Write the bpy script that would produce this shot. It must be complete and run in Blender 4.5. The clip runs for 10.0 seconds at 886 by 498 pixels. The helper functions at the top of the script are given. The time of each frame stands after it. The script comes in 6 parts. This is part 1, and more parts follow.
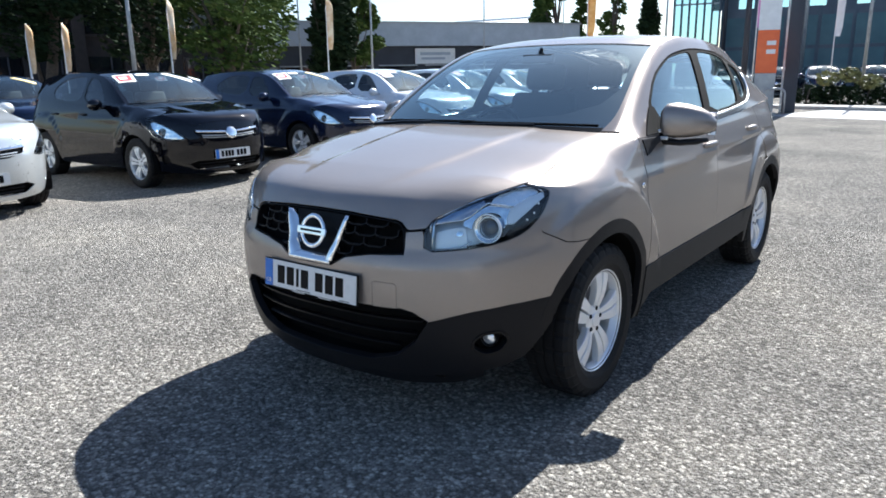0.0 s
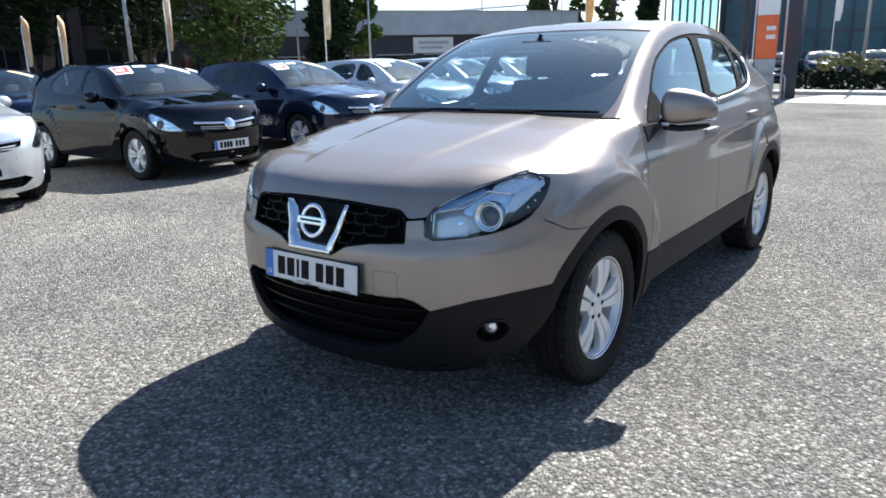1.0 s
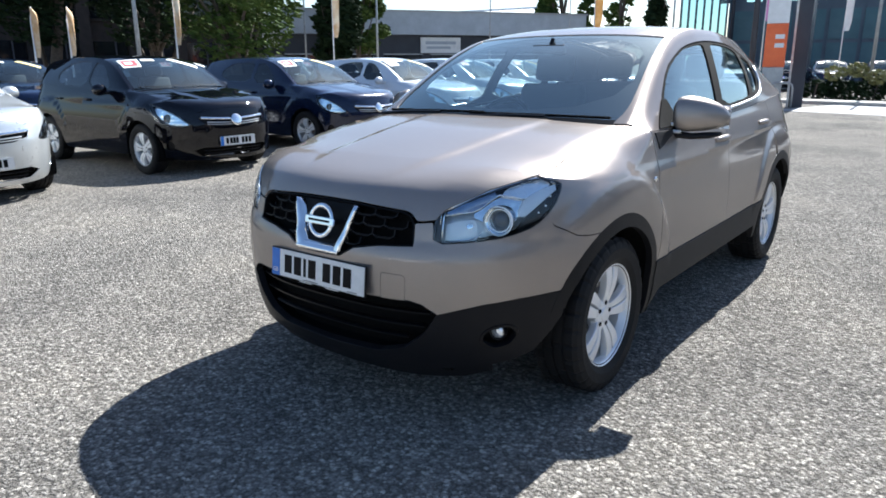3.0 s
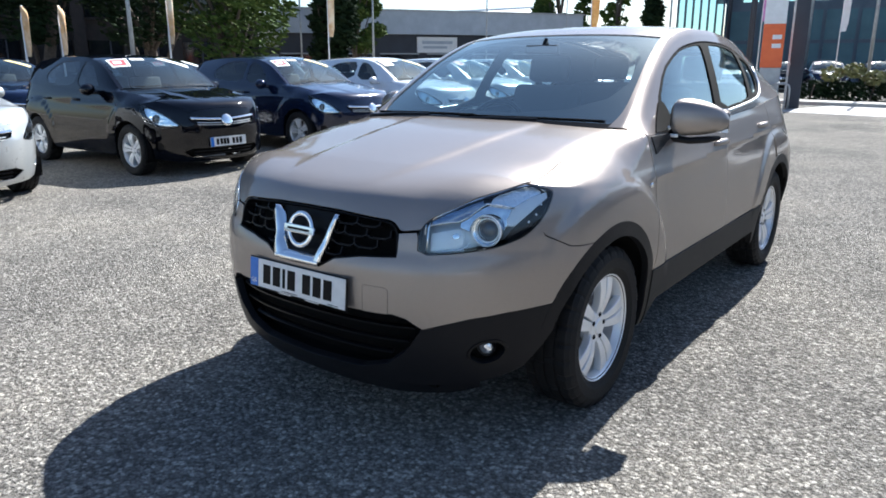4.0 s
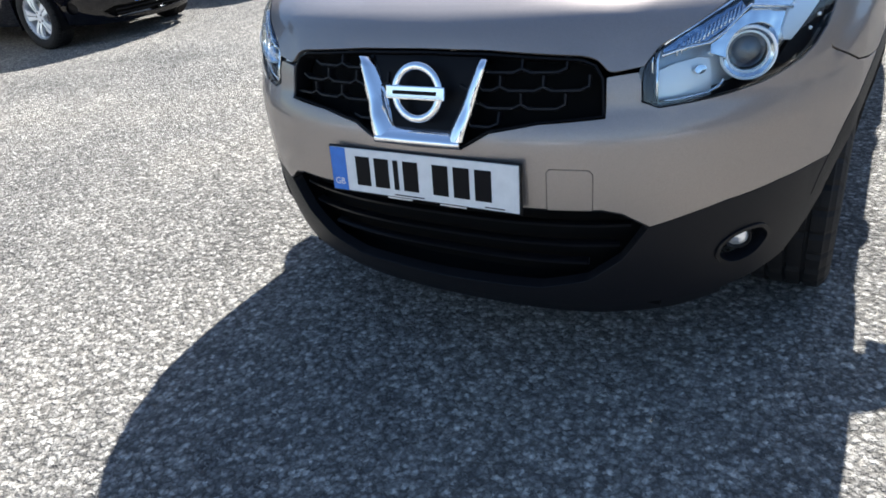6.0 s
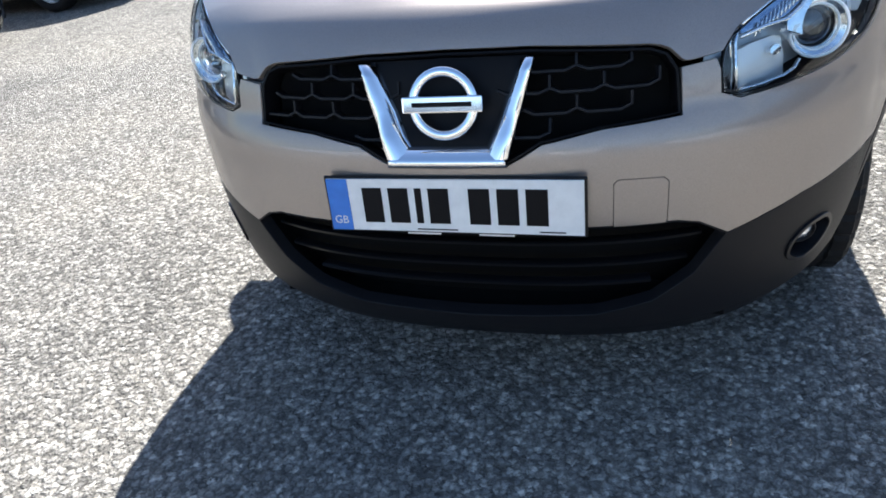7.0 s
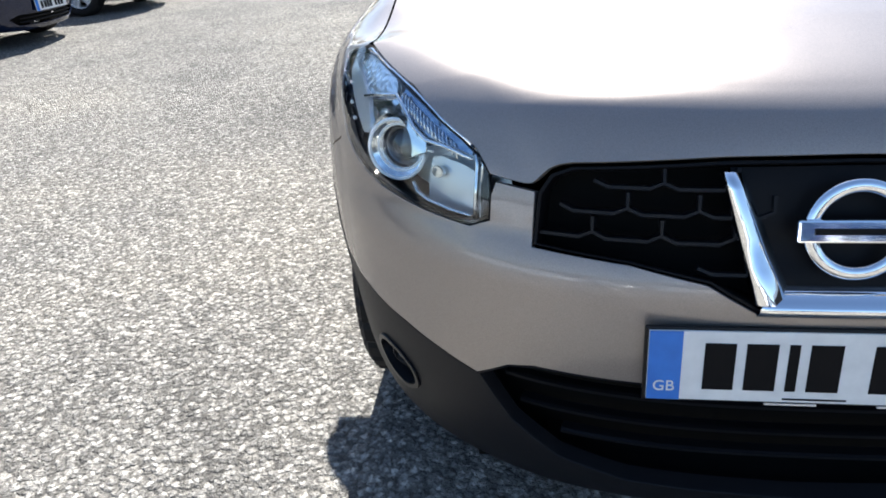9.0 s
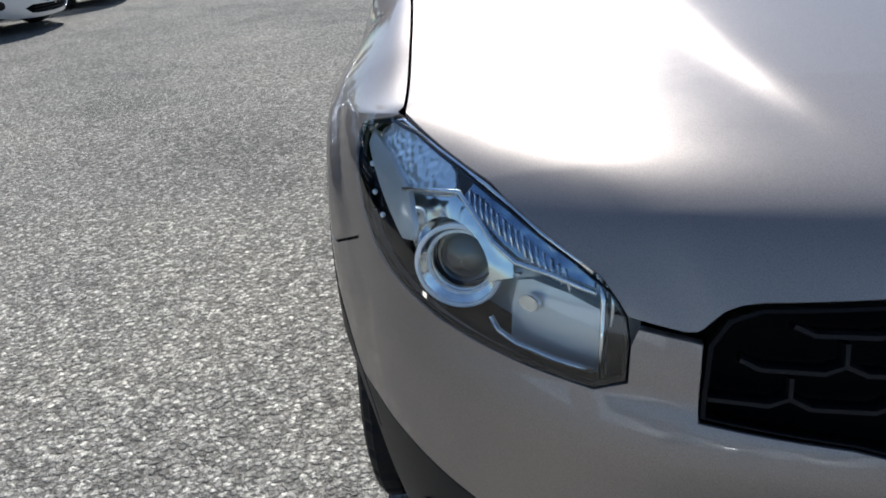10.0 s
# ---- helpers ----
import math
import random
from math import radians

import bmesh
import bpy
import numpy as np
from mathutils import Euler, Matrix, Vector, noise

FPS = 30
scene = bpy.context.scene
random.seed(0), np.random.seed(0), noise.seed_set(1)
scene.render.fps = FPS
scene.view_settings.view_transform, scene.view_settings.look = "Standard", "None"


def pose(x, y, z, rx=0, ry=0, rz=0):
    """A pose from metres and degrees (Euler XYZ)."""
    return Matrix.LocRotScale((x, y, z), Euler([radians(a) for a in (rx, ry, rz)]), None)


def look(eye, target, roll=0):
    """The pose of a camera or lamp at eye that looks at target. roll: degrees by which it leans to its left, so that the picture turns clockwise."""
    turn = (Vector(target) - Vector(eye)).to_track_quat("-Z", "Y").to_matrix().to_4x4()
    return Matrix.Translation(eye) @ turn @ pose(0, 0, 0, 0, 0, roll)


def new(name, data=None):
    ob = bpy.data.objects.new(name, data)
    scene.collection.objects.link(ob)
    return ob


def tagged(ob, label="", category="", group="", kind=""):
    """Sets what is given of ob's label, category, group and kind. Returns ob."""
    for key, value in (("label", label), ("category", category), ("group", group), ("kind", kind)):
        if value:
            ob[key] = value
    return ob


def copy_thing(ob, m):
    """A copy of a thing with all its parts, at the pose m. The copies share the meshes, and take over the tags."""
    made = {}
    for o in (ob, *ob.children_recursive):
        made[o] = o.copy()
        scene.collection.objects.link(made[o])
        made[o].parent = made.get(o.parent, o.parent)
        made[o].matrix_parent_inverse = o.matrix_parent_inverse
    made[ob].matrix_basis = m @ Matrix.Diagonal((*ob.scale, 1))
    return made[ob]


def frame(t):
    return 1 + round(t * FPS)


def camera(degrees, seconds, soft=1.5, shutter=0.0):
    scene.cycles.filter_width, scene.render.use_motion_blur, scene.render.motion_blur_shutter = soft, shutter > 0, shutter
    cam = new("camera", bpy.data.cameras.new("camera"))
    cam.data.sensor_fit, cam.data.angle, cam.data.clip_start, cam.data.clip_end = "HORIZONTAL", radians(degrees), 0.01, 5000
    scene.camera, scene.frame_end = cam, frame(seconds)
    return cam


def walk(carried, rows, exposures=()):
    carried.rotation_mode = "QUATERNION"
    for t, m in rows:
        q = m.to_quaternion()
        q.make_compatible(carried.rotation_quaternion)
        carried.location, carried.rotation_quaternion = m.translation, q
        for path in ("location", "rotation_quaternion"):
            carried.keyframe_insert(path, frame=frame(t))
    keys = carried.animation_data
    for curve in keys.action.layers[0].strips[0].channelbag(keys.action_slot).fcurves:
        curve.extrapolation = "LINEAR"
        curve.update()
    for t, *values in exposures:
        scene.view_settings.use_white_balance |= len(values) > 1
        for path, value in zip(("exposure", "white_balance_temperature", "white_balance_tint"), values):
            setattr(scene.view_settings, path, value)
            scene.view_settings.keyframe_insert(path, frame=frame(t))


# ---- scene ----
cam = camera(64.5, 10.0, soft=1.75)
PATH = [
    (0, (2.044, -2.665, 1.367), (0.865, -1.123, 0.886), -1.0),
    (0.5, (2.037, -2.66, 1.362), (0.88, -1.11, 0.853), -1.0),
    (1, (2.035, -2.658, 1.36), (0.86, -1.123, 0.851), -1.6),
    (1.5, (2.03, -2.66, 1.365), (0.844, -1.131, 0.859), -1.3),
    (2, (2.022, -2.662, 1.366), (0.853, -1.121, 0.858), -1.0),
    (2.5, (2.009, -2.668, 1.364), (0.826, -1.138, 0.856), -0.3),
    (4, (1.952, -2.523, 1.371), (0.779, -0.985, 0.862), -0.1),
    (4.5, (1.809, -2.406, 1.338), (0.598, -0.939, 0.721), -0.8),
    (5, (1.469, -2.331, 1.305), (0.333, -0.866, 0.553), -7.3),
    (5.5, (1.17, -2.257, 1.247), (0.188, -0.701, 0.465), -6.8),
    (6, (0.883, -2.137, 1.226), (-0.089, -0.672, 0.274), -7.3),
    (6.2, (0.797, -2.105, 1.215), (-0.156, -0.632, 0.255), -8.1),
    (7.3, (0.274, -1.97, 1.203), (-0.253, -0.325, 0.195), -8.2),
    (7.5, (0.207, -1.906, 1.207), (-0.339, -0.274, 0.187), -9.1),
    (8, (0.06, -1.812, 1.204), (-0.45, -0.177, 0.171), -8.6),
    (8.5, (-0.212, -1.791, 1.216), (-0.575, -0.038, 0.325), -5.6),
    (9, (-0.405, -1.724, 1.204), (-0.694, 0.041, 0.312), -4.0),
    (9.5, (-0.63, -1.519, 1.2), (-1.115, 0.171, 0.248), -7.6),
    (10, (-0.645, -1.341, 1.22), (-0.72, 0.45, 0.334), -4.3),
]
EXPOSURES = [(0.0, 1.70, 5680, 9), (4.0, 1.70, 5680, 9), (5.0, 1.82, 5680, 9), (6.0, 2.07, 5700, 9), (7.5, 2.32, 5780, 9), (8.5, 2.27, 5800, 9), (9.0, 2.1, 5800, 9), (9.5, 1.68, 5750, 9), (10.0, 1.2, 5600, 8)]
walk(cam, [(t, look(eye, target, roll)) for t, eye, target, roll in PATH], EXPOSURES)

from mathutils.geometry import delaunay_2d_cdt

# ---- sun, sky, exposure ----
TO_SUN = Vector((-0.08, 1.085, 1.0)).normalized()
sun = new("sun", bpy.data.lights.new("sun", "SUN"))
sun.data.energy, sun.data.angle, sun.data.color = 5.0, radians(0.53), (1.0, 0.93, 0.82)
sun.matrix_world = look(Vector((0, 0, 30)) + TO_SUN * 30, Vector((0, 0, 30)))
world = bpy.data.worlds.new("sky")
scene.world = world
world.use_nodes = True
wn = world.node_tree.nodes
sky = wn.new("ShaderNodeTexSky")
sky.sky_type, sky.sun_disc = "NISHITA", False
sky.sun_elevation = math.asin(TO_SUN.z)
sky.sun_rotation = math.atan2(TO_SUN.x, TO_SUN.y)
sky.dust_density, sky.air_density = 0.8, 1.0
wn["Background"].inputs["Strength"].default_value = 0.052
world.node_tree.links.new(sky.outputs[0], wn["Background"].inputs["Color"])


# ---- materials ----
def material(name, color, rough=0.5, metal=0.0, coat=0.0, spec=0.5):
    m = bpy.data.materials.new(name)
    m.use_nodes = True
    b = m.node_tree.nodes["Principled BSDF"]
    b.inputs["Base Color"].default_value = (*color, 1)
    b.inputs["Roughness"].default_value, b.inputs["Metallic"].default_value = rough, metal
    b.inputs["Coat Weight"].default_value, b.inputs["Coat Roughness"].default_value = coat, 0.03
    b.inputs["Specular IOR Level"].default_value = spec
    return m


def node(m, kind, **values):
    n = m.node_tree.nodes.new(kind)
    for key, value in values.items():
        n.inputs[key].default_value = value
    return n


def wire(m, a, b):
    m.node_tree.links.new(a, b)


def bsdf(m):
    return m.node_tree.nodes["Principled BSDF"]


def coords(m, world_space=False):
    if world_space:
        return node(m, "ShaderNodeNewGeometry").outputs["Position"]
    return node(m, "ShaderNodeTexCoord").outputs["Object"]


def ramp(m, fac, stops):
    r = node(m, "ShaderNodeValToRGB")
    el = r.color_ramp.elements
    while len(el) < len(stops):
        el.new(0.5)
    for e, (p, c) in zip(el, stops):
        e.position, e.color = p, (*c, 1) if len(c) == 3 else c
    wire(m, fac, r.inputs[0])
    return r.outputs[0]


def grained(m, scale, amount, stops, bump=0.0, world_space=False, detail=4.0, distance=0.01, target="Base Color"):
    """Noise-driven colour (stops) and relief on a material."""
    n = node(m, "ShaderNodeTexNoise", Scale=scale, Detail=detail, Roughness=0.6)
    wire(m, coords(m, world_space), n.inputs["Vector"])
    if stops:
        wire(m, ramp(m, n.outputs[0], stops), bsdf(m).inputs[target])
    if bump:
        b = node(m, "ShaderNodeBump", Strength=bump, Distance=distance)
        wire(m, n.outputs[0], b.inputs["Height"])
        wire(m, b.outputs[0], bsdf(m).inputs["Normal"])
    return m


def paint(name, color, metal=0.55, rough=0.32, coat=1.0, spec=0.5):
    """Car paint: flakes under a clear coat, with thin dust."""
    m = material(name, color, rough, metal, coat, spec)
    f = node(m, "ShaderNodeTexNoise", Scale=900.0, Detail=1.0)
    wire(m, coords(m), f.inputs["Vector"])
    c = [v for v in color]
    wire(m, ramp(m, f.outputs[0], [(0.3, [v * 0.86 for v in c]), (0.7, [min(1, v * 1.12) for v in c])]), bsdf(m).inputs["Base Color"])
    d = node(m, "ShaderNodeTexNoise", Scale=3.5, Detail=6.0, Roughness=0.65)
    wire(m, coords(m), d.inputs["Vector"])
    wire(m, ramp(m, d.outputs[0], [(0.35, (rough * 0.9,) * 3), (0.75, (rough * 1.2,) * 3)]), bsdf(m).inputs["Roughness"])
    return m


def plastic(name, color, rough, bump=0.15, scale=700.0, spec=0.5):
    m = material(name, color, rough, spec=spec)
    grained(m, scale, 1, [(0.3, [v * 0.8 for v in color]), (0.7, [v * 1.25 for v in color])], bump, distance=0.002)
    return m


def clear_glass(name, tint=(0.8, 0.9, 0.92), gloss_rough=0.0, ior=1.5, sheen=(1.0, 1.0, 1.0)):
    """A thin pane: see-through, mirroring more at a slant."""
    m = bpy.data.materials.new(name)
    m.use_nodes = True
    m.node_tree.nodes.remove(bsdf(m))
    out = m.node_tree.nodes["Material Output"]
    t, g = node(m, "ShaderNodeBsdfTransparent", Color=(*tint, 1)), node(m, "ShaderNodeBsdfGlossy", Color=(*sheen, 1), Roughness=gloss_rough)
    lw, mix = node(m, "ShaderNodeLayerWeight", Blend=0.5), node(m, "ShaderNodeMixShader")
    head_on = ((ior - 1) / (ior + 1)) ** 2
    power, scale = node(m, "ShaderNodeMath"), node(m, "ShaderNodeMath")
    power.operation, scale.operation = "POWER", "MULTIPLY_ADD"
    power.inputs[1].default_value = 4.5
    scale.inputs[1].default_value, scale.inputs[2].default_value = 1 - head_on, head_on
    wire(m, lw.outputs["Facing"], power.inputs[0])
    wire(m, power.outputs[0], scale.inputs[0])
    wire(m, scale.outputs[0], mix.inputs[0])
    wire(m, t.outputs[0], mix.inputs[1])
    wire(m, g.outputs[0], mix.inputs[2])
    wire(m, mix.outputs[0], out.inputs[0])
    return m


def tarmac():
    """Worn open-textured tarmac: pale stone chips in grey binder, with bleached and stained areas."""
    m = material("worn tarmac", (0.2, 0.2, 0.2), 0.9, spec=0.05)
    bsdf(m).inputs["Diffuse Roughness"].default_value = 0.33
    pos = coords(m, True)
    # chips of uneven shape: the pattern is warped by a finer one
    warp = node(m, "ShaderNodeTexNoise", Scale=70.0, Detail=3.0, Roughness=0.7)
    wire(m, pos, warp.inputs["Vector"])
    shift = node(m, "ShaderNodeVectorMath")
    shift.operation = "MULTIPLY_ADD"
    shift.inputs[1].default_value = (0.028, 0.028, 0.028)
    wire(m, warp.outputs["Color"], shift.inputs[0])
    wire(m, pos, shift.inputs[2])
    v = node(m, "ShaderNodeTexVoronoi", Scale=62.0, Randomness=1.0)
    wire(m, shift.outputs[0], v.inputs["Vector"])
    v2 = node(m, "ShaderNodeTexVoronoi", Scale=150.0, Randomness=1.0)
    wire(m, pos, v2.inputs["Vector"])
    sep = node(m, "ShaderNodeSeparateColor")
    wire(m, v.outputs["Color"], sep.inputs[0])
    chips = ramp(m, sep.outputs[0], [(0.0, (0.185, 0.175, 0.160)), (0.35, (0.270, 0.256, 0.233)), (0.75, (0.388, 0.368, 0.331)), (1.0, (0.63, 0.595, 0.53))])
    sep2 = node(m, "ShaderNodeSeparateColor")
    wire(m, v2.outputs["Color"], sep2.inputs[0])
    fine = ramp(m, sep2.outputs[1], [(0.0, (0.80, 0.80, 0.80)), (1.0, (1.15, 1.14, 1.12))])
    mul = node(m, "ShaderNodeMix")
    mul.data_type, mul.blend_type = "RGBA", "MULTIPLY"
    mul.inputs[0].default_value = 1.0
    wire(m, chips, mul.inputs[6])
    wire(m, fine, mul.inputs[7])
    # gaps between chips
    gap = ramp(m, v.outputs["Distance"], [(0.32, (1, 1, 1)), (0.74, (0.46, 0.45, 0.44))])
    mul2 = node(m, "ShaderNodeMix")
    mul2.data_type, mul2.blend_type = "RGBA", "MULTIPLY"
    mul2.inputs[0].default_value = 0.8
    wire(m, mul.outputs[2], mul2.inputs[6])
    wire(m, gap, mul2.inputs[7])
    big = node(m, "ShaderNodeTexNoise", Scale=0.55, Detail=7.0, Roughness=0.62)
    wire(m, pos, big.inputs["Vector"])
    stain = ramp(m, big.outputs[0], [(0.30, (0.66, 0.66, 0.67)), (0.5, (0.98, 0.97, 0.96)), (0.70, (1.2, 1.17, 1.12))])
    mul3 = node(m, "ShaderNodeMix")
    mul3.data_type, mul3.blend_type = "RGBA", "MULTIPLY"
    mul3.inputs[0].default_value = 1.0
    wire(m, mul2.outputs[2], mul3.inputs[6])
    wire(m, stain, mul3.inputs[7])
    wire(m, mul3.outputs[2], bsdf(m).inputs["Base Color"])
    b = node(m, "ShaderNodeBump", Strength=1.0, Distance=0.014)
    inv = ramp(m, v.outputs["Distance"], [(0.0, (1, 1, 1)), (0.35, (0.8, 0.8, 0.8)), (0.8, (0, 0, 0))])
    wire(m, inv, b.inputs["Height"])
    wire(m, b.outputs[0], bsdf(m).inputs["Normal"])
    return m


TARMAC = tarmac()


def flake_paint(name, color, lobe=0.44, flakes=0.58, coat=1.55):
    """Metallic car paint: matt pigment and aligned flakes under a clear coat."""
    m = bpy.data.materials.new(name)
    m.use_nodes = True
    m.node_tree.nodes.remove(bsdf(m))
    pos = coords(m)
    grain = node(m, "ShaderNodeTexNoise", Scale=900.0, Detail=1.0)
    wire(m, pos, grain.inputs["Vector"])
    tone = ramp(m, grain.outputs[0], [(0.3, [v * 0.85 for v in color]), (0.7, [v * 1.15 for v in color])])
    dust = node(m, "ShaderNodeTexNoise", Scale=3.5, Detail=6.0, Roughness=0.65)
    wire(m, pos, dust.inputs["Vector"])
    spread = ramp(m, dust.outputs[0], [(0.35, (lobe * 0.95,) * 3), (0.75, (lobe * 1.08,) * 3)])
    pigment = node(m, "ShaderNodeBsdfDiffuse")
    metal = node(m, "ShaderNodeBsdfAnisotropic")
    metal.distribution = "BECKMANN"
    wire(m, tone, pigment.inputs["Color"])
    wire(m, tone, metal.inputs["Color"])
    wire(m, spread, metal.inputs["Roughness"])
    # flakes that lie less flat throw a wide, faint glow
    loose = node(m, "ShaderNodeBsdfAnisotropic", Roughness=lobe * 1.08)
    loose.distribution = "GGX"
    wire(m, tone, loose.inputs["Color"])
    both = node(m, "ShaderNodeMixShader", Fac=0.3)
    base, top = node(m, "ShaderNodeMixShader", Fac=flakes), node(m, "ShaderNodeMixShader")
    clear = node(m, "ShaderNodeBsdfAnisotropic", Roughness=0.07)
    gloss = node(m, "ShaderNodeFresnel", IOR=coat)
    wire(m, pigment.outputs[0], base.inputs[1])
    wire(m, metal.outputs[0], both.inputs[1])
    wire(m, loose.outputs[0], both.inputs[2])
    wire(m, both.outputs[0], base.inputs[2])
    wire(m, gloss.outputs[0], top.inputs[0])
    wire(m, base.outputs[0], top.inputs[1])
    wire(m, clear.outputs[0], top.inputs[2])
    wire(m, top.outputs[0], m.node_tree.nodes["Material Output"].inputs[0])
    return m


BRONZE = flake_paint("bronze grey car paint", (0.290, 0.254, 0.228))
BLACK_PAINT = paint("black car paint", (0.0012, 0.0016, 0.004), 0.0, 0.2, 0.9, 0.0)
NAVY_PAINT = paint("dark blue car paint", (0.004, 0.010, 0.034), 0.3, 0.22, 0.9, 0.1)
SILVER_PAINT = paint("silver car paint", (0.62, 0.64, 0.64), 0.6, 0.3)
WHITE_PAINT = paint("white car paint", (0.75, 0.76, 0.76), 0.0, 0.3)
BLACK_PLASTIC = plastic("grained black plastic", (0.008, 0.008, 0.0095), 0.48, spec=0.18)
LAMP_BLACK = plastic("black lamp plastic", (0.004, 0.004, 0.005), 0.45, 0.0, spec=0.12)
GLOSS_BLACK = plastic("satin black trim", (0.006, 0.006, 0.007), 0.28, 0.0, spec=0.18)
DARK_VOID = plastic("unlit black inner plastic", (0.004, 0.004, 0.004), 0.9, spec=0.1)
RUBBER = plastic("tyre rubber", (0.012, 0.0115, 0.0115), 0.7, 0.3, 300.0, spec=0.2)
CHROME = grained(material("chrome", (0.86, 0.87, 0.88), 0.06, 1.0), 6, 1, [(0.3, (0.03,) * 3), (0.8, (0.12,) * 3)], target="Roughness")
LAMP_CHROME = grained(material("lamp reflector", (0.84, 0.85, 0.87), 0.10, 1.0), 22, 1, None, 0.32, distance=0.02, detail=1.0)
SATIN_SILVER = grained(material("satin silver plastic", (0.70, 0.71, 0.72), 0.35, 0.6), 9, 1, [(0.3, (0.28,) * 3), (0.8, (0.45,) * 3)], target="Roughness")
ALLOY = grained(material("silver alloy wheel", (0.80, 0.81, 0.82), 0.36, 0.45, 0.5), 14, 1, [(0.3, (0.3,) * 3), (0.8, (0.45,) * 3)], target="Roughness")
STEEL = grained(material("brake steel", (0.25, 0.24, 0.23), 0.5, 0.9), 40, 1, [(0.3, (0.15, 0.13, 0.12)), (0.7, (0.32, 0.31, 0.3))])
PLATE_WHITE = grained(material("reflective white plate", (0.72, 0.72, 0.70), 0.35), 30, 1, [(0.3, (0.66, 0.66, 0.64)), (0.7, (0.76, 0.76, 0.74))])
PLATE_BLUE = grained(material("blue plate band", (0.03, 0.16, 0.55), 0.35), 30, 1, [(0.3, (0.02, 0.14, 0.5)), (0.7, (0.03, 0.18, 0.6))])
PLATE_INK = plastic("black plate ink", (0.005, 0.005, 0.006), 0.45, 0.0, spec=0.1)
SILL_GREY = plastic("dusty dark grey plastic", (0.020, 0.0195, 0.0195), 0.6, spec=0.2)
WINDSCREEN = clear_glass("tinted windscreen glass", (0.83, 0.96, 0.97), ior=3.1, sheen=(0.90, 1.0, 0.94))
SIDE_GLASS = clear_glass("tinted side glass", (0.70, 0.82, 0.84), ior=2.6, sheen=(0.86, 1.0, 1.0))
SMOKE_GLASS = clear_glass("dark side glass", (0.32, 0.38, 0.42), ior=1.7)
LAMP_GLASS = clear_glass("clear lamp cover", (0.88, 0.93, 0.95), ior=1.6)
SEAT_CLOTH = grained(plastic("charcoal seat cloth", (0.03, 0.03, 0.033), 0.95), 500, 1, [(0.3, (0.02, 0.02, 0.022)), (0.7, (0.05, 0.05, 0.055))])
DASH = plastic("dark grey dashboard plastic", (0.03, 0.03, 0.032), 0.75, 0.3, 400.0)
PEBBLE = grained(material("pebbled indicator reflector", (0.88, 0.90, 0.93), 0.22, 0.7), 110, 1, None, 0.35, distance=0.006, detail=0.0)
FLUTED = grained(material("fluted lamp strip", (0.24, 0.32, 0.46), 0.14, 0.8), 60, 1, None, 0.7, distance=0.006, detail=0.0)


# ---- car body surfaces: x to the car's left, y to its rear, front axle at y = 0 ----
def smooth_curve(*knots):
    """A smooth function through (t, value) knots, held level beyond them."""
    t, v = np.array([k[0] for k in knots], float), np.array([k[1] for k in knots], float)
    h = np.diff(t)
    d = np.diff(v) / h
    m = np.r_[d[0], (d[:-1] * h[1:] + d[1:] * h[:-1]) / (t[2:] - t[:-2]), d[-1]]

    def f(x):
        x = np.clip(np.asarray(x, float), t[0], t[-1])
        i = np.clip(np.searchsorted(t, x, side="right") - 1, 0, len(t) - 2)
        w = t[i + 1] - t[i]
        u = (x - t[i]) / w
        return (1 + 2 * u) * (1 - u) ** 2 * v[i] + u * (1 - u) ** 2 * w * m[i] + u * u * (3 - 2 * u) * v[i + 1] + u * u * (u - 1) * w * m[i + 1]

    return f


YC, YT, BASE = 0.10, 2.75, 2.63
NOSE = smooth_curve((0.16, -0.74), (0.25, -0.80), (0.36, -0.838), (0.46, -0.852), (0.56, -0.858), (0.64, -0.856), (0.695, -0.851), (0.720, -0.842), (0.745, -0.829), (0.79, -0.817), (0.86, -0.792), (0.92, -0.755), (0.98, -0.68), (1.06, -0.55))
WIDTH = smooth_curve((0.16, 0.82), (0.25, 0.85), (0.40, 0.874), (0.55, 0.886), (0.70, 0.889), (0.82, 0.884), (0.90, 0.872), (0.96, 0.852), (1.02, 0.836), (1.06, 0.824), (1.10, 0.808), (1.2, 0.775))
TAIL = smooth_curve((0.16, 3.30), (0.30, 3.40), (0.50, 3.45), (0.65, 3.44), (0.90, 3.38), (1.20, 3.28))
ZREF, NF, NR = 0.60, 2.7, 3.2
PHI = np.linspace(0, np.pi / 2, 721)
REF_W, REF_L, REF_R = float(WIDTH(ZREF)), YC - float(NOSE(ZREF)), float(TAIL(ZREF)) - YT
FX, FY = REF_W * np.sin(PHI) ** (2 / NF), YC - REF_L * np.cos(PHI) ** (2 / NF)
FS = np.r_[0, np.cumsum(np.hypot(np.diff(FX), np.diff(FY)))]
S0 = float(FS[-1])
RX, RY = REF_W * np.cos(PHI) ** (2 / NR), YT + REF_R * np.sin(PHI) ** (2 / NR)
RS = np.r_[0, np.cumsum(np.hypot(np.diff(RX), np.diff(RY)))] + S0 + YT - YC
S1 = float(RS[-1])
OUT_S, OUT_X, OUT_Y = np.r_[FS, RS], np.r_[FX, RX], np.r_[FY, RY]


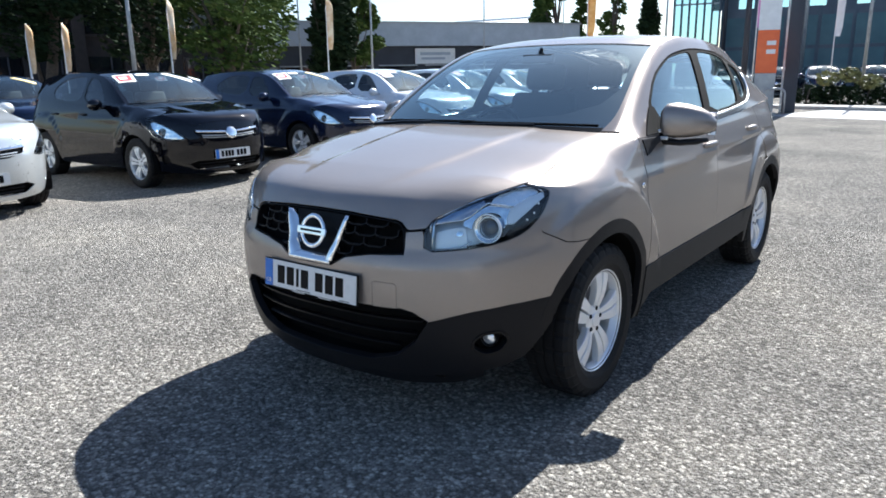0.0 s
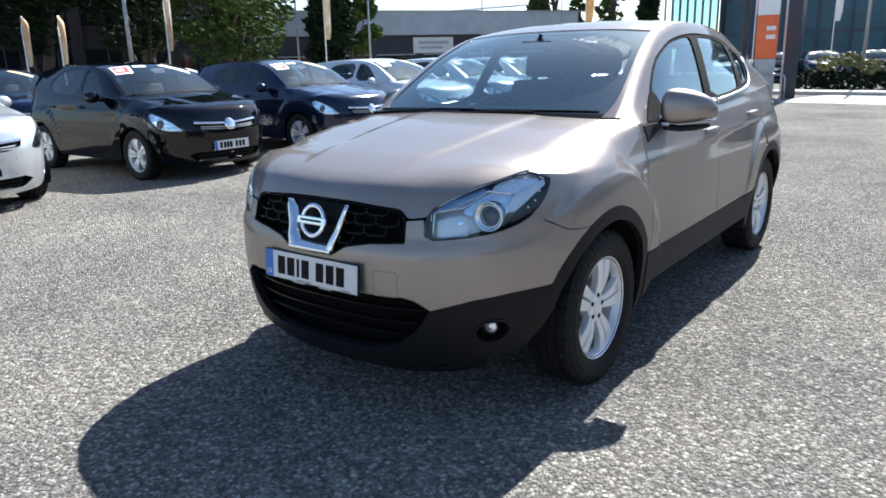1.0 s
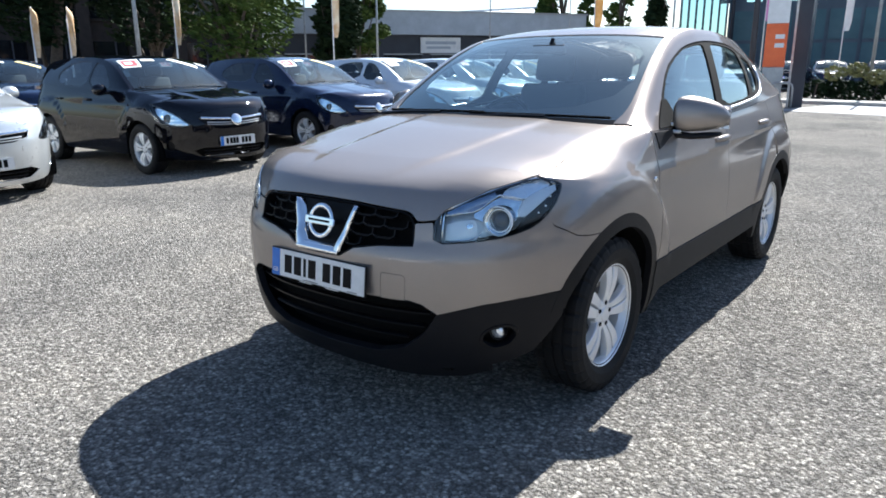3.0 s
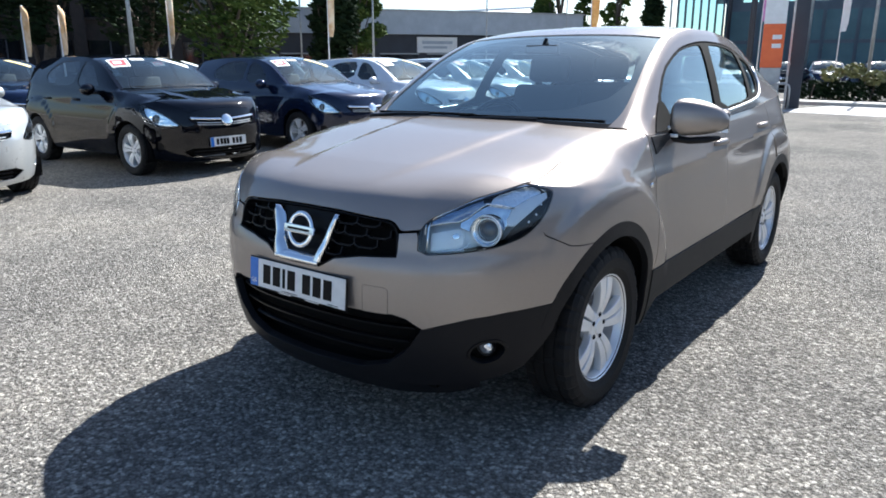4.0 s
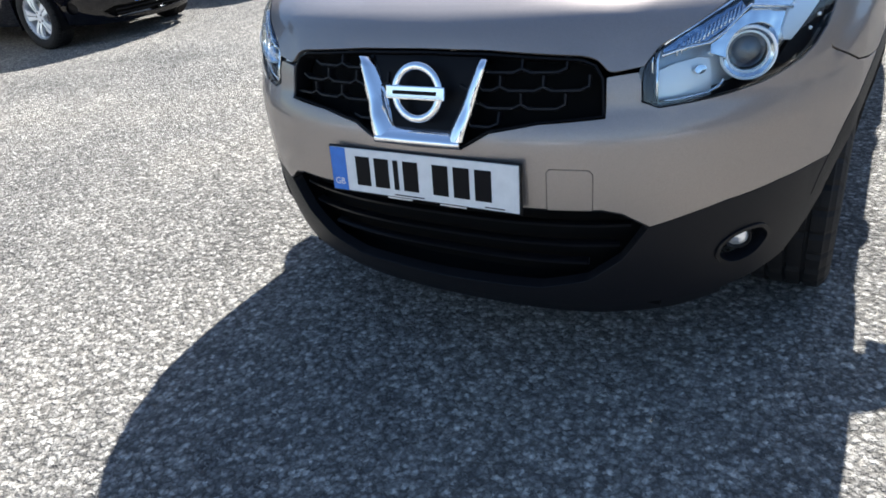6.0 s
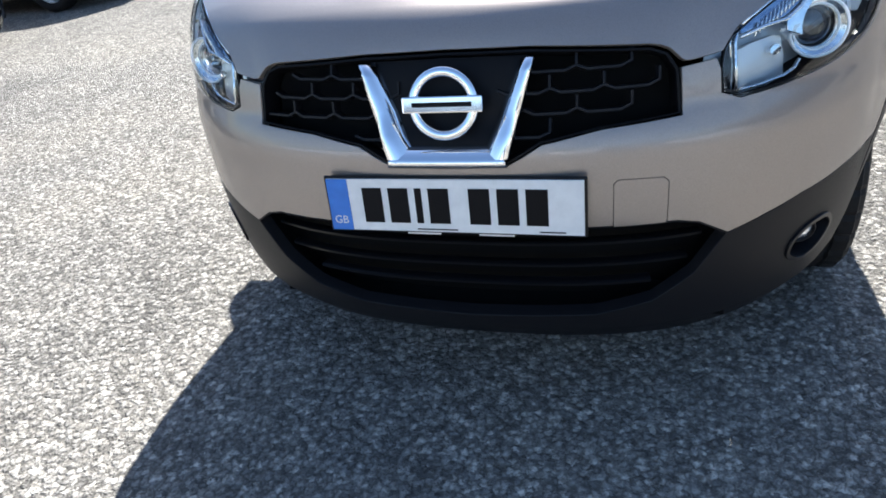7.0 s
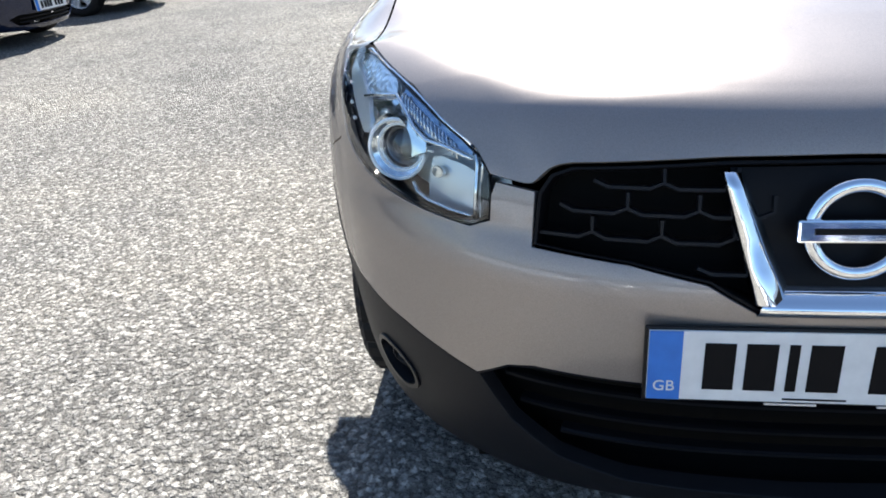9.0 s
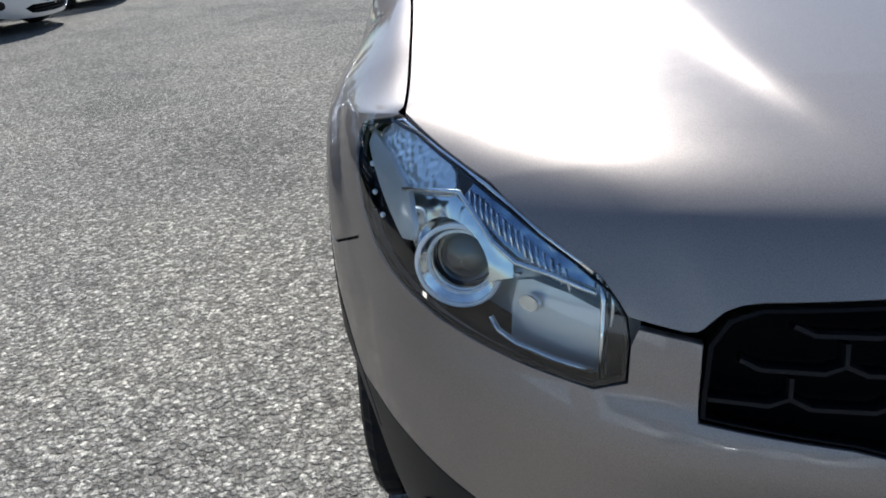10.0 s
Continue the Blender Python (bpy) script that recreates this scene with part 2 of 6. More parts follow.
def shell(s, z, flare=0.015):
    """The body's side and front skin: s runs round it from the middle of the nose, z is the height."""
    s, z = np.asarray(s, float), np.asarray(z, float)
    xr, yr = np.interp(np.abs(s), OUT_S, OUT_X), np.interp(np.abs(s), OUT_S, OUT_Y)
    lz, rz = (YC - NOSE(z)) / REF_L, (TAIL(z) - YT) / REF_R
    y = np.where(yr < YC, YC + (yr - YC) * lz, np.where(yr > YT, YT + (yr - YT) * rz, yr))
    x = xr * WIDTH(z) / REF_W * (1 - 0.05 * np.clip((y - 1.9) / 1.5, 0, 1) ** 2 * (0.4 + 0.6 * np.clip((z - 0.5) / 0.5, 0, 1)))
    # full wheel arches: a band round each wheel stands proud of the panel behind it
    for wheel_y in (-0.03, BASE):
        r = np.hypot(np.abs(s) - (S0 - YC + wheel_y), z - 0.345)
        k = np.clip((0.63 - r) / 0.06, 0, 1)
        x = x + flare * k * k * (3 - 2 * k) * np.clip((z - 0.42) / 0.15, 0, 1) * np.clip((np.abs(s) - 0.95) / 0.15, 0, 1)
    # shoulder crease along the doors: a ridge with a hollow below it
    crease = z - (0.888 + 0.0315 * y)
    low = np.minimum(crease, 0)
    x = x - 0.016 * (1 - np.exp(low / 0.028)) * np.exp(-((low / 0.24) ** 2)) * np.clip((y - 0.25) / 0.3, 0, 1) * np.clip((3.0 - y) / 0.5, 0, 1)
    return np.stack([x * np.where(s < 0, -1.0, 1.0), y, z], -1)


BELT = smooth_curve((0.30, 1.078), (0.6, 1.07), (1.46, 1.085), (2.2, 1.115), (2.8, 1.15), (3.3, 1.17))
RAIL_Z = smooth_curve((0.36, 1.098), (0.6, 1.245), (0.85, 1.39), (1.1, 1.492), (1.35, 1.54), (1.7, 1.555), (2.0, 1.543), (2.3, 1.518), (2.6, 1.475), (2.9, 1.40), (3.1, 1.31), (3.3, 1.20))
RAIL_X = smooth_curve((0.36, 0.745), (0.6, 0.71), (0.85, 0.665), (1.1, 0.625), (1.5, 0.605), (2.0, 0.592), (2.4, 0.567), (2.8, 0.535), (3.3, 0.52))


def side_upper(y, z):
    """The side above the belt line, seen from the side: window and pillar plane."""
    y, z = np.asarray(y, float), np.asarray(z, float)
    zb, zr = BELT(y), np.maximum(RAIL_Z(y), BELT(y) + 0.015)
    foot = shell(S0 - YC + y, zb)
    k = np.clip((z - zb) / (zr - zb), -0.3, 1.05)
    x = foot[..., 0] + (RAIL_X(y) - foot[..., 0]) * k + 0.035 * k * (1 - k) * 2 * np.clip((zr - zb) / 0.4, 0, 1)
    return np.stack([x, y, z], -1)


def screen(a, b):
    """The windscreen with its pillars: a from the cowl to the roof, b across."""
    a, b = np.asarray(a, float), np.asarray(b, float)
    ye = 0.37 + 0.75 * a
    yc, zc = 0.30 + 0.76 * a, 1.110 + 0.415 * a + 0.045 * np.sin(np.pi * a)
    bb = b * b
    return np.stack([RAIL_X(ye) * b, yc + (ye - yc) * bb, zc + (RAIL_Z(ye) - zc) * np.abs(b) ** 2.6], -1)


ROOF_Z = smooth_curve((1.06, 1.525), (1.3, 1.568), (1.6, 1.59), (2.0, 1.585), (2.5, 1.555), (2.9, 1.51), (3.2, 1.455))


def roof_top(a, b):
    a, b = np.asarray(a, float), np.asarray(b, float)
    ye, yc = 1.12 + 1.98 * a, 1.06 + 2.1 * a
    return np.stack([RAIL_X(ye) * b, yc + (ye - yc) * b * b, ROOF_Z(yc) + (RAIL_Z(ye) - ROOF_Z(yc)) * np.abs(b) ** 2.6], -1)


def back_screen(a, b):
    a, b = np.asarray(a, float), np.asarray(b, float)
    top, low = roof_top(np.ones_like(a), b), np.stack([0.68 * b, 3.38 - 0.10 * b * b, np.full_like(b, 1.10)], -1)
    return low + (top - low) * a[..., None]


def LAMP_TOP(s):
    """Height of the lamp's upper edge."""
    return np.interp(s, (0.50, 0.508, 0.532, 0.68, 0.86), (0.823, 0.838, 0.865, 0.932, 0.974))


EDGE_Z = smooth_curve((-0.40, 0.970), (-0.1, 1.035), (0.1, 1.068), (0.36, 1.098))
EDGE_X = smooth_curve((-0.40, 0.722), (-0.1, 0.723), (0.1, 0.730), (0.36, 0.745))


def FRONT_Z(c):
    """Height of the bonnet's front lip, which hugs the grille."""
    return np.interp(c, (0, 0.33, 0.74, 0.78, 0.81, 0.835, 0.855, 0.88, 1), (0.8685, 0.8665, 0.8535, 0.8495, 0.8425, 0.830, 0.8185, 0.8165, 0.823))


def BONNET_Z(y):
    """The bonnet's middle line: a rounded nose that flattens towards the screen."""
    u = np.asarray(y, float) + 0.795
    return 0.868 + 0.067 * (1 - np.exp(-u / 0.034)) + 0.2045 * u - 0.036 * u * u


def seam(y):
    """The gap line between bonnet and wing, running on into the foot of the windscreen pillar."""
    y = np.asarray(y, float)
    end = shell(0.86, 0.974)
    w = np.clip((y - end[1]) / 0.26, 0, 1)
    w = w * w * (3 - 2 * w)
    x = np.where(y > 0.36, RAIL_X(y), EDGE_X(y))
    z = np.where(y > 0.36, RAIL_Z(y), EDGE_Z(y))
    return np.stack([end[0] + (x - end[0]) * w, y, end[2] + (z - end[2]) * w], -1)


def bonnet_edge(a):
    """Along the bonnet's side: up the lamp's top edge, then back along the wing."""
    a = np.asarray(a, float)
    k = np.clip(a / 0.34, 0, 1)
    s = 0.50 + 0.36 * k
    front = shell(s, LAMP_TOP(s))
    end = shell(0.86, 0.974)
    y = end[1] + (0.36 - end[1]) * np.clip((a - 0.34) / 0.66, 0, 1)
    rear = seam(y)
    return np.where((a < 0.34)[..., None], front, rear)


def bonnet(a, b):
    a, b = np.asarray(a, float), np.asarray(b, float)
    c = np.abs(b)
    base = bonnet_base(a, c)
    x, y, z = base[..., 0], base[..., 1], base[..., 2]
    # raised centre between two creases that run out towards the screen
    line = 0.355 + 0.13 * a
    z = z + 0.009 * np.clip((a - 0.12) / 0.25, 0, 1) * np.clip((1.25 - a) / 0.5, 0, 1) / (1 + np.exp((c - line) / 0.018))
    # the skin rolls down to the lamp's upper edge
    roll = np.clip((1 - c) / 0.3, 0, 1)
    near, far = np.clip(a / 0.10, 0, 1), np.clip((a - 0.26) / 0.34, 0, 1)
    z = z + 0.028 * (1 - (1 - roll) ** 2) * c**1.6 * near * near * (3 - 2 * near) * (1 - far * far * (3 - 2 * far))
    edge = shell(0.5 * c, FRONT_Z(c))
    eased = sum(shell(0.5 * np.abs(c + d), FRONT_Z(np.minimum(np.abs(c + d), 1.0))) * np.array([0.0, 1, 1]) for d in np.linspace(-0.2, 0.2, 21)) / 21 + shell(0.5 * c, FRONT_Z(c)) * np.array([1.0, 0, 0])
    raw0 = bonnet_base(np.zeros_like(a + c), c)
    w = (np.clip(1 - a / 0.42, 0, 1) ** 4)[..., None]
    p = np.stack([x, y, z], -1) + (eased - raw0) * w + (edge - eased) * (w * w)
    p[..., 0] *= np.where(b < 0, -1.0, 1.0)
    return p


def bonnet_base(a, c):
    """The bonnet's broad form between its middle line and its side edge."""
    e = bonnet_edge(a)
    steps = np.linspace(-0.30, 0.30, 61)
    weights = np.cos(np.pi * steps / 0.62) ** 2
    soft = sum(w * bonnet_edge(a + d) for d, w in zip(steps, weights / weights.sum()))
    yc = -0.795 + 1.095 * (0.35 * np.maximum(a, 0) + 0.65 * np.maximum(a, 0) ** 1.5)
    zc = BONNET_Z(yc)
    p = np.stack([soft[..., 0] * c, yc + (soft[..., 1] - yc) * c**2.2, zc + (soft[..., 2] - zc) * c**2.5], -1)
    return p + (e - soft) * (c**7)[..., None]


WING_TOP = smooth_curve((0.86, 0.974), (1.0, 0.953), (1.2, 0.928), (1.45, 0.926), (1.65, 0.962), (1.83, 1.04), (1.9, 1.045))


def wing_shoulder(s, v):
    """The rounded top of the wing, from the side skin (v = 0) to the bonnet's edge (v = 1)."""
    s, v = np.asarray(s, float), np.asarray(v, float)
    low = shell(s, WING_TOP(s))
    y = low[..., 1]
    w = np.clip((s - 0.86) / 0.05, 0, 1)
    high = low + (seam(y) - low) * w[..., None]
    ctrl = np.stack([low[..., 0] * 0.62 + high[..., 0] * 0.38, y, low[..., 2] * 0.36 + high[..., 2] * 0.64], -1)
    v = v[..., None]
    p = (1 - v) ** 2 * low + 2 * v * (1 - v) * ctrl + v * v * high
    # towards the door the rounded top runs out into the pillar's plane
    k = np.clip((y - 0.10) / 0.36, 0, 1)
    k = (k * k * (3 - 2 * k))[..., None]
    z = p[..., 2]
    flat = np.where((z < BELT(y))[..., None], shell(s, z), side_upper(y, z))
    return p + (flat - p) * k * np.clip(1 - v, 0, 1) ** 0.5


def towards(n, edge, weight):
    """Ease normals n into those of a shared edge."""
    edge = np.where(((n * edge).sum(-1) < 0)[..., None], -edge, edge)
    w = np.clip(weight, 0, 1)
    m = n + (edge - n) * (w * w * (3 - 2 * w))[..., None]
    return m / (np.linalg.norm(m, axis=-1, keepdims=True) + 1e-12)


def outward(n, sign=1.0):
    return np.where((n[..., 0] * sign < 0)[..., None], -n, n)


def rail_normal(y):
    """The direction halfway round the corner of the pillar and roof rail."""
    a, b = np.clip((y - 0.37) / 0.75, 0, 1), np.clip((y - 1.12) / 1.98, 0, 1)
    one = np.full_like(a, 0.97)
    top = np.where((y < 1.12)[..., None], normals_of(screen, a, one), normals_of(roof_top, b, one))
    top = np.where((top[..., 2] < 0)[..., None], -top, top)
    m = outward(normals_of(side_upper, y, RAIL_Z(y) - 0.03)) * 2.2 + top
    return m / np.linalg.norm(m, axis=-1, keepdims=True)


def frame_ease(u, v, n):
    return towards(n, rail_normal(u), 1 - (RAIL_Z(u) - v) / 0.036)


def screen_ease(u, v, n):
    e = rail_normal(0.37 + 0.75 * np.clip(u, 0, 1)) * np.array([1.0, 1, 1])
    e = np.where((v < 0)[..., None], e * np.array([-1.0, 1, 1]), e)
    return towards(n, e, 1 - (1 - np.abs(v)) / 0.05)


def roof_ease(u, v, n):
    e = rail_normal(1.12 + 1.98 * np.clip(u, 0, 1))
    e = np.where((v < 0)[..., None], e * np.array([-1.0, 1, 1]), e)
    return towards(n, e, 1 - (1 - np.abs(v)) / 0.09)


def seam_normal(y):
    """The direction shared by bonnet and wing where they meet."""
    end = float(shell(0.86, 0.974)[1])
    a = 0.34 + 0.66 * np.clip((y - end) / (0.36 - end), 0.04, 1)
    m = normals_of(bonnet, a, np.full_like(a, 0.96))
    m = np.where((m[..., 2] < 0)[..., None], -m, m)
    q = normals_of(wing_shoulder, np.clip(y, end, 0.36) + S0 - YC, np.full_like(a, 0.97))
    q = np.where((q[..., 2] < 0)[..., None], -q, q)
    m = m + q
    return m / np.linalg.norm(m, axis=-1, keepdims=True)


def bonnet_ease(u, v, n):
    end = float(shell(0.86, 0.974)[1])
    y = end + (0.36 - end) * np.clip((u - 0.34) / 0.66, 0, 1)
    e = seam_normal(y)
    e = np.where((v < 0)[..., None], e * np.array([-1.0, 1, 1]), e)
    return towards(n, e, (1 - (1 - np.abs(v)) / 0.16) * np.clip((u - 0.30) / 0.40, 0, 1))


def shoulder_ease(u, v, n):
    y = u - S0 + YC
    n = towards(n, outward(normals_of(shell, u, WING_TOP(u) - 0.01)), np.maximum(1 - v / 0.22, np.clip((0.98 - u) / 0.1, 0, 1) * 0.6))
    return towards(n, seam_normal(y), (1 - (1 - v) / 0.30) * np.clip((u - 0.90) / 0.16, 0, 1) * np.clip((0.40 - y) / 0.10, 0, 1))


# ---- mesh helpers ----
def link_mesh(name, verts, faces, mat, parent=None, label="", normals=None, smooth=True):
    me = bpy.data.meshes.new(name)
    me.from_pydata([tuple(map(float, v)) for v in verts], [], faces)
    me.materials.append(mat)
    if smooth:
        me.polygons.foreach_set("use_smooth", [True] * len(me.polygons))
    if normals is not None:
        me.normals_split_custom_set_from_vertices([tuple(map(float, n)) for n in normals])
    me.update()
    ob = new(name, me)
    ob.parent = parent
    if label:
        tagged(ob, label)
    return ob


def part(name, bm, mat, parent, label="", smooth=False):
    me = bpy.data.meshes.new(name)
    bmesh.ops.recalc_face_normals(bm, faces=bm.faces)
    for f in bm.faces:
        f.smooth = smooth
    bm.to_mesh(me)
    bm.free()
    me.materials.append(mat)
    ob = new(name, me)
    ob.parent = parent
    if label:
        tagged(ob, label)
    return ob


def thing(name, label, category, m=None, group="", kind=""):
    ob = new(name)
    ob.empty_display_size = 0.2
    if m is not None:
        ob.matrix_world = m
    return tagged(ob, label, category, group, kind)


def rounded(poly, times=2):
    """Corner cutting of a closed outline."""
    p = np.array(poly, float)
    for _ in range(times):
        q = np.roll(p, -1, 0)
        p = np.stack([p * 0.78 + q * 0.22, p * 0.22 + q * 0.78], 1).reshape(-1, 2)
    return p


def mirrored(half):
    """A closed outline from its half on the positive side, listed from the middle round to the middle."""
    half = list(half)
    return half + [(-u, v) for u, v in reversed(half) if abs(u) > 1e-6]


def inside(poly, pts):
    x, y = pts[:, 0][:, None], pts[:, 1][:, None]
    a, b = poly, np.roll(poly, -1, 0)
    cross = (a[:, 1] > y) != (b[:, 1] > y)
    at = a[:, 0] + (y - a[:, 1]) / np.where(b[:, 1] == a[:, 1], 1e-9, b[:, 1] - a[:, 1]) * (b[:, 0] - a[:, 0])
    return ((cross & (x < at)).sum(1) % 2) == 1


def dense(poly, step):
    out = []
    for p, q in zip(poly, np.roll(poly, -1, 0)):
        n = max(1, int(np.ceil(np.hypot(*(q - p)) / step)))
        out += [p + (q - p) * k / n for k in range(n)]
    return np.array(out)


def circle(u, v, r, n=40, start=0.0, end=2 * math.pi, rv=None):
    return [(u + r * math.cos(start + (end - start) * k / n), v + (rv or r) * math.sin(start + (end - start) * k / n)) for k in range(n)]


def normals_of(surf, u, v):
    e = 1e-4
    du, dv = surf(u + e, v) - surf(u - e, v), surf(u, v + e) - surf(u, v - e)
    n = np.cross(du, dv)
    return n / (np.linalg.norm(n, axis=-1, keepdims=True) + 1e-12)


def patch(name, surf, outer, mat, parent, holes=(), step=0.03, depth=0.012, lift=0.0, label="", mirror=False, both=False, stretch=(1.0, 1.0), ease=None):
    """A panel cut from a body surface by an outline in the surface's two coordinates, with turned-in edges."""
    k = np.array(stretch)
    loops = [dense(np.array(p, float) * k, step * 0.6) for p in (outer, *holes)]
    lo, hi = loops[0].min(0), loops[0].max(0)
    gu, gv = np.meshgrid(np.arange(lo[0] + step / 2, hi[0], step), np.arange(lo[1] + step / 2, hi[1], step), indexing="ij")
    pts = np.stack([gu.ravel(), gv.ravel()], -1)
    keep = inside(loops[0], pts)
    for h in loops[1:]:
        keep &= ~inside(h, pts)
    border = np.concatenate(loops)
    if keep.any():
        far = np.array([np.min(np.hypot(*(border - p).T)) > step * 0.42 for p in pts[keep]])
        pts = pts[keep][far]
    else:
        pts = pts[:0]
    every = np.concatenate([border, pts])
    edges, at = [], 0
    for loop in loops:
        edges += [(at + i, at + (i + 1) % len(loop)) for i in range(len(loop))]
        at += len(loop)
    vs, _, fs, *_ = delaunay_2d_cdt([Vector(p) for p in every], edges, [], 0, 1e-6)
    vs = np.array([tuple(v) for v in vs])
    tri = np.array([f for f in fs if len(f) == 3])
    mid = vs[tri].mean(1)
    keep = inside(loops[0], mid)
    for h in loops[1:]:
        keep &= ~inside(h, mid)
    tri = tri[keep]
    uv = vs / k
    p, n = surf(uv[:, 0], uv[:, 1]), normals_of(surf, uv[:, 0], uv[:, 1])
    core = np.stack([0 * p[:, 0], np.clip(p[:, 1], 0.0, 2.5), 0 * p[:, 0] + 0.75], -1)
    if ((p - core) * n).sum() < 0:
        n = -n
    if ease is not None:
        n = ease(uv[:, 0], uv[:, 1], n)
    p = p + n * lift
    a, b, c = p[tri[:, 0]], p[tri[:, 1]], p[tri[:, 2]]
    flip = (np.cross(b - a, c - a) * n[tri[:, 0]]).sum(-1) < 0
    tri[flip] = tri[flip][:, ::-1]
    verts, norms, faces = list(p), list(n), [tuple(map(int, t)) for t in tri]
    if depth:
        count = {}
        for t in faces:
            for i in range(3):
                count[(t[i], t[(i + 1) % 3])] = 1
        rim = [(i, j) for i, j in count if (j, i) not in count]
        made = {}
        for i, j in rim:
            side = np.cross(p[j] - p[i], n[i])
            side = side / (np.linalg.norm(side) + 1e-12)
            for v in (i, j):
                made.setdefault(v, []).append(side)
        ids = {}
        for v, sides in made.items():
            side = np.mean(sides, 0)
            side = side / (np.linalg.norm(side) + 1e-12)
            ids[v] = len(verts)
            for off, nn in ((0.0, n[v] * 0.6 + side * 0.8), (min(0.003, depth * 0.3), side), (depth, side)):
                verts.append(p[v] - n[v] * off + side * (0.0012 if 0 < off < depth else 0.0))
                norms.append(nn / np.linalg.norm(nn))
        for i, j in rim:
            u, w = ids[i], ids[j]
            for d in (0, 1):
                faces.append((w + d, u + d, u + d + 1, w + d + 1))
    verts, norms = np.array(verts), np.array(norms)
    obs = []
    if not mirror or both:
        obs.append(link_mesh(name, verts, faces, mat, parent, label, norms))
    if mirror or both:
        m = np.array([-1.0, 1, 1])
        obs.append(link_mesh(name, verts * m, [f[::-1] for f in faces], mat, parent, label, norms * m))
    return obs if both else obs[0]


def loft(name, surf, us, vs, mat, parent, label="", mirror=False, lift=0.0, ease=None):
    """A plain grid on a surface."""
    u, v = np.meshgrid(us, vs, indexing="ij")
    p, n = surf(u, v), normals_of(surf, u, v)
    core = np.stack([0 * p[..., 0], np.clip(p[..., 1], 0.0, 2.5), 0 * p[..., 0] + 0.75], -1)
    if ((p - core) * n).sum() < 0:
        n = -n
    if ease is not None:
        n = ease(u, v, n)
    p = p + n * lift
    nu, nv = len(us), len(vs)
    faces = [(i * nv + j, (i + 1) * nv + j, (i + 1) * nv + j + 1, i * nv + j + 1) for i in range(nu - 1) for j in range(nv - 1)]
    f = faces[len(faces) // 2]
    q = p.reshape(-1, 3)
    if np.dot(np.cross(q[f[1]] - q[f[0]], q[f[2]] - q[f[0]]), n.reshape(-1, 3)[f[0]]) < 0:
        faces = [g[::-1] for g in faces]
    m = np.array([-1.0 if mirror else 1.0, 1, 1])
    if mirror:
        faces = [g[::-1] for g in faces]
    return link_mesh(name, q * m, faces, mat, parent, label, n.reshape(-1, 3) * m)


def box(bm, cx, cy, cz, sx, sy, sz, bevel=0.0, m=None):
    r = bmesh.ops.create_cube(bm, size=1.0, matrix=(m or Matrix()) @ Matrix.Translation((cx, cy, cz)) @ Matrix.Diagonal((sx, sy, sz, 1)))
    if bevel:
        es = list({e for v in r["verts"] for e in v.link_edges})
        bmesh.ops.bevel(bm, geom=es, offset=bevel, segments=2, profile=0.6, affect="EDGES")
    return bm


def tube(bm, pts, radius, sides=8, flat=1.0):
    """A rod along points; radius a number or one for each point."""
    pts = [Vector(p) for p in pts]
    rs = [radius] * len(pts) if isinstance(radius, (int, float)) else list(radius)
    rings, up = [], Vector((0, 0, 1))
    for i, p in enumerate(pts):
        d = (pts[min(i + 1, len(pts) - 1)] - pts[max(i - 1, 0)]).normalized()
        side = d.cross(up)
        side = side.normalized() if side.length > 1e-3 else Vector((1, 0, 0))
        top = side.cross(d).normalized()
        rings.append([bm.verts.new(p + (side * math.cos(t) + top * math.sin(t) * flat) * rs[i]) for t in [2 * math.pi * k / sides for k in range(sides)]])
    for r, q in zip(rings, rings[1:]):
        for k in range(sides):
            bm.faces.new((r[k], r[(k + 1) % sides], q[(k + 1) % sides], q[k]))
    bm.faces.new(rings[0][::-1])
    bm.faces.new(rings[-1])
    return bm


def lathe(bm, profile, n=48, axis="x", closed=False, bump=None):
    """Turn (radius, along) points about an axis; bump(ring, k) may change a radius."""
    rows = []
    for i, (r, h) in enumerate(profile):
        row = []
        for k in range(n):
            t = 2 * math.pi * k / n
            rr = r + (bump(i, k) if bump else 0.0)
            c, s = rr * math.cos(t), rr * math.sin(t)
            row.append(bm.verts.new({"x": (h, c, s), "y": (c, h, s), "z": (c, s, h)}[axis]))
        rows.append(row)
    pairs = list(zip(rows, rows[1:])) + ([(rows[-1], rows[0])] if closed else [])
    for a, b in pairs:
        for k in range(n):
            bm.faces.new((a[k], a[(k + 1) % n], b[(k + 1) % n], b[k]))
    return bm


# ---- the crossover car ----
LAMP = rounded([(0.503, 0.747), (0.498, 0.822), (0.522, 0.857), (0.68, 0.929), (0.86, 0.971), (0.985, 0.948), (0.992, 0.928), (0.955, 0.862), (0.885, 0.806), (0.775, 0.773), (0.65, 0.757)], 1)
GRILLE_HALF = [(0, 0.866), (0.165, 0.864), (0.375, 0.850), (0.405, 0.838), (0.422, 0.812), (0.428, 0.738), (0.29, 0.727), (0.18, 0.706), (0.145, 0.685), (0.112, 0.666), (0, 0.664)]
INTAKE_HALF = [(0, 0.531), (0.30, 0.531), (0.43, 0.530), (0.475, 0.520), (0.535, 0.484), (0.48, 0.40), (0.40, 0.335), (0.28, 0.300), (0, 0.288)]
WHEEL_S = S0 - YC
ARCH_S = WHEEL_S - 0.03
DOOR_Y = 1.834 - WHEEL_S


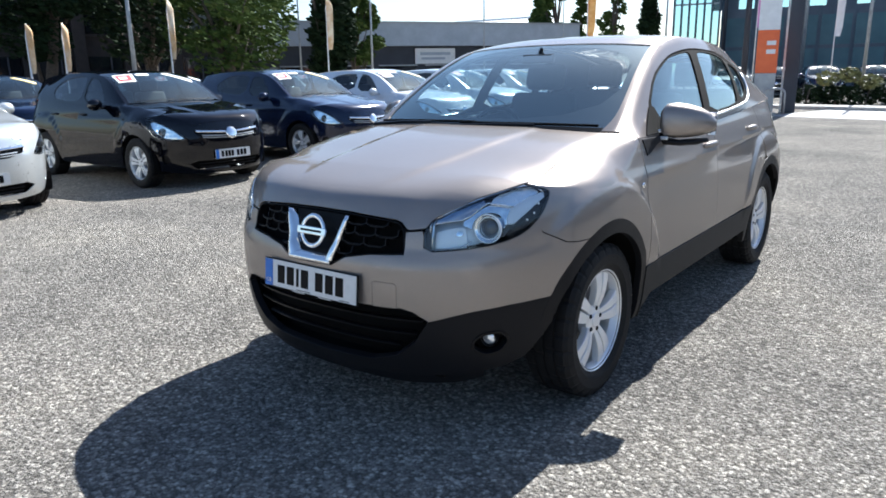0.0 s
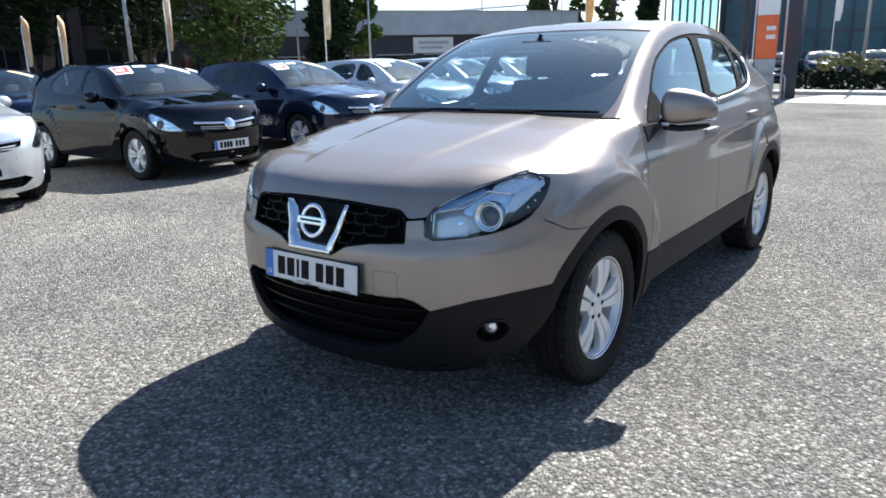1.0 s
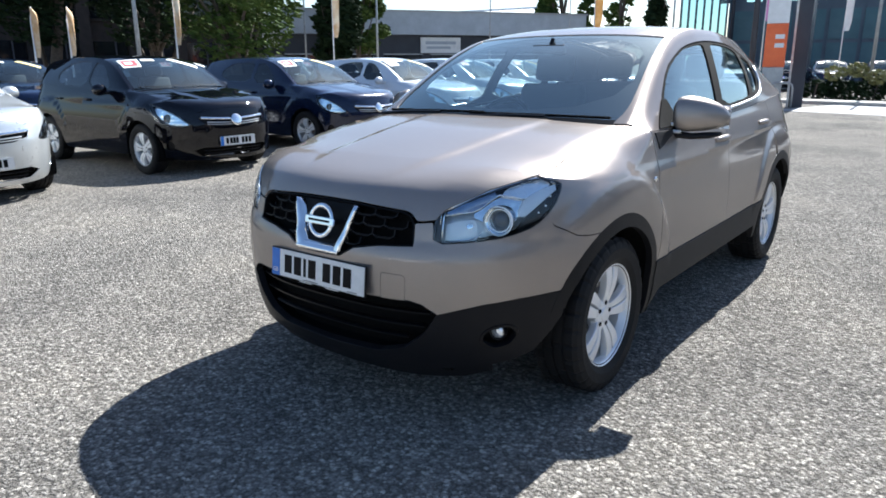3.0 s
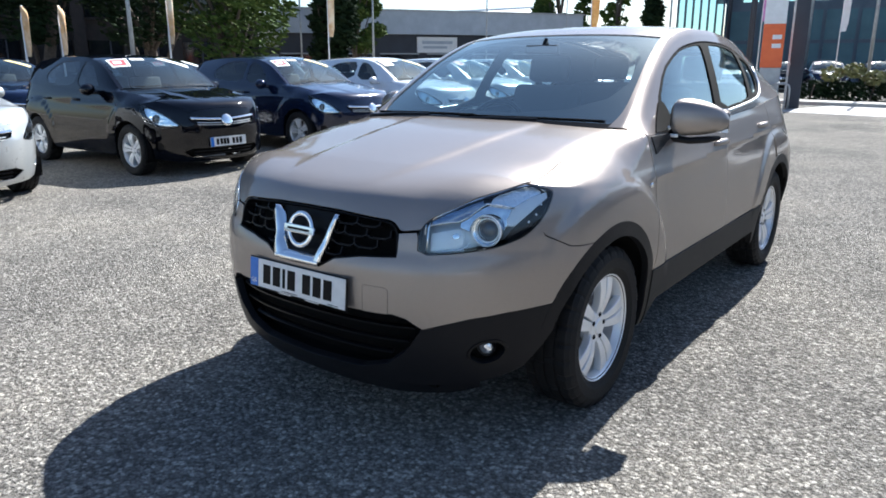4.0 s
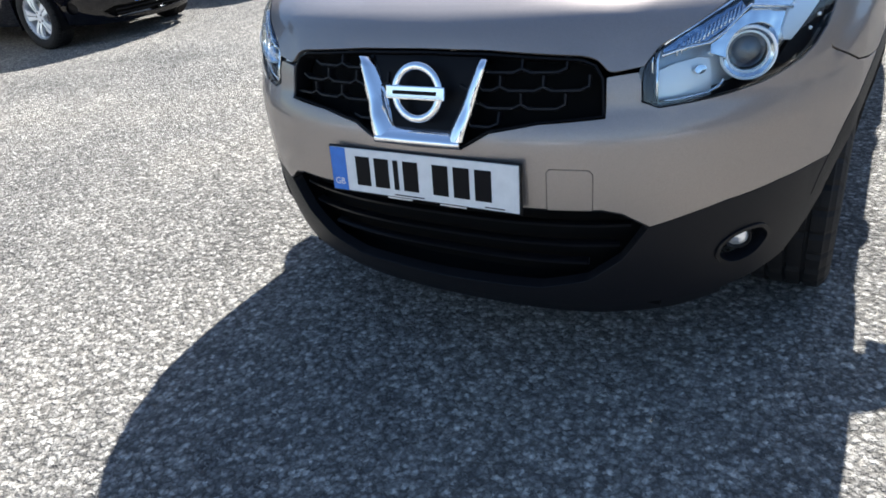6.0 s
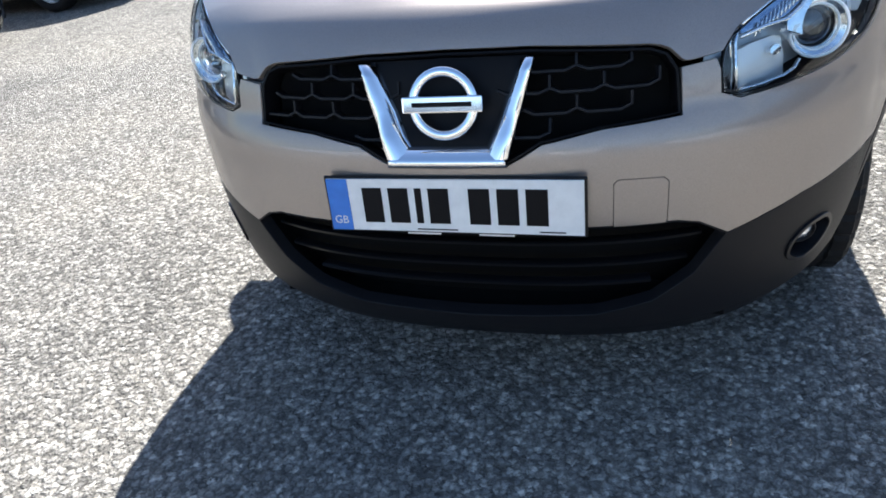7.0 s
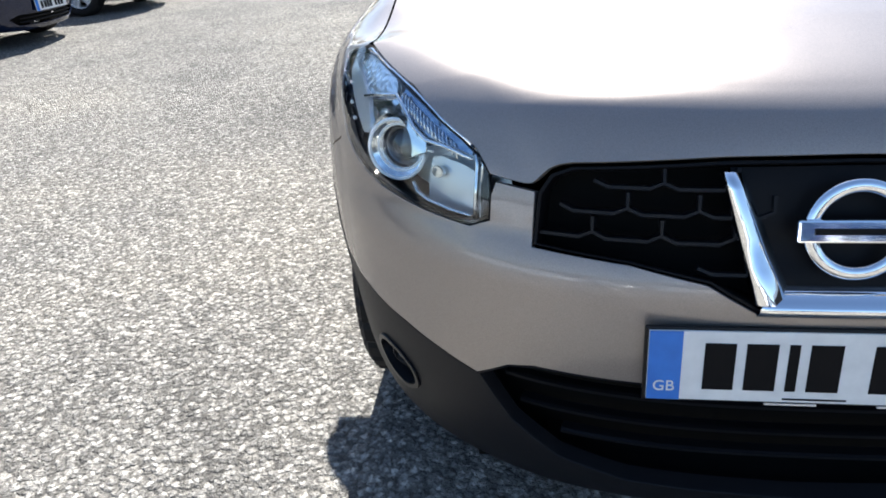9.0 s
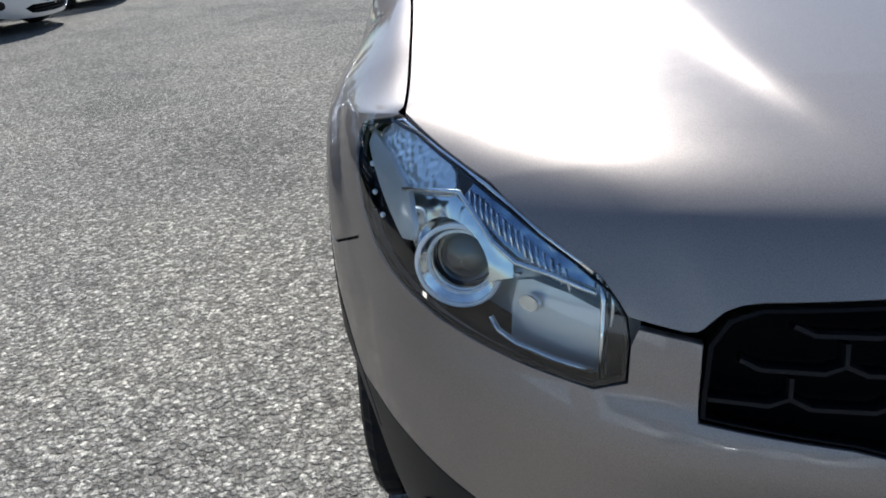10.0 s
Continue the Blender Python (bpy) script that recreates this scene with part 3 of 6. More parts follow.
def arch(r, s=WHEEL_S, z=0.335, low=0.24, n=36):
    """Points over a wheel from its front foot to its rear foot."""
    a0 = math.asin((low - z) / r)
    return [(s - r * math.cos(a0 + (math.pi - 2 * a0) * k / n), z + r * math.sin(a0 + (math.pi - 2 * a0) * k / n)) for k in range(n + 1)]


def on_shell(s, z, lift=0.0):
    s, z = np.array([s], float), np.array([z], float)
    n = normals_of(shell, s, z)[0]
    p = shell(s, z)[0]
    if n[0] * p[0] + n[1] * (p[1] - 0.8) < 0:
        n = -n
    return Vector(p + n * lift), Vector(n)


def shell_rod(bm, pts, lift, w, h):
    """A bar of width w (in the skin) and height h that follows skin coordinates."""
    rows = []
    for i, (s, z) in enumerate(pts):
        p, n = on_shell(s, z, lift)
        a, b = on_shell(*pts[max(i - 1, 0)])[0], on_shell(*pts[min(i + 1, len(pts) - 1)])[0]
        side = (b - a).cross(n).normalized()
        rows.append([bm.verts.new(p + side * u * w / 2 + n * v * h / 2) for u, v in ((-1, -1), (-1, 0.5), (-0.6, 1), (0.6, 1), (1, 0.5), (1, -1))])
    for a, b in zip(rows, rows[1:]):
        for k in range(6):
            bm.faces.new((a[k], a[(k + 1) % 6], b[(k + 1) % 6], b[k]))
    bm.faces.new(rows[0])
    bm.faces.new(rows[-1][::-1])
    return bm


def between(p, q, n):
    return [(p[0] + (q[0] - p[0]) * k / n, p[1] + (q[1] - p[1]) * k / n) for k in range(n + 1)]


def wheel(parent, x, y, side, steer=0.0, radius=0.335):
    """A silver alloy wheel with five split spokes on a treaded tyre."""
    k = radius / 0.335
    hub = part_empty("wheel", parent, pose(x, y, radius, 0, 0, steer) @ Matrix.Diagonal((side * k, k, k, 1)))
    bm = bmesh.new()
    half = 0.105
    prof = [(0.212, -half * 0.8), (0.25, -half * 1.0), (0.29, -half * 1.04), (0.318, -half * 0.95), (0.329, -half * 0.84)]
    for c in (-0.068, -0.022, 0.022, 0.068):
        prof += [(0.334, c - 0.017), (0.335, c), (0.334, c + 0.017), (0.326, c + 0.0185), (0.326, c + 0.0265)]
    prof = prof[:-2] + [(0.329, half * 0.84), (0.318, half * 0.95), (0.29, half * 1.04), (0.25, half * 1.0), (0.212, half * 0.8)]

    def tread(i, j):
        h = abs(prof[i][1])
        if prof[i][0] > 0.317 and (h > 0.05 or j % 2 == 0):
            return -0.008 if (j + (2 if prof[i][1] > 0 else 0)) % 5 == 0 else 0.0
        return 0.0

    lathe(bm, prof, 150, bump=tread)
    part("tyre", bm, RUBBER, hub, smooth=False)
    bm = bmesh.new()
    lathe(bm, [(0.200, -0.09), (0.200, 0.05), (0.209, 0.078), (0.219, 0.090), (0.226, 0.089), (0.225, 0.078), (0.216, 0.070), (0.208, -0.09)], 120, closed=True)
    for j in range(5):
        for d in (-1, 1):
            t0 = 2 * math.pi * j / 5 + 0.12
            pts = []
            for q in range(7):
                u = q / 6
                r = 0.050 + 0.160 * u
                t = t0 + d * math.asin((0.0145 + 0.020 * u) / r)
                pts.append((r, t, 0.062 + 0.012 * math.sin(math.pi * u) + 0.012 * u, 0.0125 + 0.0165 * u, 0.032))
            rows = []
            for r, t, h, w, th in pts:
                c, s = math.cos(t), math.sin(t)
                rows.append([bm.verts.new((h + dh, r * c - s * dw, r * s + c * dw)) for dw, dh in ((-w, -th), (-w * 0.98, -0.003), (-w * 0.86, 0.0), (w * 0.86, 0.0), (w * 0.98, -0.003), (w, -th))])
            for a, b in zip(rows, rows[1:]):
                for q in range(6):
                    bm.faces.new((a[q], a[(q + 1) % 6], b[(q + 1) % 6], b[q]))
    lathe(bm, [(0.070, 0.02), (0.070, 0.058), (0.060, 0.064), (0.034, 0.066), (0.030, 0.071), (0.001, 0.072)], 40)
    part("rim", bm, ALLOY, hub, smooth=False)
    for j in range(5):
        t = 2 * math.pi * j / 5 + 0.12
        bm = bmesh.new()
        lathe(bm, [(0.0105, 0.045), (0.0105, 0.068), (0.006, 0.070), (0.0005, 0.066)], 6)
        b = part("wheel_bolt", bm, GLOSS_BLACK, hub)
        b.location = (0, 0.050 * math.cos(t), 0.050 * math.sin(t))
    bm = bmesh.new()
    lathe(bm, [(0.001, -0.02), (0.145, -0.02), (0.145, -0.005), (0.07, -0.004), (0.06, 0.03), (0.001, 0.03)], 40)
    part("brake_disc", bm, STEEL, hub)
    bm = bmesh.new()
    lathe(bm, [(0.001, -0.07), (0.194, -0.07), (0.194, -0.06), (0.001, -0.06)], 32)
    part("back_plate", bm, DARK_VOID, hub)
    return hub


def part_empty(name, parent, m):
    ob = new(name)
    ob.empty_display_size = 0.1
    ob.parent = parent
    ob.matrix_basis = m
    return ob


def headlamp(car, mirror):
    """A clear-covered lamp: chrome bowl, projector with a bright ring, pebbled indicator and fluted strip."""
    unit = part_empty("headlamp", car, Matrix())
    kw = dict(parent=unit, mirror=mirror)
    patch("lamp_cover", shell, LAMP, LAMP_GLASS, depth=0, step=0.03, lift=0.002, label="clear polycarbonate lamp cover", **kw).visible_shadow = False
    flip = Matrix.Diagonal((-1 if mirror else 1, 1, 1, 1))
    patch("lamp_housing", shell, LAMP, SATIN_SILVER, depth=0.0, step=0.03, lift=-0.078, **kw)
    inner = [(0.745 + (u - 0.745) * 0.984, 0.860 + (v - 0.860) * 0.97) for u, v in LAMP]
    patch("lamp_bezel", shell, LAMP, LAMP_BLACK, holes=[inner], depth=0.006, step=0.02, lift=-0.002, label="black lamp surround", **kw)
    # black ledge along the foot of the lamp, from the cover back to the bowl
    foot = [(0.972, 0.912), (0.955, 0.870), (0.92, 0.834), (0.885, 0.811), (0.83, 0.790), (0.775, 0.778), (0.71, 0.767), (0.65, 0.761), (0.58, 0.756), (0.512, 0.752)]
    bm = bmesh.new()
    rows = [[bm.verts.new(on_shell(u, v + up, lf)[0]) for up, lf in ((0, -0.005), (-0.010, -0.018), (-0.014, -0.060), (0.004, -0.080))] for u, v in foot]
    for q, w in zip(rows, rows[1:]):
        for k in range(3):
            bm.faces.new((q[k], q[k + 1], w[k + 1], w[k]))
    part("lamp_ledge", bm, LAMP_BLACK, unit, "black ledge inside the lamp", True).matrix_basis = flip
    flank = [(0.972, 0.912), (0.955, 0.870), (0.92, 0.834), (0.885, 0.811), (0.83, 0.790), (0.806, 0.798), (0.830, 0.826), (0.872, 0.860), (0.925, 0.900)]
    patch("lamp_flank", shell, flank, LAMP_BLACK, depth=0.0, step=0.02, lift=-0.022, label="black outer flank of the lamp", **kw)
    patch("lamp_end", shell, [(0.506, 0.752), (0.506, 0.835), (0.526, 0.858), (0.526, 0.753)], LAMP_BLACK, depth=0.0, step=0.02, lift=-0.018, **kw)
    bowl = [(0.662, 0.757), (0.62, 0.752), (0.534, 0.749), (0.534, 0.818), (0.58, 0.832), (0.63, 0.838), (0.652, 0.832), (0.660, 0.80)]
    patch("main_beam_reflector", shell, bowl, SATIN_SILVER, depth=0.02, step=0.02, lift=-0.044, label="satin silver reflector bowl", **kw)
    patch("main_beam_bulb", shell, circle(0.628, 0.812, 0.013, 14, rv=0.009), LAMP_CHROME, depth=0.01, step=0.02, lift=-0.030, **kw)
    arc = [(0.738 + 0.064 * math.cos(q), 0.838 + 0.048 * math.sin(q)) for q in np.linspace(math.pi + 0.2, -0.25, 16)]
    hood = [(0.836, 0.866), (0.836, 0.897), (0.765, 0.909), (0.735, 0.914), (0.708, 0.902), (0.684, 0.886), (0.660, 0.868), (0.640, 0.858), (0.640, 0.842)]
    patch("projector_hood", shell, hood + arc, LAMP_CHROME, depth=0.02, step=0.015, lift=-0.014, label="chrome hood over the projector", **kw)
    side = [(0.964, 0.944), (0.895, 0.931), (0.826, 0.899), (0.808, 0.862), (0.812, 0.842), (0.834, 0.838), (0.872, 0.864), (0.925, 0.900), (0.970, 0.926)]
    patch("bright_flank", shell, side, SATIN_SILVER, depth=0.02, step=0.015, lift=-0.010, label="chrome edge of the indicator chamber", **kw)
    strip = [(0.718, 0.913), (0.703, 0.930), (0.64, 0.910), (0.588, 0.893), (0.540, 0.868), (0.539, 0.852), (0.586, 0.862), (0.63, 0.866), (0.662, 0.882)]
    patch("fluted_strip", shell, strip, FLUTED, depth=0.01, step=0.02, lift=-0.009, label="fluted blue-tinted lamp strip", **kw)
    for u in np.linspace(0.565, 0.700, 16):
        bm = bmesh.new()
        z1 = float(LAMP_TOP(u)) - 0.015
        shell_rod(bm, [(u, z1 - 0.022), (u + 0.004, z1 - 0.011), (u + 0.006, z1)], -0.007, 0.0026, 0.004)
        part("flute", bm, LAMP_CHROME, unit, "", True).matrix_basis = flip
    signal = [(0.948, 0.945), (0.926, 0.957), (0.870, 0.969), (0.806, 0.957), (0.745, 0.941), (0.737, 0.918), (0.765, 0.913), (0.830, 0.901), (0.890, 0.927)]
    patch("indicator_reflector", shell, rounded(signal, 1), PEBBLE, depth=0.01, step=0.02, lift=-0.016, label="pebbled chrome indicator reflector", **kw)
    rods = (
        ("lamp_divider", [(0.536, 0.846), (0.586, 0.857), (0.632, 0.861), (0.664, 0.876), (0.690, 0.897), (0.722, 0.917), (0.765, 0.911), (0.83, 0.899)], -0.006, 0.006, 0.008),
        ("lamp_rim", [(0.540, 0.866), (0.60, 0.895), (0.68, 0.929), (0.77, 0.951), (0.86, 0.968), (0.93, 0.957), (0.962, 0.942)], -0.006, 0.006, 0.006),
        ("bowl_lip", [(0.676, 0.786), (0.664, 0.772), (0.640, 0.764), (0.590, 0.759), (0.540, 0.757)], -0.020, 0.005, 0.006),
        ("lamp_upright", [(0.531, 0.757), (0.530, 0.80), (0.529, 0.84), (0.532, 0.864)], -0.012, 0.006, 0.012),
        ("lamp_upright", [(0.519, 0.815), (0.518, 0.84), (0.520, 0.860)], -0.010, 0.004, 0.008),
    )
    for name, pts, lift, w, h in rods:
        bm = bmesh.new()
        shell_rod(bm, pts, lift, w, h)
        part(name, bm, LAMP_CHROME, unit, "bright chrome edge", True).matrix_basis = flip
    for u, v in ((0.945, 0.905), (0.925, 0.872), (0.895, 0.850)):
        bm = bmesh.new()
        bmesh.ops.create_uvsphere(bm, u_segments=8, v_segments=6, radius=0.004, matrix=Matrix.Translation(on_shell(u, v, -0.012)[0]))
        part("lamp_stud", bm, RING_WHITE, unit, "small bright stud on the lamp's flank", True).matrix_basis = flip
    p, n = on_shell(0.742, 0.830, -0.036)
    # the projector looks ahead of the car, slightly outwards and up
    n = Vector((0.26, -1, 0.08)).normalized()
    turn = n.to_track_quat("Z", "Y").to_matrix().to_4x4()
    bm = bmesh.new()
    lathe(bm, [(0.0395, -0.05), (0.0400, -0.004), (0.0415, -0.004), (0.0505, 0.010), (0.0530, 0.010), (0.0535, -0.006), (0.050, -0.05)], 56, "z")
    ring = part("projector_ring", bm, LAMP_CHROME, unit, "chrome projector ring", True)
    hoops = []
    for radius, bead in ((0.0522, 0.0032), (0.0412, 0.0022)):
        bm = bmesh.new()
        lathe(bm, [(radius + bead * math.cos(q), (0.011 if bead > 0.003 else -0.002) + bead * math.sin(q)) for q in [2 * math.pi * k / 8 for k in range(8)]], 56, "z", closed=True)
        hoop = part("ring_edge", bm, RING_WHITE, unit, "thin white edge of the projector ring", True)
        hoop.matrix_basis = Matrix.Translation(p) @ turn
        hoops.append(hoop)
    ring.matrix_basis = Matrix.Translation(p) @ turn
    bm = bmesh.new()
    lathe(bm, [(0.0400, -0.010), (0.0385, -0.006), (0.0375, -0.008)], 48, "z")
    inner_ring = part("projector_inner_ring", bm, CHROME, unit, "", True)
    inner_ring.matrix_basis = Matrix.Translation(p) @ turn
    bm = bmesh.new()
    lathe(bm, [(0.0395, -0.022), (0.035, -0.010), (0.027, -0.001), (0.014, 0.004), (0.0005, 0.006)], 36, "z")
    lens = part("projector_lens", bm, PROJECTOR, unit, "domed glass projector lens", True)
    lens.matrix_basis = Matrix.Translation(p - n * 0.010) @ turn
    if mirror:
        for o in (ring, inner_ring, lens, *hoops):
            o.matrix_basis = Matrix.Diagonal((-1, 1, 1, 1)) @ o.matrix_basis
    return unit


def wing_mirror(car, sgn):
    unit = part_empty("wing_mirror", car, Matrix.Diagonal((sgn, 1, 1, 1)) @ Matrix.Translation((0.014, -0.038, 0.006)))
    bm = bmesh.new()
    rows, n = [], 28
    size = smooth_curve((0, 0.74), (0.05, 0.92), (0.15, 1.0), (0.35, 0.99), (0.6, 0.86), (0.8, 0.66), (0.93, 0.42), (1.0, 0.12))
    for i in range(19):
        u = (i / 18) ** 0.9
        x, y0, z0 = 0.808 + 0.217 * u, 0.748 + 0.09 * u, 1.124 - 0.012 * u
        grow = float(size(u))
        row = []
        for k in range(n):
            t = 2 * math.pi * k / n
            c, s = math.cos(t), math.sin(t)
            dy = (0.055 if c > 0 else 0.088) * (abs(c) ** 0.75) * math.copysign(1, c)
            row.append(bm.verts.new((x, y0 + dy * grow, z0 + (0.092 if s > 0 else 0.072) * (abs(s) ** 0.75) * math.copysign(1, s) * grow)))
        rows.append(row)
    for a, b in zip(rows, rows[1:]):
        for k in range(n):
            bm.faces.new((a[k], a[(k + 1) % n], b[(k + 1) % n], b[k]))
    bm.faces.new(rows[0][::-1])
    bm.faces.new(rows[-1])
    part("mirror_shell", bm, BRONZE, unit, "body-coloured mirror shell", True)
    bm = bmesh.new()
    tube(bm, [(0.775, 0.715, 1.068), (0.82, 0.725, 1.036), (0.88, 0.745, 1.028), (0.95, 0.77, 1.034), (1.0, 0.80, 1.042)], [0.035, 0.03, 0.026, 0.026, 0.016], 10, 0.6)
    part("mirror_foot", bm, BLACK_PLASTIC, unit, "black plastic mirror foot", True)
    # highlight on the mirror foot, modelled as a small pale bar
    bm = bmesh.new()
    box(bm, 0.815, 0.690, 1.052, 0.065, 0.02, 0.016, 0.005)
    part("mirror_foot_glint", bm, SATIN_SILVER, unit, "pale bar standing in for the highlight on the mirror foot", True)
    bm = bmesh.new()
    box(bm, 0.945, 0.872, 1.112, 0.14, 0.006, 0.11, 0.002)
    part("mirror_glass", bm, CHROME, unit, "mirror glass")
    patch("mirror_triangle", side_upper, [(0.50, 1.078), (0.66, 1.20), (0.70, 1.20), (0.74, 1.085)], DARK_VOID, unit, step=0.03, depth=0.01, lift=0.006, label="black mirror triangle").location = (-0.014, 0.038, -0.006)
    patch("mirror_base", shell, [(1.862, 1.066), (1.880, 0.994), (1.922, 1.004), (2.02, 1.034), (2.13, 1.054), (2.13, 1.066)], BLACK_PLASTIC, unit, step=0.02, depth=0.012, lift=0.005, label="black plastic mirror base on the door").location = (-0.014, 0.038, -0.006)


def seat(parent, x, y, wide=0.50):
    unit = part_empty("seat", parent, Matrix.Translation((x, y, 0.0)))
    bm = bmesh.new()
    box(bm, 0, 0, 0.62, wide, 0.52, 0.16, 0.05)
    part("seat_cushion", bm, SEAT_CLOTH, unit, smooth=True)
    bm = bmesh.new()
    box(bm, 0, 0, 0.30, wide * 0.92, 0.13, 0.60, 0.05, pose(0, 0.24, 0.66, -16))
    part("backrest", bm, SEAT_CLOTH, unit, smooth=True)
    bm = bmesh.new()
    box(bm, 0, 0, 0.70, 0.27, 0.09, 0.17, 0.04, pose(0, 0.24, 0.66, -14))
    tube(bm, [(-0.06, 0.40, 1.2), (-0.06, 0.41, 1.30)], 0.007, 8)
    tube(bm, [(0.06, 0.40, 1.2), (0.06, 0.41, 1.30)], 0.007, 8)
    part("headrest", bm, SEAT_CLOTH, unit, smooth=True)


MESH_BLACK = plastic("matt black grille plastic", (0.006, 0.006, 0.0075), 0.45, 0.1, spec=0.2)
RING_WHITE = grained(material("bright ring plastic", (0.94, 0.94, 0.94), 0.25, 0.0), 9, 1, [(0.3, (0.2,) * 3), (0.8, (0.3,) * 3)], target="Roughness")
PROJECTOR = material("dark projector glass", (0.03, 0.03, 0.035), 0.04, 0.0, 1.0)


def hero_car():
    car = thing("crossover_car", "bronze-grey metallic crossover car parked on tarmac with black lower cladding", "car")
    # front bumper skin: one painted panel round the nose
    tow = [(0.310, 0.5305), (0.310, 0.622), (0.318, 0.630), (0.402, 0.628), (0.412, 0.618), (0.412, 0.5305)]
    a425 = arch(0.44, ARCH_S, 0.345)
    front_arch = [p for p in a425 if 0.555 < p[1] < 0.735 and p[0] < ARCH_S]
    i0 = int(np.argmin([math.hypot(p[0] - 0.503, p[1] - 0.747) for p in LAMP]))
    i1 = int(np.argmin([math.hypot(p[0] - 0.93, p[1] - 0.84) for p in LAMP]))
    low_edge = []
    i = i0
    while True:
        low_edge.append(tuple(LAMP[i]))
        if i == i1:
            break
        i = (i - 1) % len(LAMP)
    half = [(0, 0.660), (0.112, 0.662), (0.147, 0.681), (0.182, 0.702), (0.29, 0.723), (0.431, 0.733), (0.428, 0.812), (0.440, 0.8135), (0.49, 0.8185), (0.497, 0.80)]
    half += [(u - (0.003 if u < 0.52 else 0), v - 0.003) for u, v in low_edge]
    half += [(0.96, 0.797), (1.07, 0.748), (1.13, 0.740), (ARCH_S - 0.1975, 0.7375)]
    half += [p for p in reversed(front_arch)]
    half += [(1.06, 0.552), (0.835, 0.543), (0.70, 0.528), (0.62, 0.510), (0.535, 0.487), (0.475, 0.523), (0.43, 0.534), (0, 0.535)]
    patch("front_bumper", shell, mirrored(half), BRONZE, car, holes=[rounded(tow, 0)], step=0.022, depth=0.02, label="bronze-grey painted front bumper")
    patch("towing_eye_cap", shell, [(0.312, 0.532), (0.312, 0.621), (0.319, 0.628), (0.401, 0.626), (0.410, 0.617), (0.410, 0.532)], BRONZE, car, step=0.02, depth=0.008, label="square painted towing-eye cap")
    # black lower bumper with the intake opening and the two lamp recesses
    low = [(0, 0.532), (0.43, 0.531), (0.474, 0.520), (0.535, 0.484), (0.62, 0.507), (0.70, 0.525), (0.835, 0.540), (1.06, 0.549)]
    low += [(1.046, 0.50), (1.035, 0.44), (0.985, 0.385), (0.91, 0.318), (0.82, 0.290), (0.72, 0.272), (0.40, 0.245), (0, 0.238)]
    fog = [tuple(p) for p in rounded([(0.700, 0.378), (0.745, 0.350), (0.805, 0.362), (0.838, 0.402), (0.808, 0.436), (0.745, 0.434), (0.706, 0.412)], 2)]
    patch("lower_bumper", shell, mirrored(low), BLACK_PLASTIC, car, holes=[mirrored([(u * 0.995, v) for u, v in INTAKE_HALF]), fog, [(-u, v) for u, v in fog]], step=0.024, depth=0.03, label="grained black lower bumper")
    patch("bumper_lip", shell, mirrored([(0, 0.234), (0.40, 0.241), (0.66, 0.255), (0.74, 0.262), (0.74, 0.235), (0.62, 0.205), (0.40, 0.185), (0, 0.178)]), BLACK_PLASTIC, car, step=0.03, depth=0.02, lift=-0.012, label="black chin spoiler")
    patch("intake_back", shell, mirrored([(0, 0.575), (0.62, 0.575), (0.66, 0.42), (0.52, 0.24), (0.40, 0.20), (0, 0.19)]), DARK_VOID, car, step=0.05, depth=0.0, lift=-0.085)
    bm = bmesh.new()
    rows = [[bm.verts.new(on_shell(s, 0.262, lf)[0]) for lf in (-0.014, -0.12)] for s in np.linspace(-0.52, 0.52, 27)]
    for a, b in zip(rows, rows[1:]):
        bm.faces.new((a[0], a[1], b[1], b[0]))
    part("intake_floor", bm, DARK_VOID, car)
    for z, w in ((0.470, 0.50), (0.415, 0.475), (0.358, 0.40)):
        bm = bmesh.new()
        shell_rod(bm, between((-w, z), (w, z), 32), -0.045, 0.010, 0.020)
        part("intake_slat", bm, GLOSS_BLACK, car, smooth=False)
    for sgn in (1, -1):
        unit = part_empty("fog_lamp", car, Matrix())
        patch("fog_recess", shell, fog, DARK_VOID, unit, step=0.03, depth=0, lift=-0.05, mirror=sgn < 0)
        c0, c1 = np.mean([q[0] for q in fog]), np.mean([q[1] for q in fog])
        wide = [(c0 + (u - c0) * 1.13, c1 + (v - c1) * 1.22) for u, v in fog]
        patch("fog_surround", shell, wide, GLOSS_BLACK, unit, holes=[fog], step=0.03, depth=0.01, lift=0.005, mirror=sgn < 0, label="black rim round the fog lamp recess")
        patch("fog_cone", shell, [(c0 + (u - c0) * 0.98 + 0.02, c1 + (v - c1) * 0.6 + 0.012) for u, v in fog], DARK_VOID, unit, step=0.03, depth=0.0, lift=-0.044, mirror=sgn < 0)
        p, n = on_shell(0.768, 0.402, -0.026)
        n = (n * 0.4 + Vector((0, -1, 0))).normalized()
        bm = bmesh.new()
        lathe(bm, [(0.031, -0.02), (0.032, 0.004), (0.028, 0.008), (0.025, 0.0)], 32, "z")
        rim = part("fog_lamp_rim", bm, GLOSS_BLACK, unit, smooth=True)
        bm = bmesh.new()
        lathe(bm, [(0.025, 0.0), (0.018, 0.006), (0.008, 0.009), (0.0005, 0.010)], 28, "z")
        glass = part("fog_lamp_lens", bm, PEBBLE, unit, "bright round fog lamp lens", True)
        for o in (rim, glass):
            o.matrix_basis = Matrix.Diagonal((sgn, 1, 1, 1)) @ Matrix.Translation(p) @ n.to_track_quat("Z", "Y").to_matrix().to_4x4()

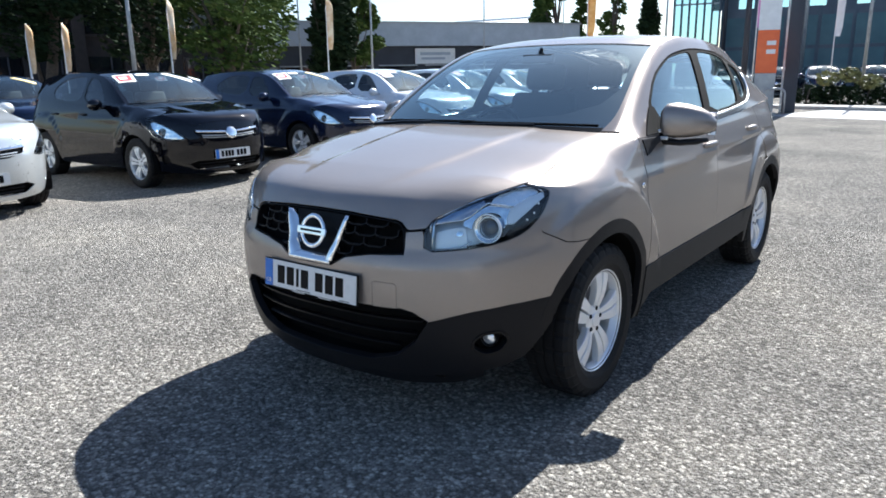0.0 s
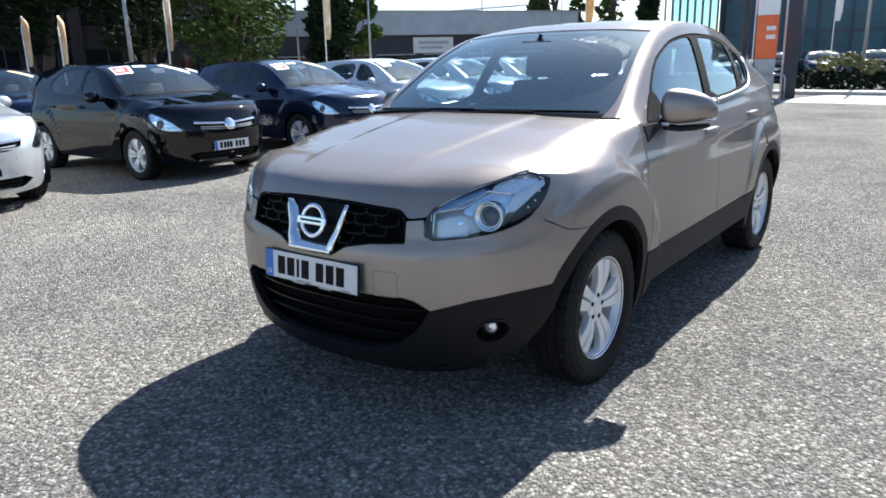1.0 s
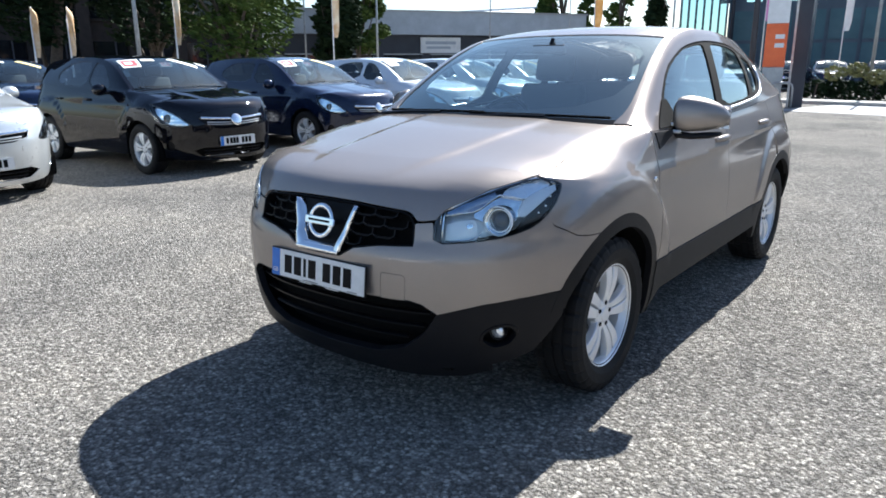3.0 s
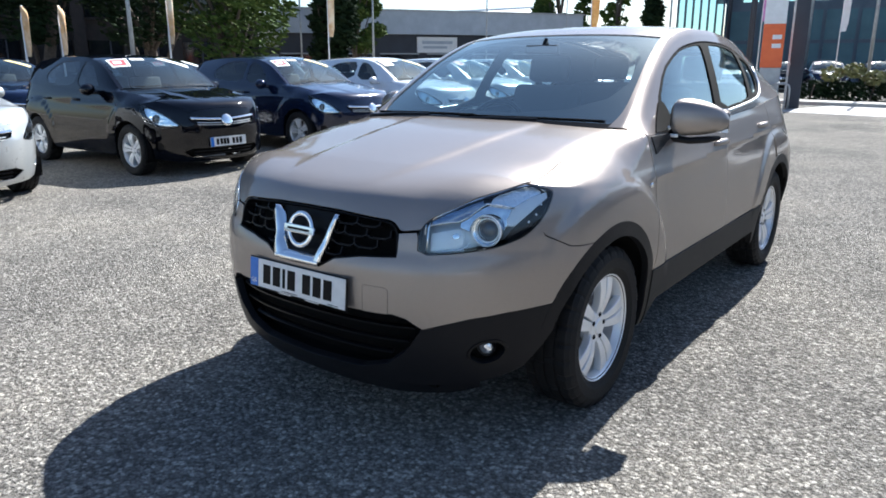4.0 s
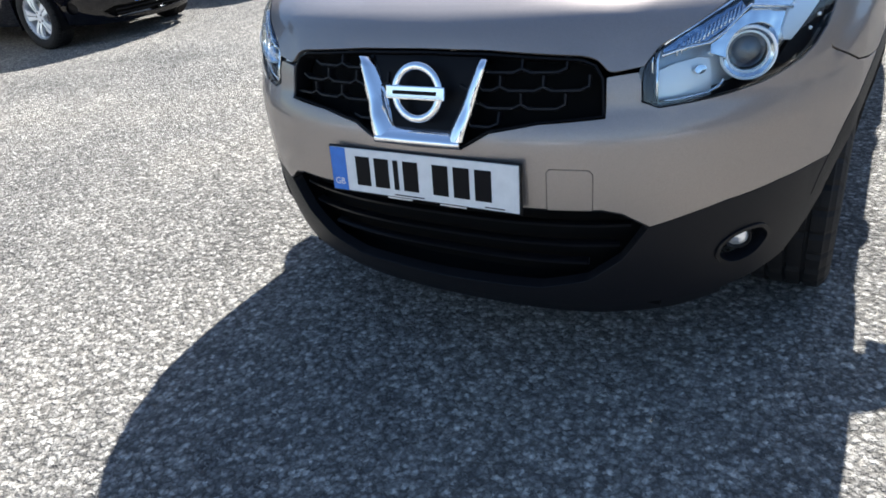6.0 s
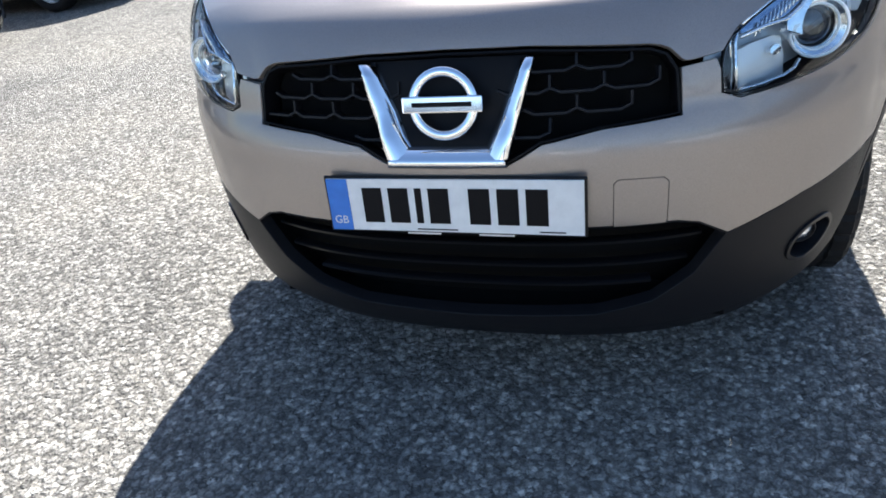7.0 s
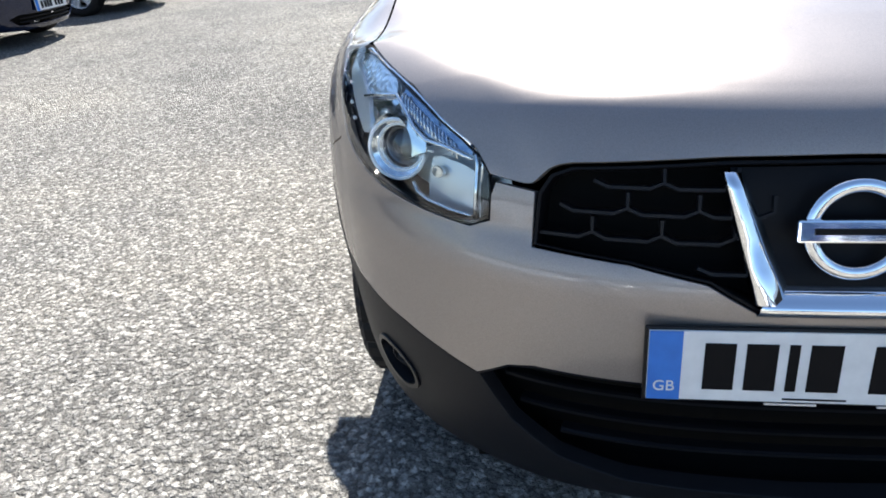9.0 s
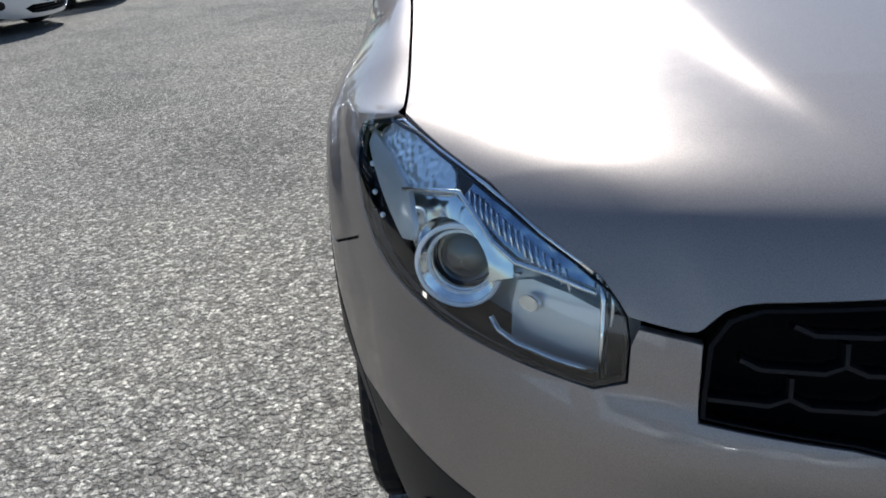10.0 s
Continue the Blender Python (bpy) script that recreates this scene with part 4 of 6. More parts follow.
    for sgn in (1, -1):
        bm = bmesh.new()
        rows = []
        for q in range(9):
            u = q / 8
            s, z = 0.585 - 0.12 * u * u, 0.55 - 0.32 * u
            rows.append([bm.verts.new(on_shell(sgn * s, z, lf)[0]) for lf in (-0.012, -0.15)])
        for a, b in zip(rows, rows[1:]):
            bm.faces.new((a[0], a[1], b[1], b[0]))
        part("intake_wall", bm, DARK_VOID, car)

    # grille: dark backing, honeycomb, chrome frame and badge
    grille = part_empty("grille", car, Matrix())
    outline = np.array(mirrored(GRILLE_HALF))
    patch("grille_back", shell, outline, DARK_VOID, grille, step=0.04, depth=0.0, lift=-0.055)
    patch("grille_frame", shell, outline, LAMP_BLACK, grille, holes=[mirrored([(u * 0.990, 0.768 + (v - 0.768) * 0.968) for u, v in GRILLE_HALF])], step=0.02, depth=0.045, lift=-0.002, label="gloss black grille surround")
    cw, ch = 0.098, 0.047
    halves = {-1: bmesh.new(), 1: bmesh.new()}
    for row in range(-1, 8):
        for col in range(-6, 7):
            cx, cz = (col + 0.5 * (row % 2)) * cw, 0.70 + row * ch * 0.78
            pts = [(cx - cw / 2, cz - ch * 0.25), (cx - cw * 0.30, cz - ch * 0.42), (cx + cw * 0.30, cz - ch * 0.42), (cx + cw / 2, cz - ch * 0.25), (cx + cw / 2, cz + ch * 0.22)]
            ok = inside(outline, np.array(pts)[1:4]).all() and abs(cx) > 0.10
            if ok:
                shell_rod(halves[1 if cx > 0 else -1], pts, -0.022, 0.0075, 0.022)
    for bm in halves.values():
        part("grille_honeycomb", bm, MESH_BLACK, grille, "black honeycomb grille")
    patch("badge_panel", shell, mirrored([(0, 0.860), (0.158, 0.858), (0.135, 0.80), (0.095, 0.69), (0, 0.688)]), LAMP_BLACK, grille, step=0.03, depth=0.02, lift=-0.016, label="gloss black panel behind the badge")
    for sgn in (1, -1):
        bm = bmesh.new()
        arm = between((sgn * 0.162, 0.850), (sgn * 0.104, 0.682), 8)
        rows = []
        for k, (s, z) in enumerate(arm):
            u = k / 8
            w = 0.010 + 0.007 * u
            rows.append([bm.verts.new(on_shell(s + sgn * dw, z, lf)[0]) for dw, lf in ((-2.2 * w, -0.016), (-1.4 * w, 0.002), (-0.3 * w, 0.012), (0.7 * w, 0.012), (w, 0.004), (w, -0.02))])
        for a, b in zip(rows, rows[1:]):
            for q in range(5):
                bm.faces.new((a[q], a[q + 1], b[q + 1], b[q]))
        bm.faces.new(rows[0])
        part("chrome_arm", bm, CHROME, grille, "chrome arm of the grille's v frame", True)
    bm = bmesh.new()
    rows = []
    for k in range(25):
        u = -1 + 2 * k / 24
        s = 0.1185 * u
        rows.append([bm.verts.new(on_shell(s * f, z, lf)[0]) for f, z, lf in ((1.0, 0.664, -0.02), (1.0, 0.665, 0.008), (0.99, 0.673, 0.014), (0.96, 0.681, 0.012), (0.84, 0.698, -0.004), (0.82, 0.704, -0.016))])
    for a, b in zip(rows, rows[1:]):
        for q in range(5):
            bm.faces.new((a[q], a[q + 1], b[q + 1], b[q]))
    part("chrome_foot", bm, CHROME, grille, "chrome foot of the grille's v frame", True)
    p, n = on_shell(0, 0.780, 0.012)
    turn = Matrix.Translation(p) @ n.to_track_quat("Z", "Y").to_matrix().to_4x4()
    badge = part_empty("badge", grille, turn)
    bm = bmesh.new()
    prof = [(0.059 + 0.0095 * math.cos(t), 0.006 * math.sin(t)) for t in [2 * math.pi * k / 12 for k in range(12)]]
    lathe(bm, prof, 56, "z", closed=True)
    part("badge_ring", bm, CHROME, badge, "chrome badge ring", True)
    bm = bmesh.new()
    box(bm, 0, 0, 0.006, 0.156, 0.031, 0.012, 0.003)
    part("badge_bar", bm, CHROME, badge, "chrome badge bar")
    bm = bmesh.new()
    box(bm, 0, 0, 0.0125, 0.116, 0.0085, 0.0012)
    part("badge_mark", bm, PLATE_INK, badge, "plain dark bar on the badge")

    # number plate
    plate = part_empty("number_plate", car, Matrix.Translation((0, -0.869, 0.588)) @ pose(0, 0, 0, 84.5, 0, 0))
    bm = bmesh.new()
    box(bm, 0, 0, -0.004, 0.531, 0.121, 0.007, 0.003)
    part("plate_holder", bm, GLOSS_BLACK, plate, "black plate holder")
    bm = bmesh.new()
    box(bm, 0, 0, 0.0, 0.520, 0.111, 0.005, 0.001)
    part("plate_board", bm, PLATE_WHITE, plate, "white reflective number plate")
    bm = bmesh.new()
    box(bm, -0.2365, 0, 0.0030, 0.046, 0.110, 0.002)
    part("plate_band", bm, PLATE_BLUE, plate, "blue band with white country letters")
    for x in (-0.162, -0.106, -0.064, -0.022, 0.060, 0.116, 0.172):
        bm = bmesh.new()
        box(bm, x, 0, 0.0030, 0.014 if abs(x + 0.064) < 0.01 else 0.042, 0.074, 0.0016)
        part("plate_bar", bm, PLATE_INK, plate, "black bar in place of a character")
    for x, w in ((-0.03, 0.085), (0.20, 0.05)):
        bm = bmesh.new()
        box(bm, x, -0.050, 0.0030, w, 0.0025, 0.001)
        part("small_print", bm, PLATE_INK, plate)
    for x in (-0.06, 0.09):
        bm = bmesh.new()
        box(bm, x, -0.0600, 0.0, 0.070, 0.003, 0.003)
        part("holder_mark", bm, SATIN_SILVER, plate, "pale unreadable print on the plate holder")
    letters = bpy.data.curves.new("country_letters", "FONT")
    letters.body, letters.size, letters.align_x, letters.extrude = "GB", 0.024, "CENTER", 0.0005
    tmp = new("letters_source", letters)
    me = bpy.data.meshes.new_from_object(tmp)
    bpy.data.objects.remove(tmp)
    me.materials.append(PLATE_WHITE)
    gb = new("country_letters", me)
    gb.parent = plate
    gb.location = (-0.2365, -0.040, 0.0045)

    for mirror in (False, True):
        headlamp(car, mirror)

    # bonnet
    patch("bonnet", bonnet, [(0.004, -0.994), (0.997, -0.994), (0.997, 0.994), (0.004, 0.994)], BRONZE, car, step=0.015, depth=0.015, stretch=(1.15, 0.74), ease=bonnet_ease, label="bronze-grey bonnet with two pressed creases")

    # wings: side skin and rounded shoulder
    a43 = arch(0.44, ARCH_S, 0.345)
    wing = [(0.935, 0.838), (0.962, 0.801), (1.072, 0.752), (1.135, 0.744), (ARCH_S - 0.1925, 0.7415)]
    wing += [p for p in a43 if (p[1] > 0.744 and p[0] < ARCH_S) or (p[0] >= ARCH_S and p[1] > 0.49)]
    wing += [(1.825, 0.49), (1.825, 0.70), (1.825, float(WING_TOP(1.825)))]
    wing += [(s, float(WING_TOP(s))) for s in np.linspace(1.80, 0.868, 30)]
    lamp_back = []
    i = int(np.argmin([math.hypot(p[0] - 0.868, p[1] - 0.972) for p in LAMP]))
    while LAMP[i][1] > 0.845:
        lamp_back.append((LAMP[i][0] + 0.003, LAMP[i][1]))
        i = (i + 1) % len(LAMP) if LAMP[(i + 1) % len(LAMP)][0] > LAMP[i][0] or LAMP[i][0] > 0.9 else (i - 1) % len(LAMP)
        if len(lamp_back) > 30:
            break
    wing += lamp_back
    for mirror in (False, True):
        patch("wing", shell, wing, BRONZE, car, step=0.017, depth=0.015, mirror=mirror, label="bronze-grey front wing")
        loft("wing_shoulder", wing_shoulder, np.linspace(0.868, 1.830, 56), np.linspace(0, 0.994, 14), BRONZE, car, mirror=mirror, ease=shoulder_ease)

    # doors, rear quarters and tail
    y2s = lambda y: S0 - YC + y
    front_door = [(1.836, 0.495), (1.836, float(BELT(DOOR_Y)))] + [(y2s(y), float(BELT(y))) for y in np.linspace(0.42, 1.455, 20)] + [(y2s(1.46), 0.8), (y2s(1.44), 0.495)]
    rear_arch = arch(0.44, WHEEL_S + BASE, 0.345)
    up = [p for p in rear_arch if p[1] > 0.495 and p[0] < WHEEL_S + BASE - 0.1]
    rear_door = [(y2s(1.446), 0.495), (y2s(1.466), 0.8)] + [(y2s(y), float(BELT(y))) for y in np.linspace(1.466, 2.42, 18)] + [(y2s(2.47), 0.95)] + [p for p in reversed(up)]
    over = [p for p in rear_arch if p[0] >= WHEEL_S + BASE - 0.1 and (p[0] < WHEEL_S + BASE or p[1] > 0.40)]
    quarter = [(y2s(2.476), 0.95), (y2s(2.426), float(BELT(2.42)))] + [(y2s(y), float(BELT(y))) for y in np.linspace(2.45, 2.9, 8)]
    quarter += [(S1 - 0.62, 1.15), (S1 - 0.62, 0.40)] + [p for p in reversed(over)]
    for mirror in (False, True):
        d = patch("front_door", shell, front_door, BRONZE, car, step=0.015, depth=0.012, mirror=mirror, label="bronze-grey front door")
        e = patch("rear_door", shell, rear_door, BRONZE, car, step=0.016, depth=0.012, mirror=mirror, label="bronze-grey rear door")
        patch("rear_quarter", shell, quarter, BRONZE, car, step=0.018, depth=0.012, mirror=mirror, label="bronze-grey rear quarter panel")
        for door, y, z in ((d, 1.36, 0.968), (e, 2.25, 1.000)):
            bm = bmesh.new()
            pts = [on_shell(y2s(y - 0.11 + 0.22 * k / 8), z, 0.002 + 0.014 * math.sin(math.pi * k / 8) ** 0.5)[0] for k in range(9)]
            tube(bm, pts, [0.010, 0.014, 0.016, 0.017, 0.017, 0.017, 0.017, 0.015, 0.011], 10, 1.0)
            if mirror:
                bmesh.ops.scale(bm, vec=(-1, 1, 1), verts=bm.verts)
            part("door_handle", bm, BRONZE, door, "body-coloured pull handle", True)
        bm = bmesh.new()
        p, n = on_shell(1.770, 0.876, 0.003)
        bmesh.ops.create_uvsphere(bm, u_segments=14, v_segments=8, radius=0.016, matrix=Matrix.Translation(p) @ Matrix.Diagonal((0.4, 1.2, 0.8, 1)))
        if mirror:
            bmesh.ops.scale(bm, vec=(-1, 1, 1), verts=bm.verts)
        part("side_repeater", bm, LAMP_CHROME, car, "small clear side indicator", True)
        # black cladding: arches and sill
        for k, s in enumerate((WHEEL_S, WHEEL_S + BASE)):
            c0 = ARCH_S if k == 0 else s
            ring = [p for p in arch(0.438, c0, 0.345) + list(reversed(arch(0.388, c0 + 0.006, 0.338))) if (k and (p[0] < c0 or p[1] > 0.38)) or (not k and (p[0] > ARCH_S or p[1] > 0.44))]
            patch("arch_cladding", shell, ring, BLACK_PLASTIC, car, step=0.03, depth=0.03, lift=0.001, mirror=mirror, label="black wheel-arch cladding")
            bm = bmesh.new()
            x1, x0 = float(shell(s, 0.75)[0]) - 0.004, 0.52
            c = s - WHEEL_S
            rows = []
            for q in range(41):
                t = -0.3 + (math.pi + 0.6) * q / 40
                yy, zz = 0.392 * math.cos(t), 0.337 + 0.392 * math.sin(t)
                x1 = float(shell(WHEEL_S + c + yy, max(0.3, zz))[0]) - 0.012
                rows.append([bm.verts.new((x1, c + yy, zz)), bm.verts.new((x0, c + yy, zz)), bm.verts.new((x0, c, 0.337))])
            for p, q in zip(rows, rows[1:]):
                for d in (0, 1):
                    bm.faces.new((p[d], p[d + 1], q[d + 1], q[d]))
            bmesh.ops.bisect_plane(bm, geom=list(bm.verts) + list(bm.edges) + list(bm.faces), plane_co=(0, 0, 0.46 if k == 0 else 0.34), plane_no=(0, 0, 1), clear_inner=True)
            if mirror:
                bmesh.ops.scale(bm, vec=(-1, 1, 1), verts=bm.verts)
            part("arch_liner", bm, DARK_VOID, car, "black wheel-arch liner")
        ra = [p for p in arch(0.44, ARCH_S, 0.345) if p[0] > ARCH_S and p[1] <= 0.49]
        rb = [p for p in arch(0.44, WHEEL_S + BASE, 0.345) if p[0] < WHEEL_S + BASE and p[1] <= 0.49]
        sill = [(ARCH_S + math.sqrt(0.44**2 - 0.1475**2), 0.4925)] + ra + [(ra[-1][0] + 0.01, 0.27), (ra[-1][0] + 0.10, 0.335), (rb[0][0] - 0.05, 0.335)] + rb + [(WHEEL_S + BASE - math.sqrt(0.44**2 - 0.1475**2), 0.4925)]
        patch("sill_cladding", shell, sill, SILL_GREY, car, step=0.04, depth=0.03, lift=0.006, mirror=mirror, label="dark grey sill cladding")
        tail = arch(0.44, WHEEL_S + BASE, 0.345)
        tl = [p for p in tail if p[0] > WHEEL_S + BASE and p[1] <= 0.40]
        patch("rear_cladding", shell, [(tl[0][0], 0.395), (S1 - 0.02, 0.395), (S1 - 0.02, 0.31), (tl[0][0] + 0.10, 0.32)], BLACK_PLASTIC, car, step=0.05, depth=0.03, mirror=mirror)
        # side glass and the painted frame round it
        fw = [(0.665, 1.100), (0.69, 1.205), (0.87, 1.338), (1.05, 1.405), (1.19, 1.443), (1.36, 1.465), (1.50, 1.474), (1.515, 1.45), (1.45, 1.29), (1.40, 1.118)]
        rw = [(1.515, 1.135), (1.57, 1.30), (1.64, 1.465), (1.70, 1.478), (1.90, 1.474), (2.10, 1.458), (2.20, 1.43), (2.19, 1.33), (2.13, 1.20), (2.09, 1.165)]
        qw = [(2.20, 1.19), (2.26, 1.33), (2.27, 1.42), (2.42, 1.385), (2.47, 1.36), (2.43, 1.26), (2.34, 1.20)]
        fw2, rw2, qw2 = rounded(fw, 1), rounded(rw, 1), rounded(qw, 1)
        lower = [(y, float(BELT(y)) + 0.002) for y in np.linspace(DOOR_Y, 3.0, 40)]
        upper = [(y, float(RAIL_Z(y))) for y in np.linspace(3.05, DOOR_Y, 50)]
        dark = rounded([(0.60, 1.084), (0.64, 1.190), (0.85, 1.347), (1.04, 1.416), (1.19, 1.456), (1.38, 1.482), (1.6, 1.496), (1.90, 1.490), (2.12, 1.473), (2.32, 1.428), (2.46, 1.385), (2.51, 1.35), (2.46, 1.25), (2.34, 1.175), (2.1, 1.145), (1.5, 1.112), (1.0, 1.094)], 1)
        patch("window_frame", side_upper, lower + upper, BRONZE, car, holes=[dark], ease=frame_ease, step=0.014, depth=0.01, mirror=mirror, label="bronze-grey pillar and window frame")
        patch("window_surround", side_upper, dark, DARK_VOID, car, holes=[fw2, rw2, qw2], step=0.03, depth=0.008, lift=-0.004, mirror=mirror, label="black window seal and centre pillar")
        for w in (fw2, rw2, qw2):
            g = patch("side_window", side_upper, w, SIDE_GLASS, car, step=0.05, depth=0, lift=-0.010, mirror=mirror, label="tinted side window")
            g.visible_shadow = False
        sweep = [(0.64, 1.090), (0.9, 1.097), (1.2, 1.106), (1.5, 1.116), (1.8, 1.130), (2.1, 1.148), (2.28, 1.166), (2.38, 1.195), (2.45, 1.245), (2.49, 1.30), (2.50, 1.345)]
        bm = bmesh.new()
        pts = [side_upper(np.array(y), np.array(z)) + np.array([0.006, 0, 0]) for y, z in sweep]
        tube(bm, [(-p[0] if mirror else p[0], p[1], p[2]) for p in pts], 0.0085, 8)
        part("window_strip", bm, SATIN_SILVER, car, "bright chrome strip under the side windows", True)
        wing_mirror(car, -1 if mirror else 1)

    # roof, screens, tail
    k = 0.93
    glass = patch("windscreen", screen, [(0.03, -k), (0.985, -k), (0.985, k), (0.03, k)], WINDSCREEN, car, step=0.045, depth=0, stretch=(0.85, 0.66), lift=-0.003, label="tinted laminated windscreen")
    glass.visible_shadow = False
    band = [(0.0, -k), (1.0, -k), (1.0, k), (0.0, k)]
    hole = rounded([(0.085, -k + 0.05), (0.965, -k + 0.05), (0.965, k - 0.05), (0.085, k - 0.05)], 2)
    patch("windscreen_border", screen, band, GLOSS_BLACK, car, holes=[hole], step=0.03, depth=0, stretch=(0.85, 0.66), lift=-0.008, label="black ceramic border of the windscreen")
    for sgn in (1, -1):
        patch("windscreen_pillar", screen, [(0.20, sgn * (k + 0.004)), (1.0, sgn * (k + 0.004)), (1.0, sgn), (0.0, sgn), (0.0, sgn * 0.885), (0.035, sgn * 0.898), (0.075, sgn * 0.915), (0.13, sgn * 0.928)], BRONZE, car, step=0.011, depth=0.01, stretch=(0.85, 0.66), lift=0.002, ease=screen_ease)
    patch("roof", roof_top, [(0.004, -1), (1, -1), (1, 1), (0.004, 1)], BRONZE, car, step=0.04, depth=0.01, stretch=(2.0, 0.6), ease=roof_ease, label="bronze-grey roof")
    patch("rear_screen", back_screen, [(0.12, -0.85), (0.92, -0.85), (0.92, 0.85), (0.12, 0.85)], SIDE_GLASS, car, step=0.06, depth=0, stretch=(0.45, 0.6)).visible_shadow = False
    ring = [(0.0, -1), (1, -1), (1, 1), (0.0, 1)]
    patch("tailgate_frame", back_screen, ring, BRONZE, car, holes=[[(0.12, -0.85), (0.92, -0.85), (0.92, 0.85), (0.12, 0.85)]], step=0.05, depth=0.01, stretch=(0.45, 0.6))
    for mirror in (False, True):
        patch("tailgate", shell, [(S1 - 0.615, 0.40), (S1 - 0.615, 1.15), (S1, 1.15), (S1, 0.40)], BRONZE, car, step=0.06, depth=0.01, mirror=mirror)

    # cowl, wipers
    bm = bmesh.new()
    rows = []
    for q in range(25):
        b = -1 + 2 * q / 24
        p0, p1 = bonnet(np.array(0.995), np.array(b * 0.985)), screen(np.array(0.07), np.array(b * 0.95))
        rows.append([bm.verts.new(Vector(p0) - Vector((0, 0, 0.018))), bm.verts.new((Vector(p0) + Vector(p1)) / 2 - Vector((0, 0, 0.03))), bm.verts.new(Vector(p1) - Vector((0, 0, 0.008)))])
    for a, b in zip(rows, rows[1:]):
        for q in range(2):
            bm.faces.new((a[q], a[q + 1], b[q + 1], b[q]))
    part("cowl", bm, BLACK_PLASTIC, car, "black plastic cowl below the windscreen", True)
    for x0, x1 in ((-0.10, 0.62), (-0.66, -0.02)):
        unit = part_empty("wiper", car, Matrix())
        bm = bmesh.new()
        pts = []
        for q in range(13):
            u = q / 12
            x = x0 + (x1 - x0) * u
            b = x / 0.72
            pts.append(Vector(screen(np.array(0.022 + 0.008 * u), np.array(b))) + Vector((0, -0.010, 0.008)))
        tube(bm, pts, 0.007, 6)
        part("wiper_blade", bm, DARK_VOID, unit)
        bm = bmesh.new()
        mid = pts[7]
        foot = pts[0] + Vector((-0.05, -0.022, -0.022))
        tube(bm, [foot, (foot + mid) / 2 + Vector((0, -0.004, 0.004)), mid + Vector((0, -0.012, -0.004))], [0.011, 0.008, 0.006], 8)
        part("wiper_arm", bm, GLOSS_BLACK, unit)

    # inner liner and floor, so that no light leaks through the gaps
    for mirror in (False, True):
        patch("body_liner", shell, [(0.0, 0.66), (0.45, 0.72), (0.46, 0.80), (0.0, 0.80)], DARK_VOID, car, step=0.1, depth=0, lift=-0.10, mirror=mirror)
        hole = [p for p in arch(0.378)]
        inner = [(0.93, 0.74)] + [(0.95, 0.70)] + [p for p in arch(0.46, ARCH_S, 0.345) if p[1] > 0.5] + [(1.84, 0.45), (3.55, 0.45)] + [p for p in arch(0.46, WHEEL_S + BASE, 0.345) if p[1] > 0.5] + [(S1 - 0.05, 0.42), (S1 - 0.05, 1.08), (1.7, 1.0), (0.95, 0.93)]
        patch("body_liner", shell, inner, DARK_VOID, car, step=0.08, depth=0, lift=-0.022, mirror=mirror)
    bm = bmesh.new()
    box(bm, 0, 1.3, 0.27, 1.06, 4.0, 0.05)
    box(bm, 0, 1.315, 0.36, 1.60, 1.80, 0.07)
    box(bm, 0, 1.315, 0.43, 1.71, 1.90, 0.10)
    box(bm, 0, -0.52, 0.30, 0.80, 0.36, 0.05)
    part("underbody", bm, DARK_VOID, car, "black underbody")
    bm = bmesh.new()
    box(bm, 0, 0.20, 0.62, 1.0, 0.04, 0.62)
    part("bulkhead", bm, DARK_VOID, car)

    for x, y, sgn, st in ((0.758, 0, 1, 0), (-0.758, 0, -1, 0), (0.758, BASE, 1, 0), (-0.758, BASE, -1, 0)):
        wheel(car, x, y, sgn, st)

    # interior
    for x, y in ((0.36, 1.25), (-0.36, 1.25)):
        seat(car, x, y)
    seat(car, 0.34, 2.15, 0.62)
    seat(car, -0.34, 2.15, 0.62)
    bm = bmesh.new()
    rows = []
    for q in range(17):
        b = -1 + 2 * q / 16
        x = 0.72 * b
        hood = 0.05 * math.exp(-((x + 0.36) / 0.17) ** 2)
        rows.append([bm.verts.new(v) for v in ((x, 0.44 + 0.08 * b * b, 1.06), (x, 0.62, 1.055 + hood * 0.3), (x, 0.82, 1.03 + hood), (x, 0.90, 0.98 + hood * 0.5), (x, 0.88, 0.70), (x, 0.6, 0.55))])
    for a, b in zip(rows, rows[1:]):
        for q in range(5):
            bm.faces.new((a[q], a[q + 1], b[q + 1], b[q]))
    part("dashboard", bm, DASH, car, "dark grey dashboard", True)
    steer = part_empty("steering_wheel", car, Matrix.Translation((-0.36, 1.0, 1.0)) @ pose(0, 0, 0, 62, 0, 0))
    bm = bmesh.new()
    lathe(bm, [(0.182 + 0.015 * math.cos(t), 0.015 * math.sin(t)) for t in [2 * math.pi * q / 10 for q in range(10)]], 40, "z", closed=True)
    part("steering_rim", bm, GLOSS_BLACK, steer, smooth=True)
    bm = bmesh.new()
    box(bm, 0, 0, 0.0, 0.17, 0.13, 0.05, 0.02)
    box(bm, 0, 0, -0.01, 0.35, 0.03, 0.015, 0.004)
    box(bm, 0, -0.09, -0.01, 0.04, 0.17, 0.015, 0.004)
    part("steering_hub", bm, DASH, steer)
    bm = bmesh.new()
    box(bm, 0, 0.92, 1.445, 0.20, 0.03, 0.05, 0.012)
    tube(bm, [(0, 0.93, 1.46), (0, 0.96, 1.50)], 0.012, 8)
    part("rear_view_mirror", bm, GLOSS_BLACK, car, "interior rear-view mirror")
    return car


HERO = hero_car()


